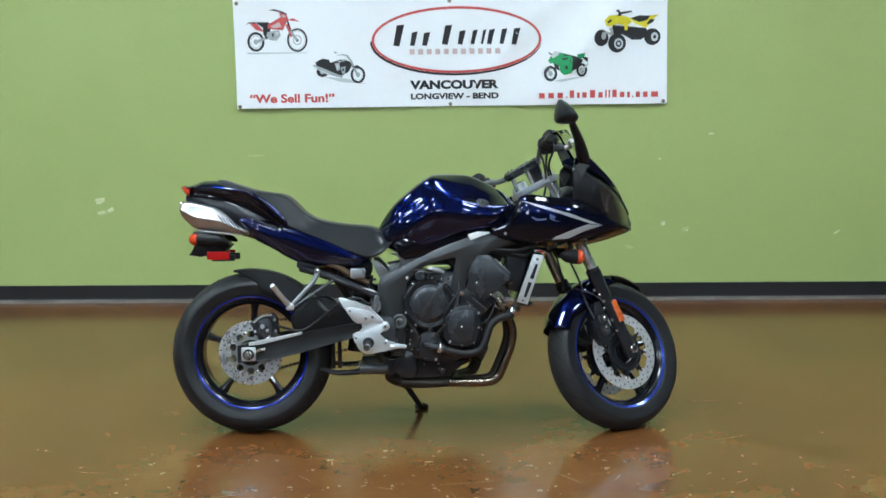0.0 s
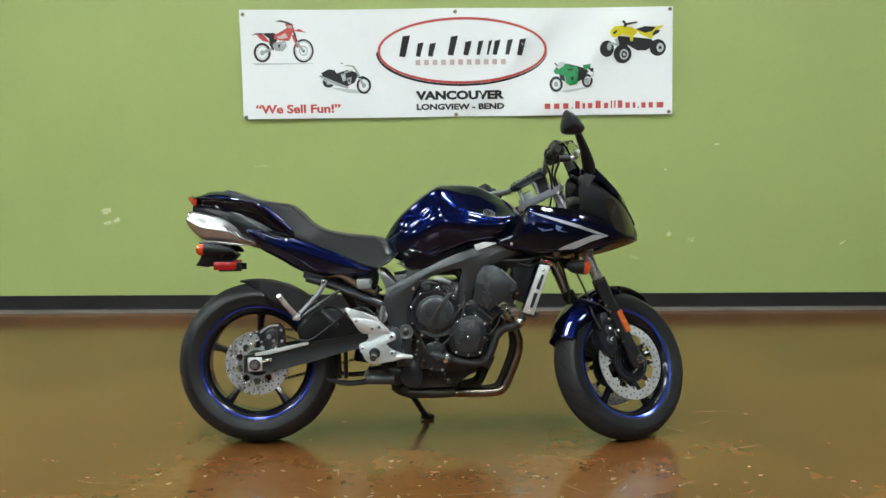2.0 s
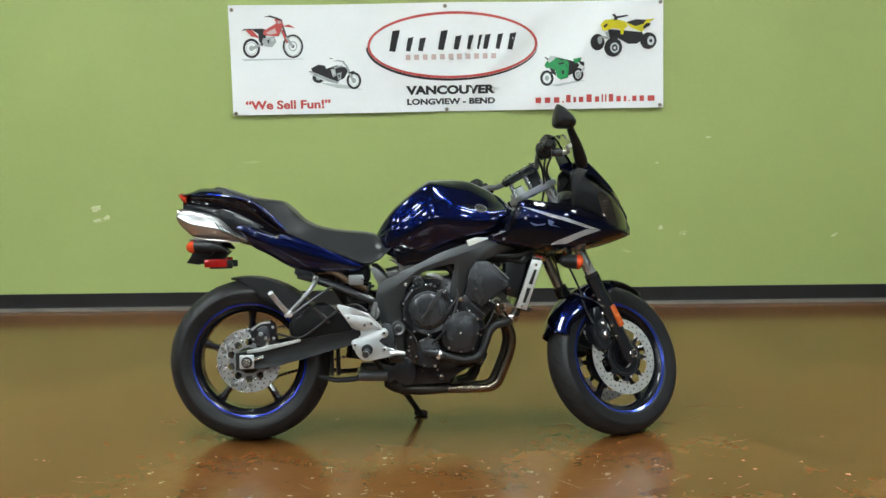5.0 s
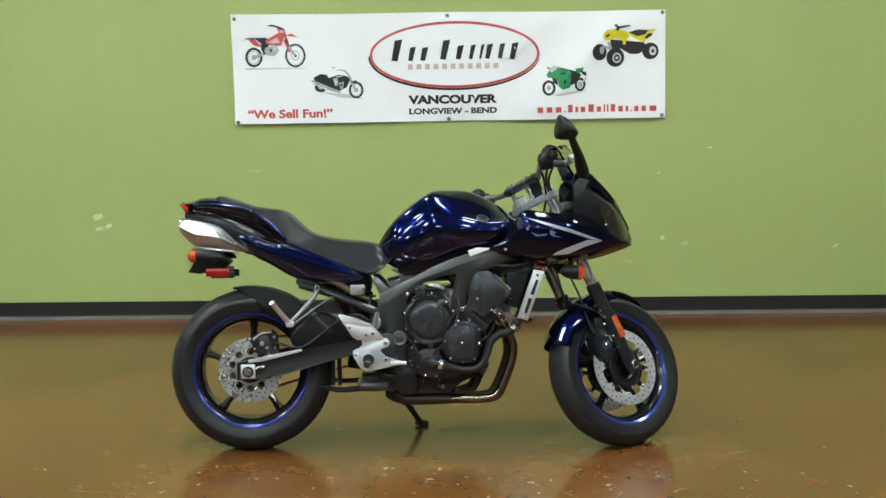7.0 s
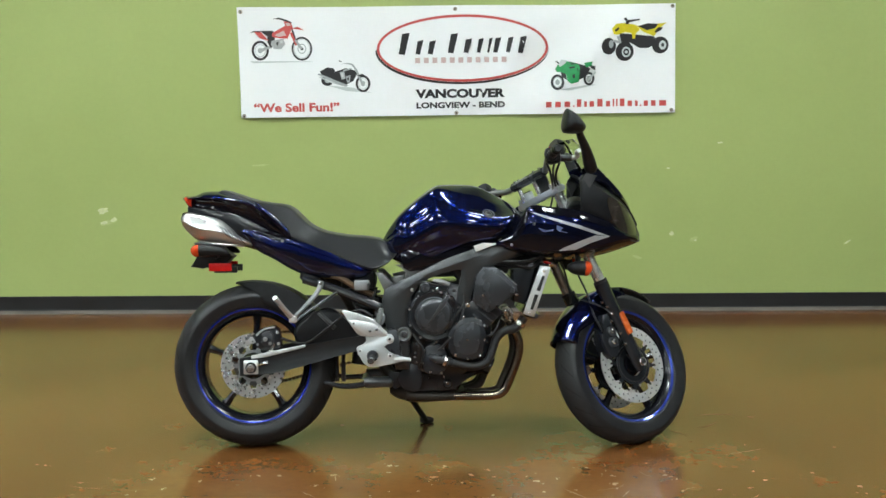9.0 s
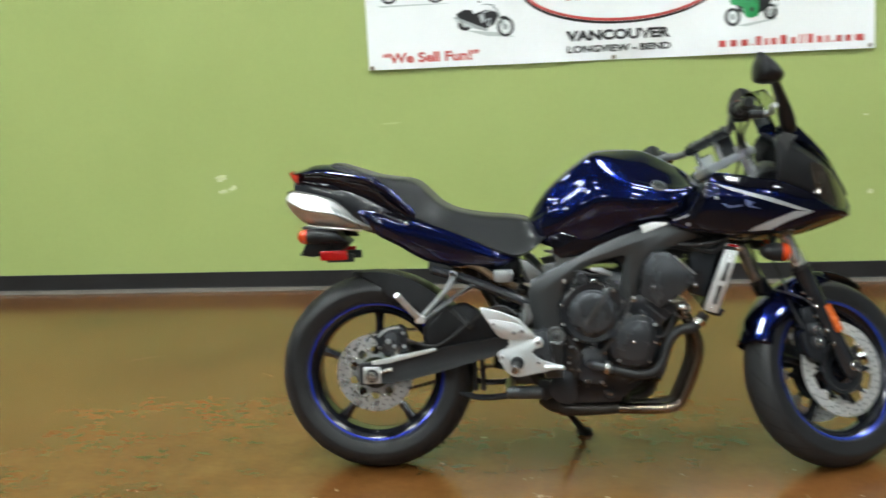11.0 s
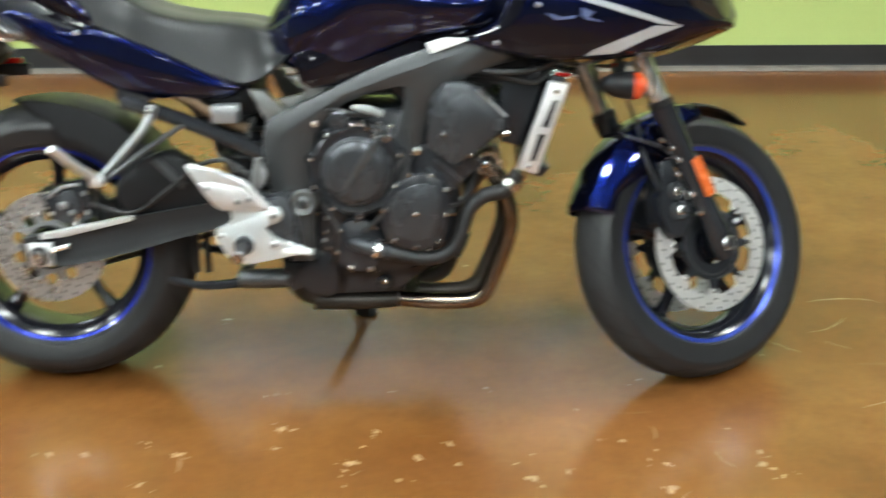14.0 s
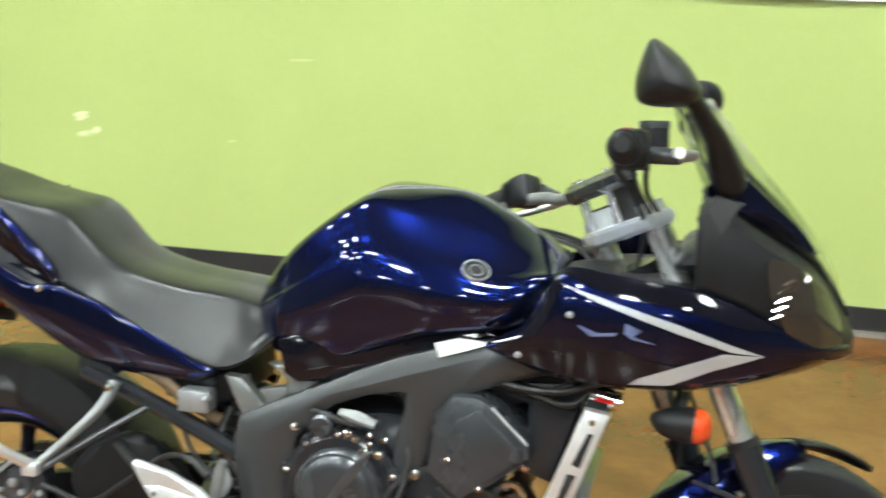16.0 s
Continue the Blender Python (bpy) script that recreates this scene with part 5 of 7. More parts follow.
# added near-black filler that stands for the shade between frame and radiator
part("inner_shade_block", plate([(0.86, 0.735), (1.07, 0.735), (1.045, 0.64), (0.99, 0.66), (0.93, 0.69), (0.87, 0.68)], -0.14, 0.14, 0.01), M_dark, bike, "dark block filling the shade behind the frame")
part("spark_lead", tube([(0.86, -0.14, 0.675), (0.93, -0.15, 0.69), (1.0, -0.15, 0.68), (1.06, -0.15, 0.70)], 0.008, 8), M_cable, bike)
part("throttle_hose", tube([(0.84, -0.1, 0.69), (0.95, -0.16, 0.695), (1.05, -0.17, 0.672), (1.09, -0.16, 0.70)], 0.006, 8), M_cable, bike)
for k in range(4):
    part("throttle_body", tube([(0.74, -0.12 + 0.08 * k, 0.70), (0.82, -0.12 + 0.08 * k, 0.62)], 0.024, 12, smooth=False), M_engine, bike)
part("airbox", block(0.58, 0.98, -0.13, 0.13, 0.64, 0.74, 0.03), M_plastic, bike, "black plastic airbox under the tank")
# water pump, oil pan and hoses
pump = part("water_pump", plate([(0.652, 0.386), (0.685, 0.395), (0.718, 0.386), (0.74, 0.34), (0.73, 0.30), (0.705, 0.28), (0.66, 0.283), (0.642, 0.30), (0.64, 0.34)], -0.19, -0.13, 0.008, 2), M_engine, engine, "black water pump")
for x, z in ((0.65, 0.372), (0.685, 0.394), (0.72, 0.378), (0.738, 0.33), (0.71, 0.287), (0.668, 0.291), (0.642, 0.325), (0.69, 0.33)):
    bolt(pump, x, -0.189, z, 0.0065, 0.008)
part("pump_outlet", tube([(0.668, -0.18, 0.346), (0.70, -0.20, 0.340), (0.75, -0.195, 0.325)], [0.012, 0.016, 0.018], 12), M_engine2, pump)
part("coolant_hose", tube([(0.70, -0.195, 0.338), (0.76, -0.195, 0.322), (0.83, -0.19, 0.308), (0.88, -0.185, 0.325), (0.905, -0.18, 0.375), (0.918, -0.175, 0.41), (0.95, -0.17, 0.437), (0.99, -0.17, 0.447), (1.025, -0.165, 0.485)], [0.013, 0.0145, 0.015, 0.015, 0.015, 0.0155, 0.016, 0.0165, 0.0165], 14), M_cable, bike, "black rubber coolant hose")
for p, q in (((1.003, -0.167, 0.455), (1.013, -0.166, 0.468)), ((0.72, -0.196, 0.334), (0.732, -0.196, 0.33))):
    part("hose_clamp", tube([p, q], 0.0205, 14, smooth=False), M_bolt, bike)
part("breather_tube", tube([(0.70, -0.20, 0.372), (0.73, -0.205, 0.40), (0.765, -0.21, 0.44), (0.79, -0.2, 0.50), (0.80, -0.19, 0.54)], 0.005, 8), M_cable, bike)
pan = part("oil_pan", plate([(0.60, 0.30), (0.75, 0.285), (0.86, 0.295), (0.87, 0.275), (0.80, 0.262), (0.775, 0.21), (0.60, 0.205), (0.585, 0.25)], -0.12, 0.12, 0.012), M_engine, engine, "black oil pan")
for x, z in ((0.62, 0.283), (0.665, 0.262), (0.72, 0.262), (0.76, 0.28), (0.63, 0.23), (0.60, 0.275), (0.79, 0.285)):
    bolt(pan, x, -0.121, z, 0.005, 0.006)
for k in range(3):
    part("pan_rib", plate([(0.64 + 0.05 * k, 0.275), (0.646 + 0.05 * k, 0.275), (0.646 + 0.05 * k, 0.215), (0.64 + 0.05 * k, 0.215)], -0.128, -0.115, 0.001), M_engine, pan)
part("drain_boss", turned([(0.0, -0.134), (0.013, -0.134), (0.017, -0.128), (0.017, -0.11), (0.0, -0.11)], (0.735, 0, 0.236), 14, closed=False), M_engine2, pan)
part("oil_filter", tube([(0.845, -0.03, 0.315), (0.905, -0.03, 0.285)], 0.034, 20, smooth=False), M_engine, engine, "black oil filter")
part("pan_flange", tube([(0.60, -0.124, 0.296), (0.68, -0.126, 0.288), (0.75, -0.126, 0.284), (0.80, -0.124, 0.288), (0.86, -0.12, 0.292)], 0.006, 8), M_engine2, pan)
for x, z, y, r in ((0.675, 0.300, -0.13, 0.006), (0.752, 0.300, -0.14, 0.006), (0.80, 0.300, -0.13, 0.006), (0.83, 0.318, -0.15, 0.006), (0.615, 0.36, -0.155, 0.006), (0.60, 0.40, -0.155, 0.005), (0.62, 0.325, -0.155, 0.006), (0.735, 0.242, -0.135, 0.008), (0.90, 0.43, -0.16, 0.007), (0.885, 0.395, -0.155, 0.006)):
    bolt(engine, x, y, z, r, 0.008, M_bolt)
part("gear_case", plate([(0.575, 0.31), (0.63, 0.32), (0.64, 0.25), (0.62, 0.21), (0.57, 0.22), (0.545, 0.26)], -0.15, -0.08, 0.01, 2), M_engine, engine)
# added dark block in place of the shade inside the frame legs
part("frame_shade_block", block(0.55, 0.62, -0.12, 0.12, 0.3, 0.62, 0.02), M_engine, engine, "black block filling the shade inside the frame")
# exhaust headers
for y in (-0.125, -0.045, 0.045, 0.125):
    o = 0.012 if y > -0.1 else 0.0
    path = [(0.955, y, 0.50), (0.985, y, 0.445), (1.002 - o, y, 0.405), (1.006 - o, y, 0.375), (1.003 - o, y, 0.345), (0.988 - o, y, 0.296), (0.958 - o, y, 0.226), (0.945 - o, y, 0.205), (0.925 - o, y * 0.98, 0.193), (0.89 - o, y * 0.95, 0.188), (0.82, y * 0.85, 0.186), (0.76, y * 0.7, 0.185)]
    if y > 0:
        path = [(0.955, y, 0.50), (0.952, y, 0.45), (0.925, y, 0.41), (0.900, y, 0.37), (0.890, y, 0.31), (0.878, y, 0.245), (0.855, y * 0.95, 0.205), (0.81, y * 0.85, 0.19), (0.76, y * 0.7, 0.185)]
    # only the near pipe is bright; those behind are coloured as in shade
    part("exhaust_header", tube(path, 0.0175, 14), M_pipe if y < -0.1 else M_pipe2, bike, "heat-tinted exhaust header pipe" if y < -0.1 else "exhaust header pipe coloured as in shade")
    part("header_flange", turned([(0.018, -0.006), (0.026, -0.006), (0.026, 0.006), (0.018, 0.006)], (0.96, y, 0.495), 16), M_bolt, bike)
part("catalyst_box", loft([(0.515, 0.19, 0.228, 0.06), (0.55, 0.168, 0.24, 0.1), (0.62, 0.160, 0.225, 0.11), (0.72, 0.163, 0.215, 0.105), (0.80, 0.166, 0.205, 0.09)], 14, 20, 2.6, 2.6), M_pipe2, bike, "dark exhaust collector box")
part("collector_pipe", tube([(0.76, -0.088, 0.185), (0.66, -0.10, 0.186), (0.58, -0.10, 0.192)], [0.018, 0.02, 0.024], 12), M_pipe2, bike)
part("mid_pipe", tube([(0.56, 0.02, 0.21), (0.50, 0.05, 0.28), (0.42, 0.06, 0.42), (0.34, 0.05, 0.58), (0.18, 0.02, 0.74), (0.0, 0.0, 0.80)], 0.024, 12), M_pipe2, bike)

# ---- radiator ----
rad = part("radiator", plate([(1.085, 0.69), (1.118, 0.684), (1.052, 0.488), (1.02, 0.497)], -0.19, 0.19, 0.004), M_engine, bike, "black radiator")
fins = bmesh.new()
for k in range(46):
    y = -0.18 + 0.36 * k / 45
    plate([(1.116, 0.68), (1.12, 0.679), (1.056, 0.493), (1.052, 0.494)], y - 0.0015, y + 0.0015, 0, bm=fins)
tagged(part("radiator_fins", fins, M_shield, rad, smooth=False), kind="stuff")
GUARD = [(1.083, 0.680), (1.122, 0.674), (1.057, 0.490), (1.017, 0.502)]
for s in (-1, 1):
    gd = part("radiator_guard", plate(GUARD, s * 0.212, s * 0.192, 0.003), M_alu, rad, "bare aluminium radiator end guard")
    part("guard_slot", plate([(1.090, 0.643), (1.099, 0.641), (1.080, 0.585), (1.067, 0.590)], s * 0.2135, s * 0.2, 0.001), M_dark, gd)
    part("guard_slot", plate([(1.061, 0.575), (1.075, 0.572), (1.053, 0.517), (1.043, 0.520)], s * 0.2135, s * 0.2, 0.001), M_dark, gd)
    bolt(gd, 1.096, s * 0.211, 0.66, 0.007, 0.004 if s < 0 else -0.004)
    bolt(gd, 1.040, s * 0.211, 0.506, 0.006, 0.004 if s < 0 else -0.004)
part("fan_shroud", plate([(0.985, 0.70), (1.085, 0.70), (1.03, 0.53), (0.985, 0.545)], -0.15, 0.15, 0.012), M_engine, rad, "black radiator fan shroud")
part("radiator_cap", tube([(1.088, -0.17, 0.694), (1.135, -0.17, 0.684)], 0.016, 12, smooth=False), M_chrome, rad, "chrome radiator cap with a red label")
part("cap_label", plate([(1.098, 0.695), (1.125, 0.69), (1.123, 0.684), (1.096, 0.689)], -0.188, -0.184, 0.0005), M_redlens, rad)
part("radiator_bracket", tube([(1.05, -0.17, 0.715), (1.09, -0.18, 0.718), (1.14, -0.17, 0.71)], 0.006, 8), M_engine, rad)
part("radiator_lower_tank", plate([(1.055, 0.505), (1.085, 0.495), (1.068, 0.475), (1.03, 0.487)], -0.18, 0.18, 0.004), M_engine, rad)

# ---- tank, seat, tail ----
TANK = [(0.490, 0.745, 0.768, 0.05, 0.010), (0.505, 0.732, 0.795, 0.088, 0.02), (0.525, 0.715, 0.829, 0.116, 0.04), (0.56, 0.700, 0.875, 0.146, 0.062), (0.60, 0.696, 0.913, 0.166, 0.075), (0.65, 0.70, 0.952, 0.182, 0.080), (0.69, 0.711, 0.979, 0.191, 0.078), (0.715, 0.722, 0.988, 0.195, 0.080), (0.80, 0.755, 0.987, 0.20, 0.094), (0.86, 0.768, 0.979, 0.198, 0.10), (0.92, 0.775, 0.952, 0.19, 0.085), (0.965, 0.785, 0.926, 0.178, 0.060), (0.995, 0.80, 0.906, 0.16, 0.034), (1.018, 0.825, 0.882, 0.13, 0.012), (1.028, 0.845, 0.868, 0.09, 0.01)]


def tank_section(x):
    """Half section of the tank: crowned top, rounded shoulder, full flank with a knee hollow, tucked-in foot."""
    lo, hi, w, dz = table(TANK, x)
    zc = hi - dz
    h = zc - lo
    q = max(0.0, min(1.0, (x - 0.64) / 0.22))
    q = q * q * (3 - 2 * q)
    knee = max(0.0, 1 - ((x - 0.69) / 0.13) ** 2)
    rear = ((0.25, 0.01), (0.50, 0.04), (0.66, 0.10), (0.74, 0.22), (0.80, 0.45), (0.86, 0.72), (0.90, 1.0))
    fore = ((0.08, 0.012), (0.18, 0.08), (0.34, 0.26), (0.48, 0.43), (0.64, 0.66), (0.79, 0.87), (0.90, 1.0))
    pts = [(0.0, hi)] + [((r[0] + (f[0] - r[0]) * q) * w, hi - (r[1] + (f[1] - r[1]) * q) * dz) for r, f in zip(rear, fore)]
    pts += [(0.955 * w, zc - 0.10 * h), (1.0 * w, zc - 0.36 * h), (0.99 * w - 0.007 * knee, zc - 0.60 * h), (0.955 * w - 0.012 * knee, zc - 0.78 * h), (0.90 * w - 0.008 * knee, zc - 0.92 * h), (0.80 * w, lo)]
    return [tuple(p) for p in curve(pts, 5)]


def tank_y(x, z):
    half = [p for p in tank_section(x) if p[1] < table(TANK, x)[1] - 0.002]
    return float(np.interp(z, [p[1] for p in half[::-1]], [p[0] for p in half[::-1]]))


bm = bmesh.new()
secs = []
for k in range(61):
    half = tank_section(0.490 + 0.538 * k / 60)
    x = 0.490 + 0.538 * k / 60
    secs.append([bm.verts.new((x, -y, z)) for y, z in half[::-1]] + [bm.verts.new((x, y, z)) for y, z in half[1:]])
for a, b in zip(secs, secs[1:]):
    for j in range(len(a)):
        bm.faces.new((a[j], a[(j + 1) % len(a)], b[(j + 1) % len(a)], b[j]))
bm.faces.new(secs[0]), bm.faces.new(secs[-1])
tank = part("fuel_tank", bm, M_blue, bike, "dark metallic blue fuel tank", angle=1.0)
BGX, BGZ = 0.897, 0.877
for s in (-1, 1):
    tilt = math.atan2(tank_y(BGX, BGZ - 0.018) - tank_y(BGX, BGZ + 0.018), 0.036)
    turn_in = math.atan2(tank_y(BGX - 0.018, BGZ) - tank_y(BGX + 0.018, BGZ), 0.036)
    seat_on = Matrix.Translation((BGX, s * (tank_y(BGX, BGZ) + 0.0045), BGZ)) @ Matrix.Rotation(s * turn_in * -1, 4, "Z") @ Matrix.Rotation(s * tilt, 4, "X")
    for nm, prof, mat, lab in (("tank_badge", [(0.0208, -0.012), (0.0211, 0.0020), (0.0226, 0.0020), (0.0232, -0.012)], M_dullalu, "round dull metal ring badge"), ("badge_face", [(0.0005, -0.012), (0.0005, 0.0004), (0.0208, 0.0), (0.0208, -0.012)], M_plastic, ""), ("badge_boss", [(0.010, -0.002), (0.0105, 0.0012), (0.0125, 0.0012), (0.013, -0.002)], M_cast, "")):
        bm = turned([(r, s * y) for r, y in prof], (0, 0, 0), 32)
        bm.transform(seat_on)
        part(nm, bm, mat, tank, lab)
    part("tank_side_panel", plate([(0.565, 0.735), (0.575, 0.678), (0.60, 0.664), (0.665, 0.672), (0.72, 0.692), (0.80, 0.732), (0.88, 0.758), (0.94, 0.768), (0.92, 0.782), (0.80, 0.77), (0.70, 0.755), (0.62, 0.755)], s * 0.160, s * 0.10, 0.008), M_gloss, tank, "gloss black panel under the tank")
    part("panel_edge_trim", tube([(0.935, s * 0.205, 0.772), (0.965, s * 0.214, 0.782), (1.005, s * 0.228, 0.80)], [0.0015, 0.002, 0.0015], 6), M_alu, tank, "thin bright edge")
SEAT = [(-0.135, 0.958, 0.962, 0.05, 0.0), (-0.118, 0.952, 0.976, 0.075, 0.0), (-0.10, 0.946, 0.981, 0.092, 0.0), (-0.05, 0.93, 0.966, 0.112, 0.0), (0.0, 0.918, 0.948, 0.124, 0.0), (0.03, 0.905, 0.939, 0.13, 0.0), (0.09, 0.86, 0.929, 0.135, 0.1), (0.125, 0.82, 0.924, 0.136, 0.2), (0.148, 0.80, 0.916, 0.135, 0.3), (0.168, 0.79, 0.902, 0.134, 0.3), (0.192, 0.78, 0.879, 0.134, 0.4), (0.224, 0.768, 0.848, 0.137, 0.5), (0.275, 0.748, 0.822, 0.143, 0.6), (0.36, 0.71, 0.804, 0.158, 0.8), (0.42, 0.684, 0.798, 0.164, 0.9), (0.46, 0.673, 0.793, 0.166, 1.0), (0.49, 0.680, 0.786, 0.166, 1.0), (0.515, 0.694, 0.774, 0.163, 1.0), (0.535, 0.712, 0.758, 0.157, 1.0), (0.55, 0.728, 0.745, 0.148, 1.0), (0.556, 0.735, 0.738, 0.14, 1.0)]


def seat_section(x):
    """Half section of the seat: a flat top, a turned shoulder and a side that flares out towards the tank."""
    lo, hi, w, f = table(SEAT, x)
    h = max(hi - lo, 0.003)
    sh = w * (0.90 - 0.22 * f)
    drop = min(0.030, 0.45 * h)
    pts = [(0.0, hi - 0.05 * drop * f), (0.5 * sh, hi), (0.82 * sh, hi - 0.10 * drop), (0.95 * sh, hi - 0.32 * drop), (sh + 0.004 * f, hi - 0.8 * drop), (sh + (w - sh) * 0.45, hi - drop - 0.30 * (h - drop)), (w * 0.995, lo + 0.16 * (h - drop)), (w, lo + 0.06 * h), (w * 0.93, lo)]
    return [tuple(p) for p in curve(pts, 4)]


seat = part("seat", shell(-0.135, 0.556, 90, seat_section), M_seat, bike, "black stepped dual seat in grained vinyl", angle=0.9)
TAIL = [(-0.246, 0.942, 0.950, 0.957, 0.05), (-0.23, 0.928, 0.951, 0.960, 0.07), (-0.205, 0.918, 0.953, 0.965, 0.09), (-0.18, 0.911, 0.954, 0.975, 0.102), (-0.16, 0.906, 0.954, 0.978, 0.109), (-0.14, 0.902, 0.953, 0.978, 0.114), (-0.10, 0.886, 0.948, 0.975, 0.121), (-0.06, 0.852, 0.942, 0.962, 0.127), (0.0, 0.824, 0.930, 0.942, 0.134), (0.025, 0.812, 0.919, 0.93, 0.1375), (0.045, 0.806, 0.904, 0.915, 0.140), (0.078, 0.80, 0.874, 0.884, 0.142), (0.105, 0.795, 0.851, 0.86, 0.144), (0.128, 0.79, 0.832, 0.84, 0.145), (0.15, 0.785, 0.812, 0.817, 0.145), (0.162, 0.784, 0.797, 0.80, 0.143)]
COWL_LOW = [(-0.03, 0.812, 0.83, 0.118), (-0.01, 0.79, 0.833, 0.129), (0.03, 0.749, 0.823, 0.141), (0.08, 0.722, 0.801, 0.147), (0.11, 0.705, 0.791, 0.149), (0.135, 0.689, 0.793, 0.151), (0.16, 0.675, 0.793, 0.152), (0.20, 0.657, 0.781, 0.153), (0.25, 0.645, 0.762, 0.154), (0.30, 0.640, 0.741, 0.155), (0.36, 0.637, 0.713, 0.154), (0.42, 0.640, 0.687, 0.152), (0.445, 0.652, 0.676, 0.147), (0.458, 0.66, 0.669, 0.14)]


def tail_section(x):
    """Half section of the tail: a sloping deck, a hard crease, and a hollow flank below it."""
    lo, cr, hi, w = table(TAIL, x)
    h = cr - lo
    deck = [(0.0, hi), (0.45 * w, hi - 0.08 * (hi - cr)), (0.8 * w, cr + 0.55 * (hi - cr)), (w - 0.003, cr + 0.0025), (w, cr)]
    flank = [(w, cr), (w - 0.004, cr - 0.10 * h), (w - 0.017, cr - 0.30 * h), (w - 0.021, cr - 0.6 * h), (w - 0.019, cr - 0.85 * h), (w - 0.026, lo)]
    return [tuple(p) for p in curve(deck, 4)][:-1] + [tuple(p) for p in curve(flank, 4)]


def low_section(x):
    """Half section of the lower side panel: a rounded upper edge over a flank that tucks in below."""
    lo, hi, w = table(COWL_LOW, x)
    h = max(hi - lo, 0.003)
    pts = [(0.0, hi - 0.004), (0.7 * w, hi - 0.003), (w - 0.009, hi), (w - 0.002, hi - min(0.004, 0.2 * h)), (w, hi - 0.22 * h), (w + 0.001, hi - 0.45 * h), (w - 0.007, hi - 0.75 * h), (w - 0.024, lo + 0.06 * h), (w - 0.05, lo)]
    return [tuple(p) for p in curve(pts, 4)]


tail = part("tail_cowl", shell(-0.246, 0.162, 60, tail_section), M_blue, bike, "dark metallic blue tail cowl", angle=0.7)
part("tail_lower_panel", shell(-0.03, 0.458, 70, low_section), M_blue, tail, "dark blue side panel below the seat", angle=0.9)
for s in (-1, 1):
    bm = bmesh.new()
    rows = []
    for k in range(41):
        x = -0.215 + 0.355 * k / 40
        half = tail_section(x)
        n = len(half)
        rows.append([bm.verts.new((x, s * (half[j][0] + 0.0022), half[j][1])) for j in range(19, n)])
    for a, b in zip(rows, rows[1:]):
        for j in range(len(a) - 1):
            bm.faces.new((a[j], a[j + 1], b[j + 1], b[j]))
    part("tail_side_panel", bm, M_gloss, tail, "gloss black hollow flank of the tail")
    edge = [(x, s * (table(TAIL, x)[3] - 0.0012), table(TAIL, x)[1] + 0.0005) for x in (-0.19, -0.15, -0.10, -0.05, 0.0, 0.025, 0.045, 0.078, 0.105, 0.128, 0.15)]
    part("tail_ridge", tube(edge, [0.001] + [0.0032] * 9 + [0.001], 10), M_blue, tail)
    rail = [(x, s * (table(TAIL, x)[3] - 0.004 + d), z) for x, z, d in ((0.028, 0.930, -0.006), (0.06, 0.902, 0.002), (0.095, 0.870, 0.005), (0.125, 0.842, 0.006), (0.148, 0.815, 0.004), (0.152, 0.797, 0.0))]
    part("grab_rail", tube(rail, [0.004, 0.009, 0.011, 0.012, 0.010, 0.005], 12), M_blue, tail, "dark blue grab rail beside the seat")
    bolt(tail, 0.025, s * 0.140 if s < 0 else 0.13, 0.921, 0.006, 0.004, M_bolt)
    bolt(tail, 0.128, s * 0.153 if s < 0 else 0.14, 0.787, 0.007, 0.004, M_bolt)
    rim = [(x, s * (table(COWL_LOW, x)[2] - 0.003), table(COWL_LOW, x)[1] - 0.0015) for x in (0.0, 0.03, 0.06, 0.09, 0.115)]
    part("panel_ridge", tube(rim, [0.001, 0.0035, 0.0035, 0.0035, 0.001], 10), M_blue, tail)
part("tail_inner", loft([(-0.235, 0.885, 0.925, 0.07), (-0.16, 0.86, 0.92, 0.095), (-0.07, 0.79, 0.92, 0.112), (-0.02, 0.764, 0.90, 0.12), (0.053, 0.738, 0.87, 0.125), (0.116, 0.70, 0.82, 0.128), (0.18, 0.664, 0.76, 0.13), (0.25, 0.645, 0.74, 0.13), (0.35, 0.635, 0.70, 0.13), (0.44, 0.615, 0.66, 0.12)], 30, 24, 4, 4), M_engine, tail, "black inner tail moulding")
part("tail_light", loft([(-0.262, 0.946, 0.956, 0.02), (-0.252, 0.936, 0.961, 0.045), (-0.238, 0.920, 0.960, 0.068), (-0.220, 0.912, 0.952, 0.080)], 8, 20, 2.4, 2.4), M_taillens, tail, "red-orange tail light")
part("tail_underside", plate([(0.19, 0.672), (0.24, 0.665), (0.26, 0.64), (0.21, 0.62), (0.185, 0.645)], -0.13, 0.13, 0.01), M_plastic, bike)
# muffler under the tail
MUF = [(-0.256, 0.862, 0.886, 0.105), (-0.250, 0.848, 0.893, 0.114), (-0.240, 0.834, 0.898, 0.118), (-0.222, 0.815, 0.898, 0.122), (-0.205, 0.800, 0.896, 0.126), (-0.185, 0.790, 0.892, 0.130), (-0.137, 0.784, 0.884, 0.132), (-0.10, 0.780, 0.873, 0.133), (-0.082, 0.778, 0.860, 0.133), (-0.06, 0.775, 0.842, 0.132), (-0.035, 0.771, 0.820, 0.130), (-0.01, 0.769, 0.802, 0.127), (0.012, 0.767, 0.787, 0.12)]


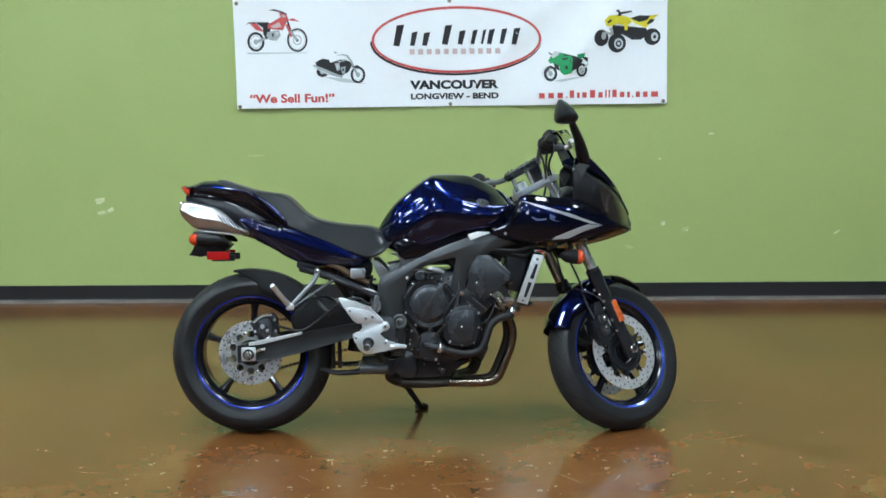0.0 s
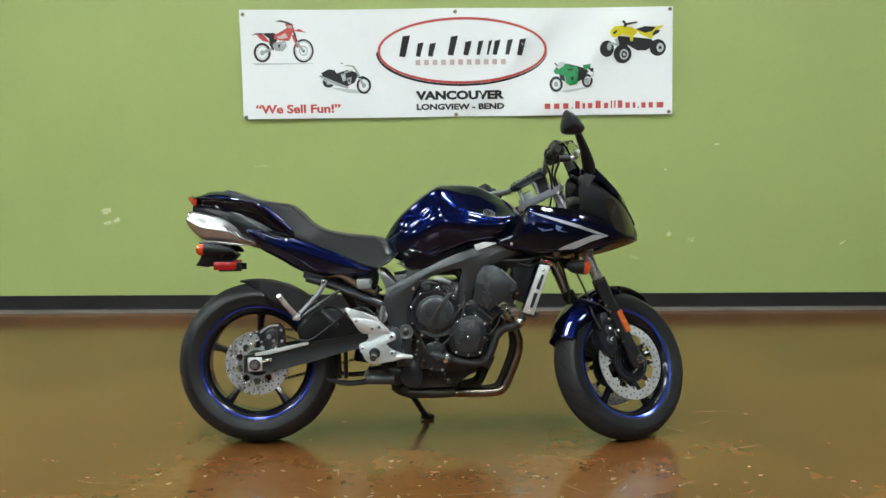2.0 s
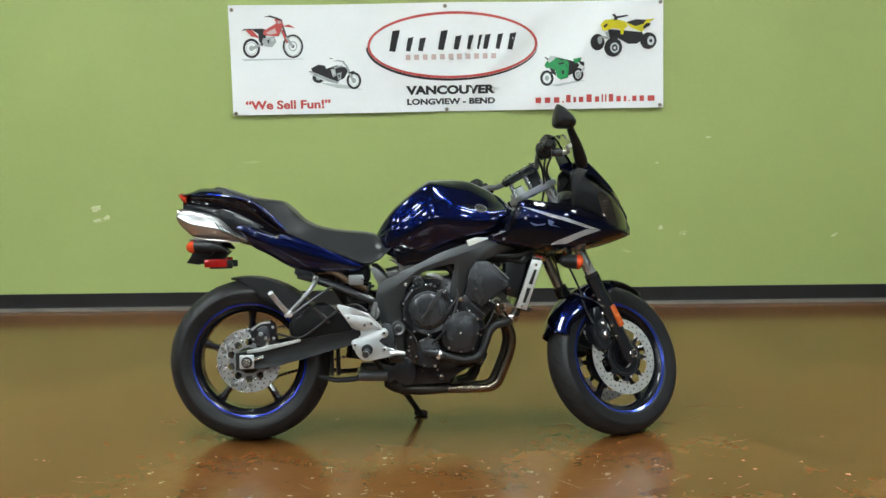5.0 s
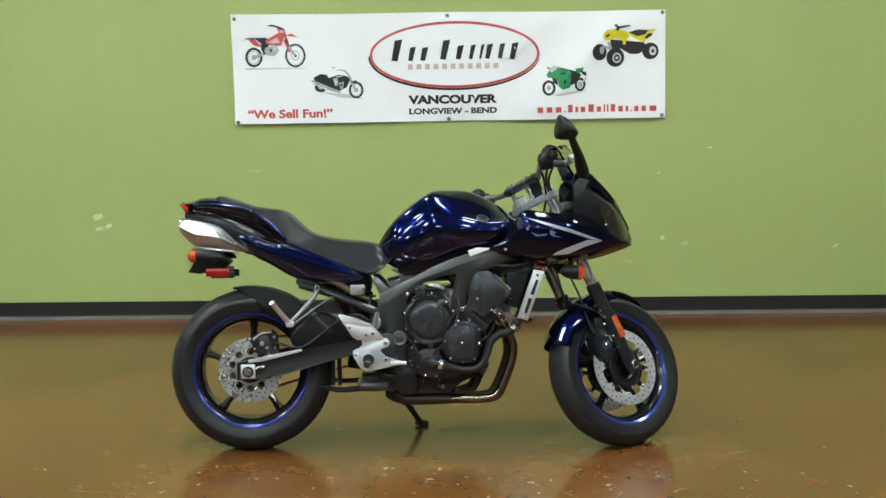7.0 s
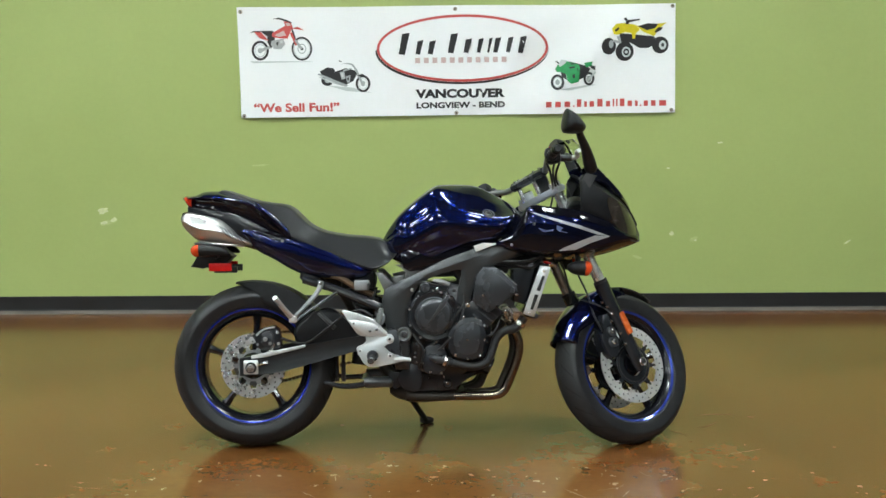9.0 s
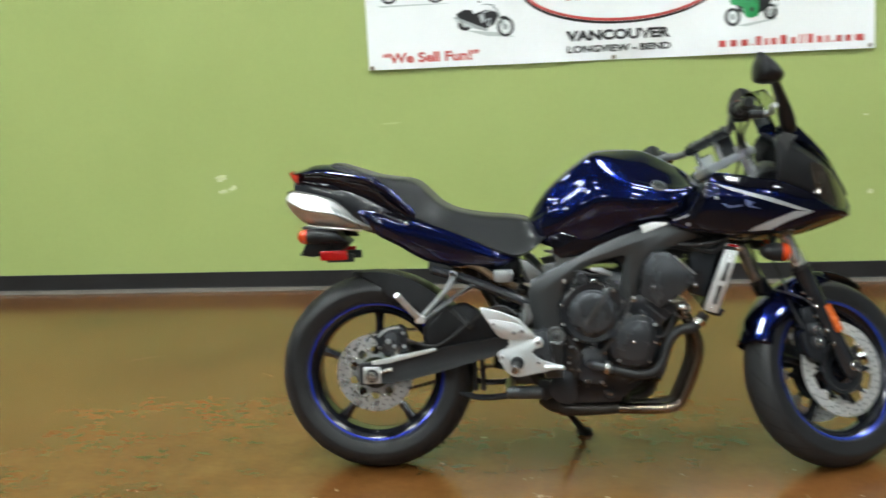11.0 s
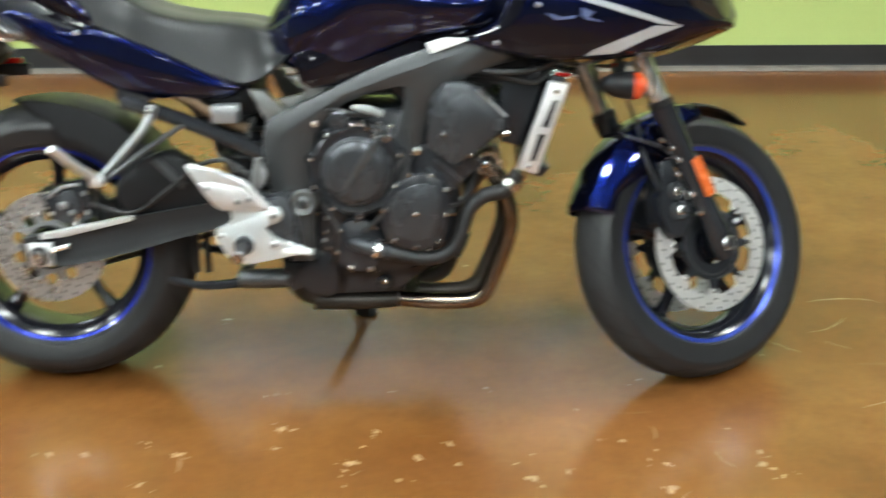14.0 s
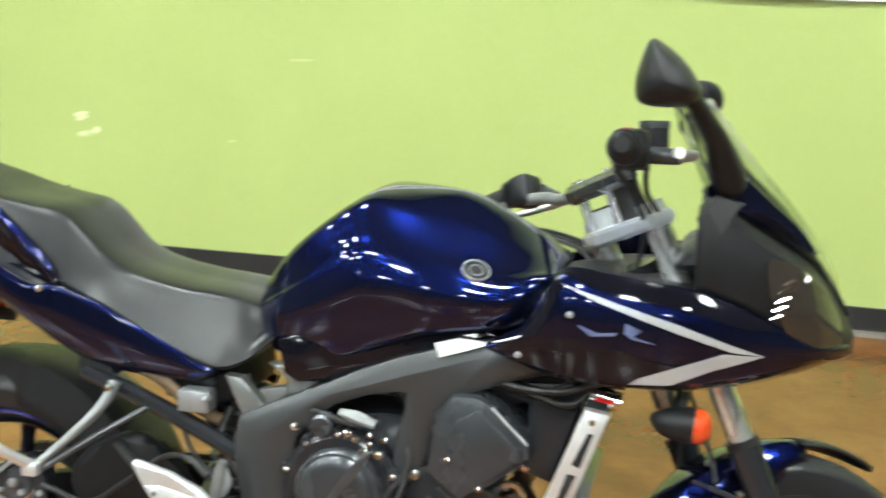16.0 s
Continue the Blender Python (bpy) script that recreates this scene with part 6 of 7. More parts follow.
def muffler_section(x):
    """Half section of the muffler: two flat facets that meet along its middle."""
    lo, hi, w = table(MUF, x)
    h = hi - lo
    pts = [(0.0, hi), (0.5 * w, hi), (0.78 * w, hi - 0.06 * h), (0.89 * w, hi - 0.26 * h), (0.98 * w, hi - 0.46 * h), (w, hi - 0.54 * h), (0.985 * w, hi - 0.62 * h), (0.93 * w, lo + 0.16 * h), (0.84 * w, lo + 0.03 * h), (0.6 * w, lo), (0.0, lo)]
    return [tuple(p) for p in curve(pts, 3)]


def muffler_y(x, z):
    half = muffler_section(x)
    return max(np.interp(z, [p[1] for p in half[::-1]], [p[0] for p in half[::-1]]), 0.0)


muf = part("muffler", shell(-0.256, 0.012, 42, muffler_section), M_brush, bike, "brushed steel underseat muffler", angle=0.8)
part("muffler_seam", tube([(-0.19, -0.10, 0.788), (-0.13, -0.108, 0.780), (-0.06, -0.108, 0.773), (-0.02, -0.105, 0.768)], 0.004, 8), M_brush, muf)
for s in (-1, 1):
    for k in range(5):
        x, z = -0.108 + 0.0145 * k, 0.846 - 0.0065 * k
        path = [(x + 0.036 * q, s * (muffler_y(x + 0.036 * q, z - 0.045 * q) + 0.001), z - 0.045 * q) for q in (0, 0.33, 0.66, 1)]
        part("vent_slot", tube(path, [0.001, 0.0022, 0.0022, 0.001], 6), M_dark, muf)
    part("muffler_tip", turned([(0.02, 0), (0.026, 0), (0.026, 0.05), (0.02, 0.05)], (0, 0, 0), 20), M_chrome, muf, "chrome muffler outlet").matrix_local = pose(-0.229, s * 0.06, 0.874, 0, 0, 90) @ pose(0, -0.025, 0)
part("muffler_bracket", plate([(-0.21, 0.784), (-0.08, 0.776), (-0.08, 0.769), (-0.2, 0.774)], -0.11, 0.11, 0.003), M_shield, muf)
# number-plate hanger with signals
hang = part("plate_hanger", plate([(-0.185, 0.775), (-0.12, 0.775), (-0.10, 0.745), (-0.07, 0.728), (-0.1, 0.70), (-0.16, 0.692), (-0.185, 0.684), (-0.232, 0.692), (-0.215, 0.715)], -0.06, 0.06, 0.006), M_plastic, bike, "black number plate hanger")
for s in (-1, 1):
    sg = part("rear_indicator", tube([(-0.07, s * 0.13, 0.738), (-0.10, s * 0.14, 0.750), (-0.15, s * 0.14, 0.755), (-0.19, s * 0.14, 0.756)], [0.004, 0.015, 0.021, 0.023], 14), M_plastic, bike, "black indicator with an amber lens")
    part("indicator_lens", tube([(-0.185, s * 0.14, 0.756), (-0.203, s * 0.14, 0.755), (-0.214, s * 0.14, 0.754)], [0.0232, 0.0215, 0.01], 14), M_orange, sg)
    part("indicator_stalk", tube([(-0.13, s * 0.13, 0.735), (-0.13, s * 0.05, 0.735)], 0.012, 8, smooth=False), M_plastic, sg)
    part("side_reflector", block(-0.158, -0.072, s * 0.085 - 0.006, s * 0.085 + 0.006, 0.675, 0.706, 0.003), M_redlens, hang, "red side reflector")
    part("reflector_mount", block(-0.14, -0.052, s * 0.075 - 0.008, s * 0.075 + 0.004, 0.668, 0.694, 0.003), M_plastic, hang)

# ---- fairing ----
FAIR = [(0.92, 0.757, 0.766, 0.195), (0.95, 0.750, 0.784, 0.207), (0.98, 0.745, 0.803, 0.222), (1.005, 0.740, 0.845, 0.235), (1.03, 0.737, 0.893, 0.245), (1.06, 0.734, 0.905, 0.252), (1.11, 0.732, 0.899, 0.255), (1.185, 0.732, 0.889, 0.25), (1.24, 0.736, 0.880, 0.24), (1.32, 0.748, 0.848, 0.213), (1.39, 0.762, 0.812, 0.165), (1.44, 0.767, 0.79, 0.108), (1.475, 0.762, 0.778, 0.05), (1.488, 0.757, 0.772, 0.0)]
LIP = [(0.95, 0.735, 0.15), (1.03, 0.712, 0.14), (1.11, 0.703, 0.13), (1.185, 0.698, 0.12), (1.24, 0.700, 0.115), (1.32, 0.711, 0.10), (1.39, 0.728, 0.08), (1.44, 0.742, 0.05), (1.475, 0.752, 0.02), (1.486, 0.755, 0.0)]


def fairing_y(x, z):
    lo, hi, w = table(FAIR, x)
    v = (z - lo) / max(hi - lo, 0.001)
    return w * (1 - (0.10 if v > 0.575 else 0.03) * (2 * v - 1.15) ** 2)


bm = bmesh.new()
cols = []
XS = [0.92 + (1.488 - 0.92) * (1 - (1 - k / 44) ** 1.5) for k in range(45)]
for s, xs in ((-1, XS), (1, XS[::-1][1:])):
    for x in xs:
        lo, hi, w = table(FAIR, x)
        cols.append([bm.verts.new((x, s * max(0, fairing_y(x, lo + (hi - lo) * j / 14)), lo + (hi - lo) * j / 14)) for j in range(15)])
for a, b in zip(cols, cols[1:]):
    for j in range(14):
        bm.faces.new((a[j], a[j + 1], b[j + 1], b[j]))
fairing = part("fairing", bm, M_blue, bike, "dark metallic blue half fairing with a silver arrow stripe")
fairing.modifiers.new("thickness", "SOLIDIFY").thickness = 0.004
for s in (-1, 1):
    bm = bmesh.new()
    rows = []
    for k in range(37):
        x = 0.95 + (1.486 - 0.95) * k / 36
        lo, hi, w = table(FAIR, x)
        zi, yi = table(LIP, x)
        yo = max(fairing_y(x, lo) - 0.001, yi)
        rows.append([bm.verts.new((x, s * (yo + (yi - yo) * q), lo + (zi - lo) * q ** 0.75)) for q in (0, 0.1, 0.3, 0.6, 1)])
    for a, b in zip(rows, rows[1:]):
        for j in range(4):
            bm.faces.new((a[j], a[j + 1], b[j + 1], b[j]))
    lip = part("fairing_lip", bm, M_gloss, fairing, "black underside lip of the fairing")
    lip.modifiers.new("thickness", "SOLIDIFY").thickness = 0.003


part("fairing_lining", loft([(0.985, 0.755, 0.80, 0.14), (1.02, 0.748, 0.835, 0.19), (1.07, 0.745, 0.86, 0.225), (1.15, 0.745, 0.868, 0.232), (1.25, 0.75, 0.862, 0.218), (1.33, 0.765, 0.835, 0.18)], 16, 28, 6, 6), M_cable, fairing, "black plastic lining inside the fairing")


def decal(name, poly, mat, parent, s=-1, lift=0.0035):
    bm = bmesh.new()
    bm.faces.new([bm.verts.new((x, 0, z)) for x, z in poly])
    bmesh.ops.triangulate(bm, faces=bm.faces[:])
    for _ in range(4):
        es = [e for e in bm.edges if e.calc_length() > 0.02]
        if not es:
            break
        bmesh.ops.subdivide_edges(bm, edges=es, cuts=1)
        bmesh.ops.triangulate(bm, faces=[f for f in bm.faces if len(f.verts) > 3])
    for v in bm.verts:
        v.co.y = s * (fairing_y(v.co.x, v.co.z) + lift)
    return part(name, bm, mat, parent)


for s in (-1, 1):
    decal("arrow_stripe", [(1.040, 0.881), (1.10, 0.866), (1.218, 0.831), (1.345, 0.784), (1.298, 0.791), (1.21, 0.8205), (1.10, 0.857)], M_stripe, fairing, s)
    decal("arrow_stripe", [(1.345, 0.784), (1.27, 0.7625), (1.21, 0.7375), (1.148, 0.735), (1.165, 0.7465), (1.22, 0.767), (1.285, 0.789)], M_stripe, fairing, s)
    # gloss black decal puts the lower flank's shade into the colour
    decal("fairing_shade_patch", [(0.94, 0.765), (1.0, 0.795), (1.06, 0.80), (1.13, 0.79), (1.17, 0.775), (1.235, 0.764), (1.19, 0.748), (1.15, 0.739), (1.11, 0.737), (1.05, 0.740), (1.0, 0.748)], M_gloss, fairing, s, 0.0028)
    band = [1.045, 1.08, 1.12, 1.16, 1.20, 1.24, 1.28, 1.32, 1.355]
    decal("fairing_top_band", [(x, table(FAIR, x)[1] - 0.002) for x in band] + [(x, table(FAIR, x)[1] - 0.004 - 0.026 * min(1, (x - 1.03) / 0.07) * min(1, (1.37 - x) / 0.06)) for x in band[::-1]], M_gloss, fairing, s, 0.0022)
    decal("fairing_rear_trim", [(0.945, 0.762), (0.95, 0.776), (0.98, 0.796), (1.002, 0.832), (1.02, 0.868), (1.032, 0.888), (1.044, 0.884), (1.034, 0.852), (1.024, 0.826), (1.005, 0.795), (0.975, 0.770)], M_gloss, fairing, s, 0.0022)
    for x, z in ((1.057, 0.836), (0.977, 0.760)):
        bolt(fairing, x, s * (fairing_y(x, z) + 0.003) if s < 0 else 0.2, z, 0.0065, 0.004, M_dullalu)
# script-like silver shapes on the flank stand in for a name
decal("flank_mark", [(1.07, 0.822), (1.10, 0.812), (1.13, 0.815), (1.125, 0.809), (1.09, 0.806)], M_mark, fairing)
decal("flank_mark", [(1.14, 0.830), (1.165, 0.82), (1.15, 0.812), (1.185, 0.80), (1.15, 0.806), (1.14, 0.814)], M_mark, fairing)
# black upper cowl and headlight under a clear screen
COWL = [(1.235, 0.87, 0.212, 0.985, 0.208, 1.0, 0.17), (1.25, 0.872, 0.21, 0.996, 0.205, 1.018, 0.16), (1.29, 0.86, 0.20, 0.973, 0.195, 0.999, 0.145), (1.345, 0.835, 0.182, 0.938, 0.174, 0.963, 0.12), (1.386, 0.80, 0.158, 0.913, 0.148, 0.933, 0.095), (1.42, 0.775, 0.128, 0.884, 0.115, 0.903, 0.068), (1.45, 0.76, 0.088, 0.845, 0.076, 0.862, 0.042), (1.475, 0.757, 0.042, 0.80, 0.035, 0.815, 0.018), (1.49, 0.755, 0.0, 0.775, 0.0, 0.785, 0.0)]


def cowl_y(x, z):
    zb, wb, zc, wc, zt, wt = table(COWL, x)
    v = max(0.0, min(1.0, (z - zb) / max(0.01, zc - zb)))
    if z > zc:
        return wc + (wt - wc) * min(1.0, (z - zc) / max(0.005, zt - zc))
    return wb + (wc - wb) * v + 0.006 * math.sin(math.pi * v) * min(1, wb / 0.1)


bm = bmesh.new()
cols = []
XS = [1.235 + (1.49 - 1.235) * (1 - (1 - k / 26) ** 1.4) for k in range(27)]
for s, xs in ((-1, XS), (1, XS[::-1][1:])):
    for x in xs:
        zb, wb, zc, wc, zt, wt = table(COWL, x)
        side = [(cowl_y(x, zb + (zc - zb) * j / 8), zb + (zc - zb) * j / 8) for j in range(9)] + [(wc + (wt - wc) * j / 3, zc + (zt - zc) * j / 3) for j in (1, 2, 3)]
        cols.append([bm.verts.new((x, s * max(0, y), z)) for y, z in side])
for a, b in zip(cols, cols[1:]):
    for j in range(11):
        bm.faces.new((a[j], a[j + 1], b[j + 1], b[j]))
cowl = part("upper_cowl", bm, M_plastic, fairing, "black upper cowl round the headlight", angle=0.35)
cowl.modifiers.new("thickness", "SOLIDIFY").thickness = 0.004
for s in (-1, 1):
    part("cowl_ear", plate([(1.232, 0.984), (1.258, 1.022), (1.30, 1.01), (1.27, 0.97), (1.254, 0.934), (1.248, 0.95)], s * 0.205, s * 0.19, 0.004), M_cable, fairing)
part("dash_hood", loft([(1.20, 0.885, 0.90, 0.10), (1.215, 0.88, 0.925, 0.14), (1.245, 0.878, 0.935, 0.15), (1.28, 0.88, 0.92, 0.14)], 8, 20, 2.4, 2.4), M_plastic, fairing, "dark rounded dash hood")
for s in (-1, 1):
    lens = bmesh.new()
    lens.faces.new([lens.verts.new((x, 0, z)) for x, z in curve([(1.340, 0.926), (1.378, 0.918), (1.419, 0.888), (1.449, 0.849), (1.466, 0.81), (1.466, 0.782), (1.445, 0.773), (1.398, 0.788), (1.366, 0.831), (1.345, 0.880)], 4, True)])
    bmesh.ops.triangulate(lens, faces=lens.faces[:])
    for _ in range(4):
        bmesh.ops.subdivide_edges(lens, edges=[e for e in lens.edges if e.calc_length() > 0.012], cuts=1)
        bmesh.ops.triangulate(lens, faces=[f for f in lens.faces if len(f.verts) > 3])
    for v in lens.verts:
        v.co.y = s * (cowl_y(v.co.x, v.co.z) + 0.003)
    hl = part("headlight", lens, M_headlight, fairing, "smoked glossy headlight")
    # chrome bars laid over the lens for the reflector's lines and their glints
    for k in range(5):
        x, z = 1.374 - 0.004 * k, 0.892 - 0.013 * k
        part("reflector_glint", tube([(x - 0.009, s * (cowl_y(x - 0.009, z) + 0.006), z - 0.003), (x + 0.009, s * (cowl_y(x + 0.009, z) + 0.006), z + 0.004)], 0.0015, 6, smooth=False), M_chrome, hl)
bm = bmesh.new()
cols = []
PROFILE = [(0.0, 1.472, 0.832), (0.25, 1.438, 0.915), (0.5, 1.380, 0.992), (0.75, 1.317, 1.06), (1.0, 1.240, 1.155)]
for i in range(17):
    v = i / 16
    cx, cz = table(PROFILE, v)
    hw = 0.03 + 0.145 * math.sin(min(1, v * 1.7) * math.pi / 2) - 0.07 * max(0, v - 0.55) ** 1.5 / 0.3
    wrap = 0.02 + 0.085 * math.sin(min(1, v * 1.5) * math.pi / 2) - 0.05 * max(0, v - 0.6) / 0.4
    cols.append([bm.verts.new((cx - wrap * (j / 8 - 1) ** 2, hw * math.sin((j / 8 - 1) * 1.3) / math.sin(1.3), cz - 0.01 * (j / 8 - 1) ** 2)) for j in range(17)])
for a, b in zip(cols, cols[1:]):
    for j in range(16):
        bm.faces.new((a[j], a[j + 1], b[j + 1], b[j]))
scr = part("windscreen", bm, M_screen, fairing, "clear curved windscreen")
scr.modifiers.new("thickness", "SOLIDIFY").thickness = 0.003
part("screen_edge", tube([(1.25, -0.162, 1.022), (1.29, -0.147, 1.003), (1.345, -0.122, 0.967), (1.386, -0.097, 0.937), (1.42, -0.07, 0.907), (1.45, -0.044, 0.866), (1.474, -0.015, 0.825), (1.474, 0.015, 0.825), (1.45, 0.044, 0.866), (1.42, 0.07, 0.907), (1.386, 0.097, 0.937), (1.345, 0.122, 0.967), (1.29, 0.147, 1.003), (1.25, 0.162, 1.022)], 0.004, 8), M_dark, fairing)
for s in (-1, 1):
    part("screen_mount", plate([(1.242, 1.022), (1.262, 1.048), (1.295, 1.047), (1.33, 1.018), (1.38, 0.972), (1.42, 0.922), (1.343, 0.962), (1.284, 1.000)], s * 0.012, s * -0.012, 0.006, 3, shape=lambda x, z, s=s: s * (0.18 - 0.66 * (x - 1.25))), M_blue, fairing, "blue mirror mount panel")

# mirrors on stalks from the fairing
MIRROR = [(1.160, 1.241), (1.146, 1.20), (1.146, 1.168), (1.160, 1.157), (1.19, 1.155), (1.216, 1.159), (1.230, 1.174), (1.225, 1.192), (1.202, 1.220), (1.176, 1.239)]
mr = part("mirror", pillow(MIRROR, -0.40, 0.075, 0.065, 5, 7, 2.2), M_plastic, bike, "black right-hand mirror on a stalk")
part("mirror_stalk", tube([(1.205, -0.37, 1.185), (1.224, -0.31, 1.153), (1.25, -0.25, 1.11), (1.266, -0.215, 1.07), (1.277, -0.192, 1.040), (1.283, -0.18, 1.026)], [0.012, 0.014, 0.018, 0.023, 0.024, 0.016], 14), M_plastic, mr)
LX, LY, LZ = 1.206, 0.38, 1.128
FACE = Matrix.Translation((LX, LY, LZ)) @ Matrix.Rotation(radians(-50), 4, "Z") @ Matrix.Rotation(radians(28), 4, "Y")
OVAL = [(0.031 * math.cos(a), 0.058 * math.sin(a) * (1 - 0.12 * math.sin(a))) for a in [2 * math.pi * k / 12 for k in range(12)]]
bm = pillow(OVAL, 0.0, 0.008, 0.06, 4, 6, 2.6)
bm.transform(FACE)
ml = part("mirror", bm, M_plastic, bike, "black left-hand mirror on a stalk")
part("mirror_stalk", tube([(LX + 0.02, LY + 0.01, LZ - 0.02), (1.26, 0.27, 1.09), (1.29, 0.18, 1.02)], [0.014, 0.02, 0.026], 12), M_plastic, ml)
bm = bmesh.new()
bm.faces.new([bm.verts.new((x * 0.9, -0.0095, z * 0.9)) for x, z in OVAL])
bm.transform(FACE)
part("mirror_glass", bm, M_mirrorglass, ml, "mirror glass", smooth=False)

# ---- steered front end ----
U = AXD


def on_fork(d, y, off=0.0):
    """A point d metres up the fork leg from the axle."""
    return (1.44 + U.x * d + math.cos(RAKE) * off, y, 0.298 + U.z * d + math.sin(RAKE) * off)


for s in (-1, 1):
    y = s * 0.105
    low = part("fork_lower", fork_set(tube([on_fork(-0.03, y), on_fork(0.0, y), on_fork(0.08, y), on_fork(0.27, y), on_fork(0.335, y), on_fork(0.34, y)], [0.024, 0.029, 0.0255, 0.026, 0.0285, 0.025], 16, smooth=False)), M_engine, bike, "black fork lower leg")
    part("fork_tube", fork_set(tube([on_fork(0.32, y), on_fork(0.75, y)], 0.0215, 20, smooth=False)), M_bar, bike, "chrome fork tube")
    part("fork_cap", fork_set(tube([on_fork(0.747, y), on_fork(0.764, y)], 0.022, 12, smooth=False)), M_alu, bike)
    part("dust_seal", fork_set(tube([on_fork(0.335, y), on_fork(0.35, y)], 0.0275, 16, smooth=False)), M_dark, low)
    axn = part("axle_end", steered(turned([(0.008, y + s * 0.032), (0.0135, y + s * 0.032), (0.016, y + s * 0.029), (0.016, y + s * 0.01), (0.008, y + s * 0.01)], FC, 20)), M_bolt, low)
    part("axle_hole", steered(turned([(0.0, y + s * 0.0335), (0.0115, y + s * 0.0335), (0.0115, y + s * 0.02), (0.0, y + s * 0.02)], FC, 16, closed=False)), M_dark, low)
    rf = bmesh.new()
    a, b = on_fork(0.115, y + s * 0.028, -0.012), on_fork(0.115, y + s * 0.028, 0.014)
    c, d = on_fork(0.205, y + s * 0.028, 0.014), on_fork(0.205, y + s * 0.028, -0.012)
    quads = [[(p[0], p[1] + s * o, p[2]) for p in (a, b, c, d)] for o in (0.0, 0.01)]
    vs = [[rf.verts.new(p) for p in q] for q in quads]
    rf.faces.new(vs[0]), rf.faces.new(vs[1])
    for k in range(4):
        rf.faces.new((vs[0][k], vs[0][(k + 1) % 4], vs[1][(k + 1) % 4], vs[1][k]))
    bmesh.ops.bevel(rf, geom=rf.edges[:], offset=0.002, segments=2, affect="EDGES")
    part("fork_reflector", steered(rf), M_reflector, low, "amber reflector")
    # caliper behind the leg
    cp = [on_fork(d, 0, o) for d, o in ((0.222, -0.028), (0.226, -0.056), (0.200, -0.074), (0.172, -0.080), (0.164, -0.098), (0.132, -0.110), (0.088, -0.112), (0.066, -0.102), (0.058, -0.072), (0.084, -0.060), (0.092, -0.034), (0.150, -0.040))]
    clp = part("front_caliper", steered(plate([(p[0], p[2]) for p in cp], s * 0.105, s * 0.045, 0.004)), M_engine, low, "black front brake caliper")
    for d_, o_, r_ in ((0.155, -0.055, 0.015), (0.115, -0.068, 0.016)):
        p = on_fork(d_, 0, o_)
        if s < 0:
            part("piston_boss", steered(turned([(0.0, -0.113), (0.019, -0.113), (0.022, -0.109), (0.0225, -0.10), (0.0, -0.10)], (p[0], 0, p[2]), 20, closed=False)), M_engine2, clp)
            bolt(clp, p[0], -0.112, p[2], r_ * 0.8, 0.006, M_bolt, S)
            bolt(clp, p[0], -0.117, p[2], r_ * 0.4, 0.003, M_dark, S)
    for d_, o_ in ((0.215, -0.03), (0.09, -0.035), (0.245, -0.036), (0.19, -0.048), (0.135, -0.034), (0.27, -0.05)):
        p = on_fork(d_, 0, o_)
        if s < 0:
            bolt(clp, p[0], -0.122, p[2], 0.008, 0.01, M_bolt, S)
    part("brake_line", steered(tube([on_fork(0.17, s * 0.09, -0.08), on_fork(0.24, s * 0.08, -0.075), on_fork(0.32, s * 0.055, -0.04), on_fork(0.46, s * 0.03, -0.02), on_fork(0.62, s * 0.03, -0.02)], 0.004, 8)), M_cable, bike)
# front fender
bm = bmesh.new()
rows = []
for i in range(25):
    f = i / 24
    a = radians(87 + 77 * f)
    w = 0.062 + 0.016 * math.sin(math.pi * min(1, f * 1.15)) - 0.012 * (1 - f) ** 3
    drop = 0.03 + 0.045 * math.sin(math.pi * min(1, max(0, (f - 0.05) / 0.8))) + 0.02 * f
    ring = []
    for j in range(13):
        u = j / 6 - 1
        r = 0.318 - drop * max(0, abs(u) - 0.45) ** 1.3 / 0.55 ** 1.3 - 0.012 * u * u
        ring.append(bm.verts.new((FC[0] + r * math.cos(a), w * math.sin(u * 1.45) / math.sin(1.45), FC[2] + r * math.sin(a))))
    rows.append(ring)
for a, b in zip(rows, rows[1:]):
    for j in range(12):
        bm.faces.new((a[j], a[j + 1], b[j + 1], b[j]))
fen = part("front_fender", steered(bm), M_blue, bike, "dark metallic blue front fender")
fen.modifiers.new("thickness", "SOLIDIFY").thickness = 0.003
for s in (-1, 1):
    part("fender_wing", steered(plate([on_fork(0.285, 0, -0.07)[::2], on_fork(0.305, 0, 0.01)[::2], on_fork(0.27, 0, 0.05)[::2], on_fork(0.22, 0, 0.03)[::2], on_fork(0.225, 0, -0.04)[::2]], s * 0.087, s * 0.07, 0.006, 2)), M_blue, fen)
bm = bmesh.new()
rows = []
for i in range(9):
    f = i / 8
    a = radians(89 - 32 * f)
    w = 0.052 * (1 - f) ** 0.7 + 0.004
    rows.append([bm.verts.new((FC[0] + (0.321 + 0.010 * f - 0.012 * u * u) * math.cos(a), w * u, FC[2] + (0.321 + 0.010 * f - 0.012 * u * u) * math.sin(a))) for u in (-1, -0.6, -0.2, 0.2, 0.6, 1)])
for a, b in zip(rows, rows[1:]):
    for j in range(5):
        bm.faces.new((a[j], a[j + 1], b[j + 1], b[j]))
tip = part("fender_tip", steered(bm), M_plastic, fen, "black fender tip")
tip.modifiers.new("thickness", "SOLIDIFY").thickness = 0.004
part("fender_stay", steered(tube([on_fork(0.31, -0.085, -0.10), on_fork(0.26, -0.105, -0.05), on_fork(0.22, -0.12, -0.03)], 0.004, 8)), M_engine2, fen)
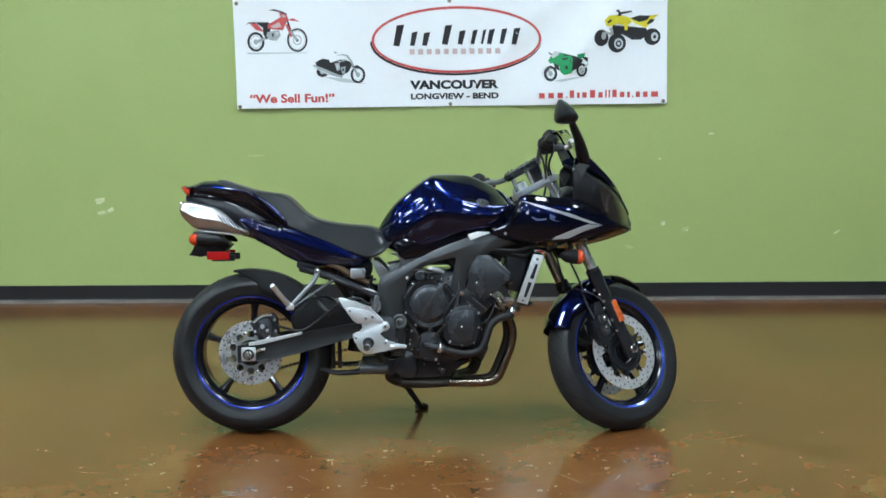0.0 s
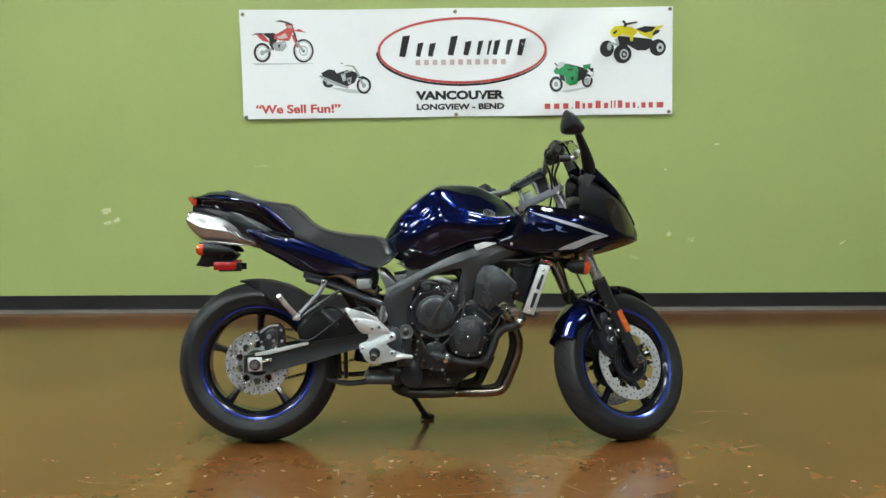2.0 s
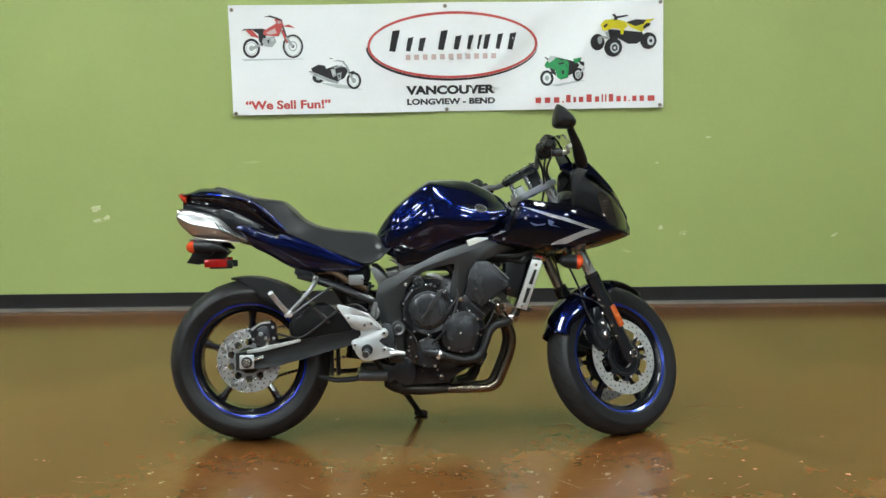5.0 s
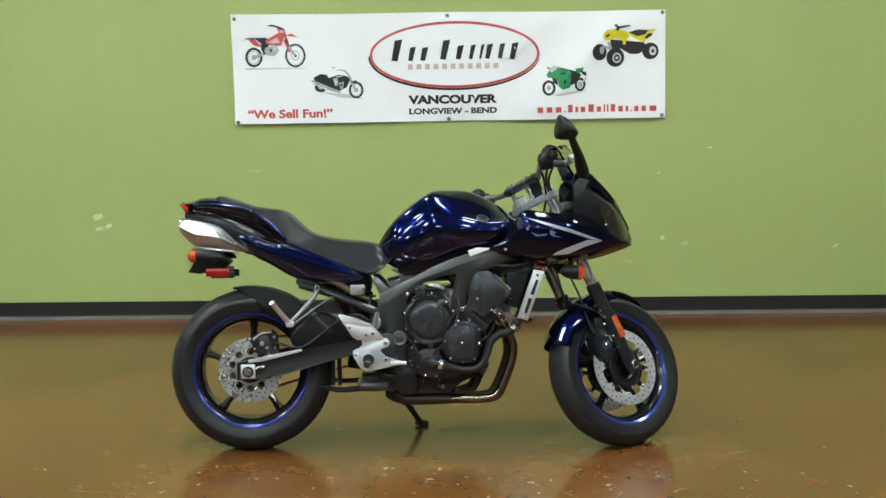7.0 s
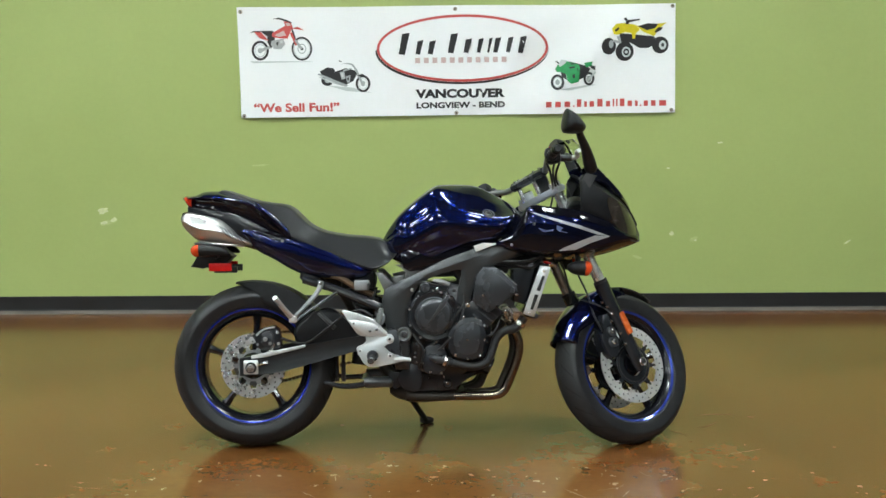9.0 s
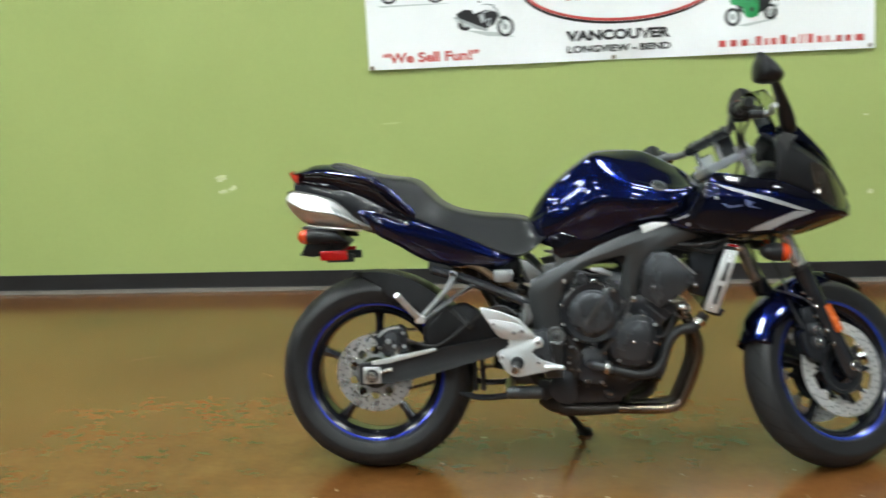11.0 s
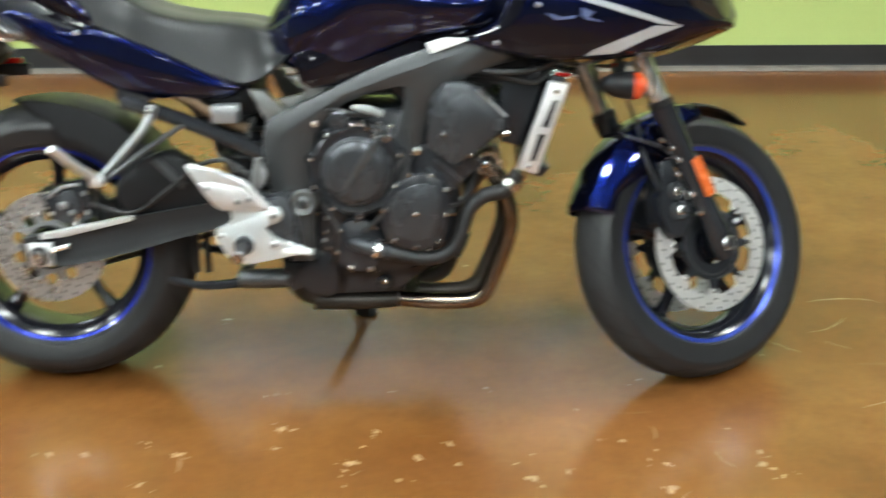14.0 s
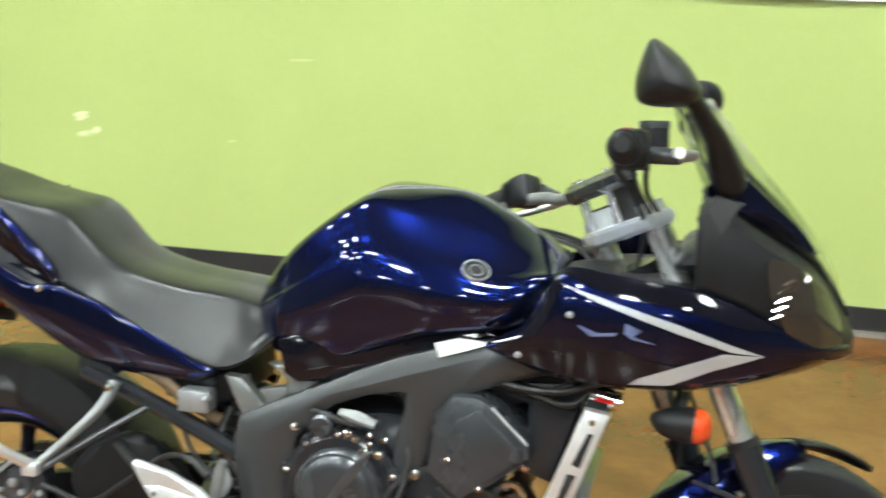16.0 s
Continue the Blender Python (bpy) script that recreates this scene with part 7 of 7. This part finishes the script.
part("steering_head", tube([(1.205, 0, 0.70), (1.13, 0, 0.872)], 0.042, 18, smooth=False), M_engine, bike, "black steering head")
part("head_wiring", loft([(0.985, 0.80, 0.835, 0.05), (1.01, 0.79, 0.862, 0.085), (1.06, 0.79, 0.874, 0.10), (1.12, 0.79, 0.868, 0.10), (1.17, 0.80, 0.85, 0.08)], 10, 18, 2.6, 2.6), M_cable, bike, "black wiring cover at the steering head")
# triple clamps, bars and controls
for d, th, mat in ((0.734, 0.013, M_silver), (0.50, 0.022, M_engine)):
    bm = bmesh.new()
    ring = []
    for y, o0, o1 in ((-0.135, -0.022, 0.022), (-0.09, -0.035, 0.028), (0, -0.065, 0.02), (0.09, -0.035, 0.028), (0.135, -0.022, 0.022)):
        ring.append([bm.verts.new(on_fork(d + dd, y, o)) for o, dd in ((o0, -th), (o1, -th), (o1, th), (o0, th))])
    for a, b in zip(ring, ring[1:]):
        for k in range(4):
            bm.faces.new((a[k], a[(k + 1) % 4], b[(k + 1) % 4], b[k]))
    bm.faces.new(ring[0]), bm.faces.new(ring[-1])
    bmesh.ops.bevel(bm, geom=bm.edges[:], offset=0.005, segments=2, affect="EDGES", clamp_overlap=True)
    part("triple_clamp", fork_set(bm), mat, bike, "aluminium top triple clamp" if d > 0.6 else "black lower triple clamp")


HANDLE = Matrix.Translation((0.964, -0.33, 1.012)) @ Vector((0.436, 0.885, 0.205)).normalized().to_track_quat("Y", "Z").to_matrix().to_4x4()


def on_grip(s, bm):
    """From the right grip's own frame (x forward, y inward, z up) to the steered bar; the left is its mirror."""
    if s > 0:
        bm.transform(Matrix.Translation((0, 0.098, 0.014)))
    bm.transform(HANDLE)
    if s > 0:
        bm.transform(Matrix.Scale(-1, 4, (0, 1, 0)))
    return steered(bm)


HB = on_fork(0.815, 0, -0.045)
BEND = [(0.964, -0.33, 1.012), (1.005, -0.245, 1.030), (1.046, -0.172, 1.022), (HB[0], -0.14, HB[2])]
bar = part("handlebar", steered(tube(BEND + [(HB[0], 0.10, HB[2]), (1.040, 0.165, 1.028), (1.005, 0.245, 1.030), (0.964, 0.33, 1.012)], 0.0112, 14)), M_cast, bike, "grey metal handlebar")
for s in (-1, 1):
    part("bar_riser", steered(tube([on_fork(0.715, s * 0.054 - 0.010, -0.046), on_fork(0.806, s * 0.054 - 0.014, -0.044)], [0.010, 0.009], 12, smooth=False)), M_bar, bike, "aluminium bar riser post")
bm = bmesh.new()
ring = []
for y, r in ((-0.150, 0.012), (-0.146, 0.017), (-0.04, 0.019), (0.0, 0.018), (0.060, 0.019), (0.066, 0.012)):
    ring.append([bm.verts.new(on_fork(0.815 + r * math.sin(a), y, -0.045 + 1.25 * r * math.cos(a))) for a in [2 * math.pi * (k + 0.5) / 8 for k in range(8)]])
for a, b in zip(ring, ring[1:]):
    for k in range(8):
        bm.faces.new((a[k], a[(k + 1) % 8], b[(k + 1) % 8], b[k]))
bm.faces.new(ring[0]), bm.faces.new(ring[-1])
clamp = part("bar_clamp", steered(bm), M_engine2, bar, "charcoal bar clamp", angle=0.4)
for y in (-0.125, -0.085, 0.02, 0.045):
    p = on_fork(0.833, y, -0.045)
    part("clamp_bolt", steered(tube([p, on_fork(0.837, y, -0.045)], 0.006, 8, smooth=False)), M_bolt, clamp)
bm = bmesh.new()
quad = [on_fork(0.735, -0.115, -0.03), on_fork(0.735, -0.03, -0.03), on_fork(0.805, -0.03, -0.03), on_fork(0.805, -0.125, -0.03)]
lay = [[bm.verts.new((p[0] + o, p[1], p[2])) for p in quad] for o in (0, 0.006)]
bm.faces.new(lay[0]), bm.faces.new(lay[1])
for k in range(4):
    bm.faces.new((lay[0][k], lay[0][(k + 1) % 4], lay[1][(k + 1) % 4], lay[1][k]))
part("clamp_plate", steered(bm), M_shield, bar, "dark plate behind the riser posts")
lock = part("ignition_lock", steered(tube([on_fork(0.725, 0.045, -0.015), on_fork(0.775, 0.045, -0.015)], 0.022, 18, smooth=False)), M_silver, bike, "bright ignition lock")
part("key_face", steered(tube([on_fork(0.775, 0.045, -0.015), on_fork(0.779, 0.045, -0.015)], 0.016, 18, smooth=False)), M_plastic, lock)
for s in (-1, 1):
    gp = part("grip", on_grip(s, turned([(0.0, -0.13), (0.015, -0.13), (0.018, -0.124), (0.018, -0.10), (0.0165, -0.08), (0.0165, -0.012), (0.019, -0.008), (0.026, -0.006), (0.027, 0.006), (0.0, 0.006)], (0, 0, 0), 24, closed=False)), M_plastic, bar, "black rubber grip")
    ribs = bmesh.new()
    for k in range(9):
        turned([(0.016, -0.02 - 0.0095 * k), (0.0178, -0.018 - 0.0095 * k), (0.0178, -0.014 - 0.0095 * k), (0.016, -0.012 - 0.0095 * k)], (0, 0, 0), 20, bm=ribs)
    tagged(part("grip_ribs", on_grip(s, ribs), M_cable, gp), kind="stuff")
    part("bar_end", on_grip(s, turned([(0.0, -0.152), (0.012, -0.152), (0.0155, -0.148), (0.0155, -0.131), (0.0, -0.131)], (0, 0, 0), 20, closed=False)), M_plastic, gp)
    sw = part("switch_housing", on_grip(s, block(-0.02, 0.036, 0.004, 0.05, -0.032, 0.028, 0.012)), M_plastic, bar, "black switch housing")
    part("housing_seam", on_grip(s, block(-0.0, 0.0365, 0.026, 0.028, -0.0325, 0.0285, 0.0)), M_dark, sw)
    lv = part("lever_perch", on_grip(s, tube([(0.02, 0.055, -0.008), (0.05, 0.052, -0.010), (0.082, 0.045, -0.012)], [0.014, 0.013, 0.012], 12)), M_engine2, bar)
    part("lever", on_grip(s, tube([(0.075, 0.05, -0.012), (0.098, 0.02, -0.010), (0.085, -0.04, -0.010), (0.072, -0.10, -0.010), (0.076, -0.135, -0.010)], [0.009, 0.008, 0.0065, 0.006, 0.008], 10)), M_alu, lv, "brake lever" if s < 0 else "clutch lever")
    if s < 0:
        part("kill_switch", on_grip(s, block(-0.006, 0.010, 0.016, 0.03, 0.022, 0.0295, 0.002)), M_redlens, sw, "red kill switch")
        rs = part("brake_reservoir", on_grip(s, tube([(0.042, 0.085, -0.01), (0.042, 0.085, 0.032)], 0.022, 18, smooth=False)), M_plastic, bar, "black brake fluid reservoir")
        part("reservoir_cap", on_grip(s, tube([(0.042, 0.085, 0.032), (0.042, 0.085, 0.042)], 0.024, 18, smooth=False)), M_engine2, rs)
    for k, (x0, x1) in enumerate(((-0.015, 1.10), (0.012, 1.15), (0.032, 1.19))):
        p = HANDLE @ Vector((x0, 0.03, -0.03))
        part("control_cable", steered(tube([(p.x, s * -p.y, p.z), (1.02 + 0.022 * k, s * (0.235 - 0.015 * k), 0.975), (1.10 + 0.022 * k, s * 0.125, 0.93), (x1 + 0.01, s * 0.05, 0.84)], 0.0042, 8)), M_cable, bike)
# front indicators
for s in (-1, 1):
    fi = part("front_indicator", tube([(1.188, s * 0.19, 0.672), (1.205, s * 0.20, 0.670), (1.23, s * 0.20, 0.668), (1.252, s * 0.20, 0.667)], [0.010, 0.022, 0.027, 0.0285], 16), M_plastic, fairing, "black indicator with an amber lens")
    part("indicator_lens", tube([(1.249, s * 0.20, 0.667), (1.264, s * 0.20, 0.666), (1.274, s * 0.20, 0.665)], [0.0288, 0.026, 0.014], 16), M_orange, fi)
    part("indicator_stalk", tube([(1.22, s * 0.19, 0.67), (1.23, s * 0.17, 0.71)], 0.011, 8, smooth=False), M_plastic, fi)
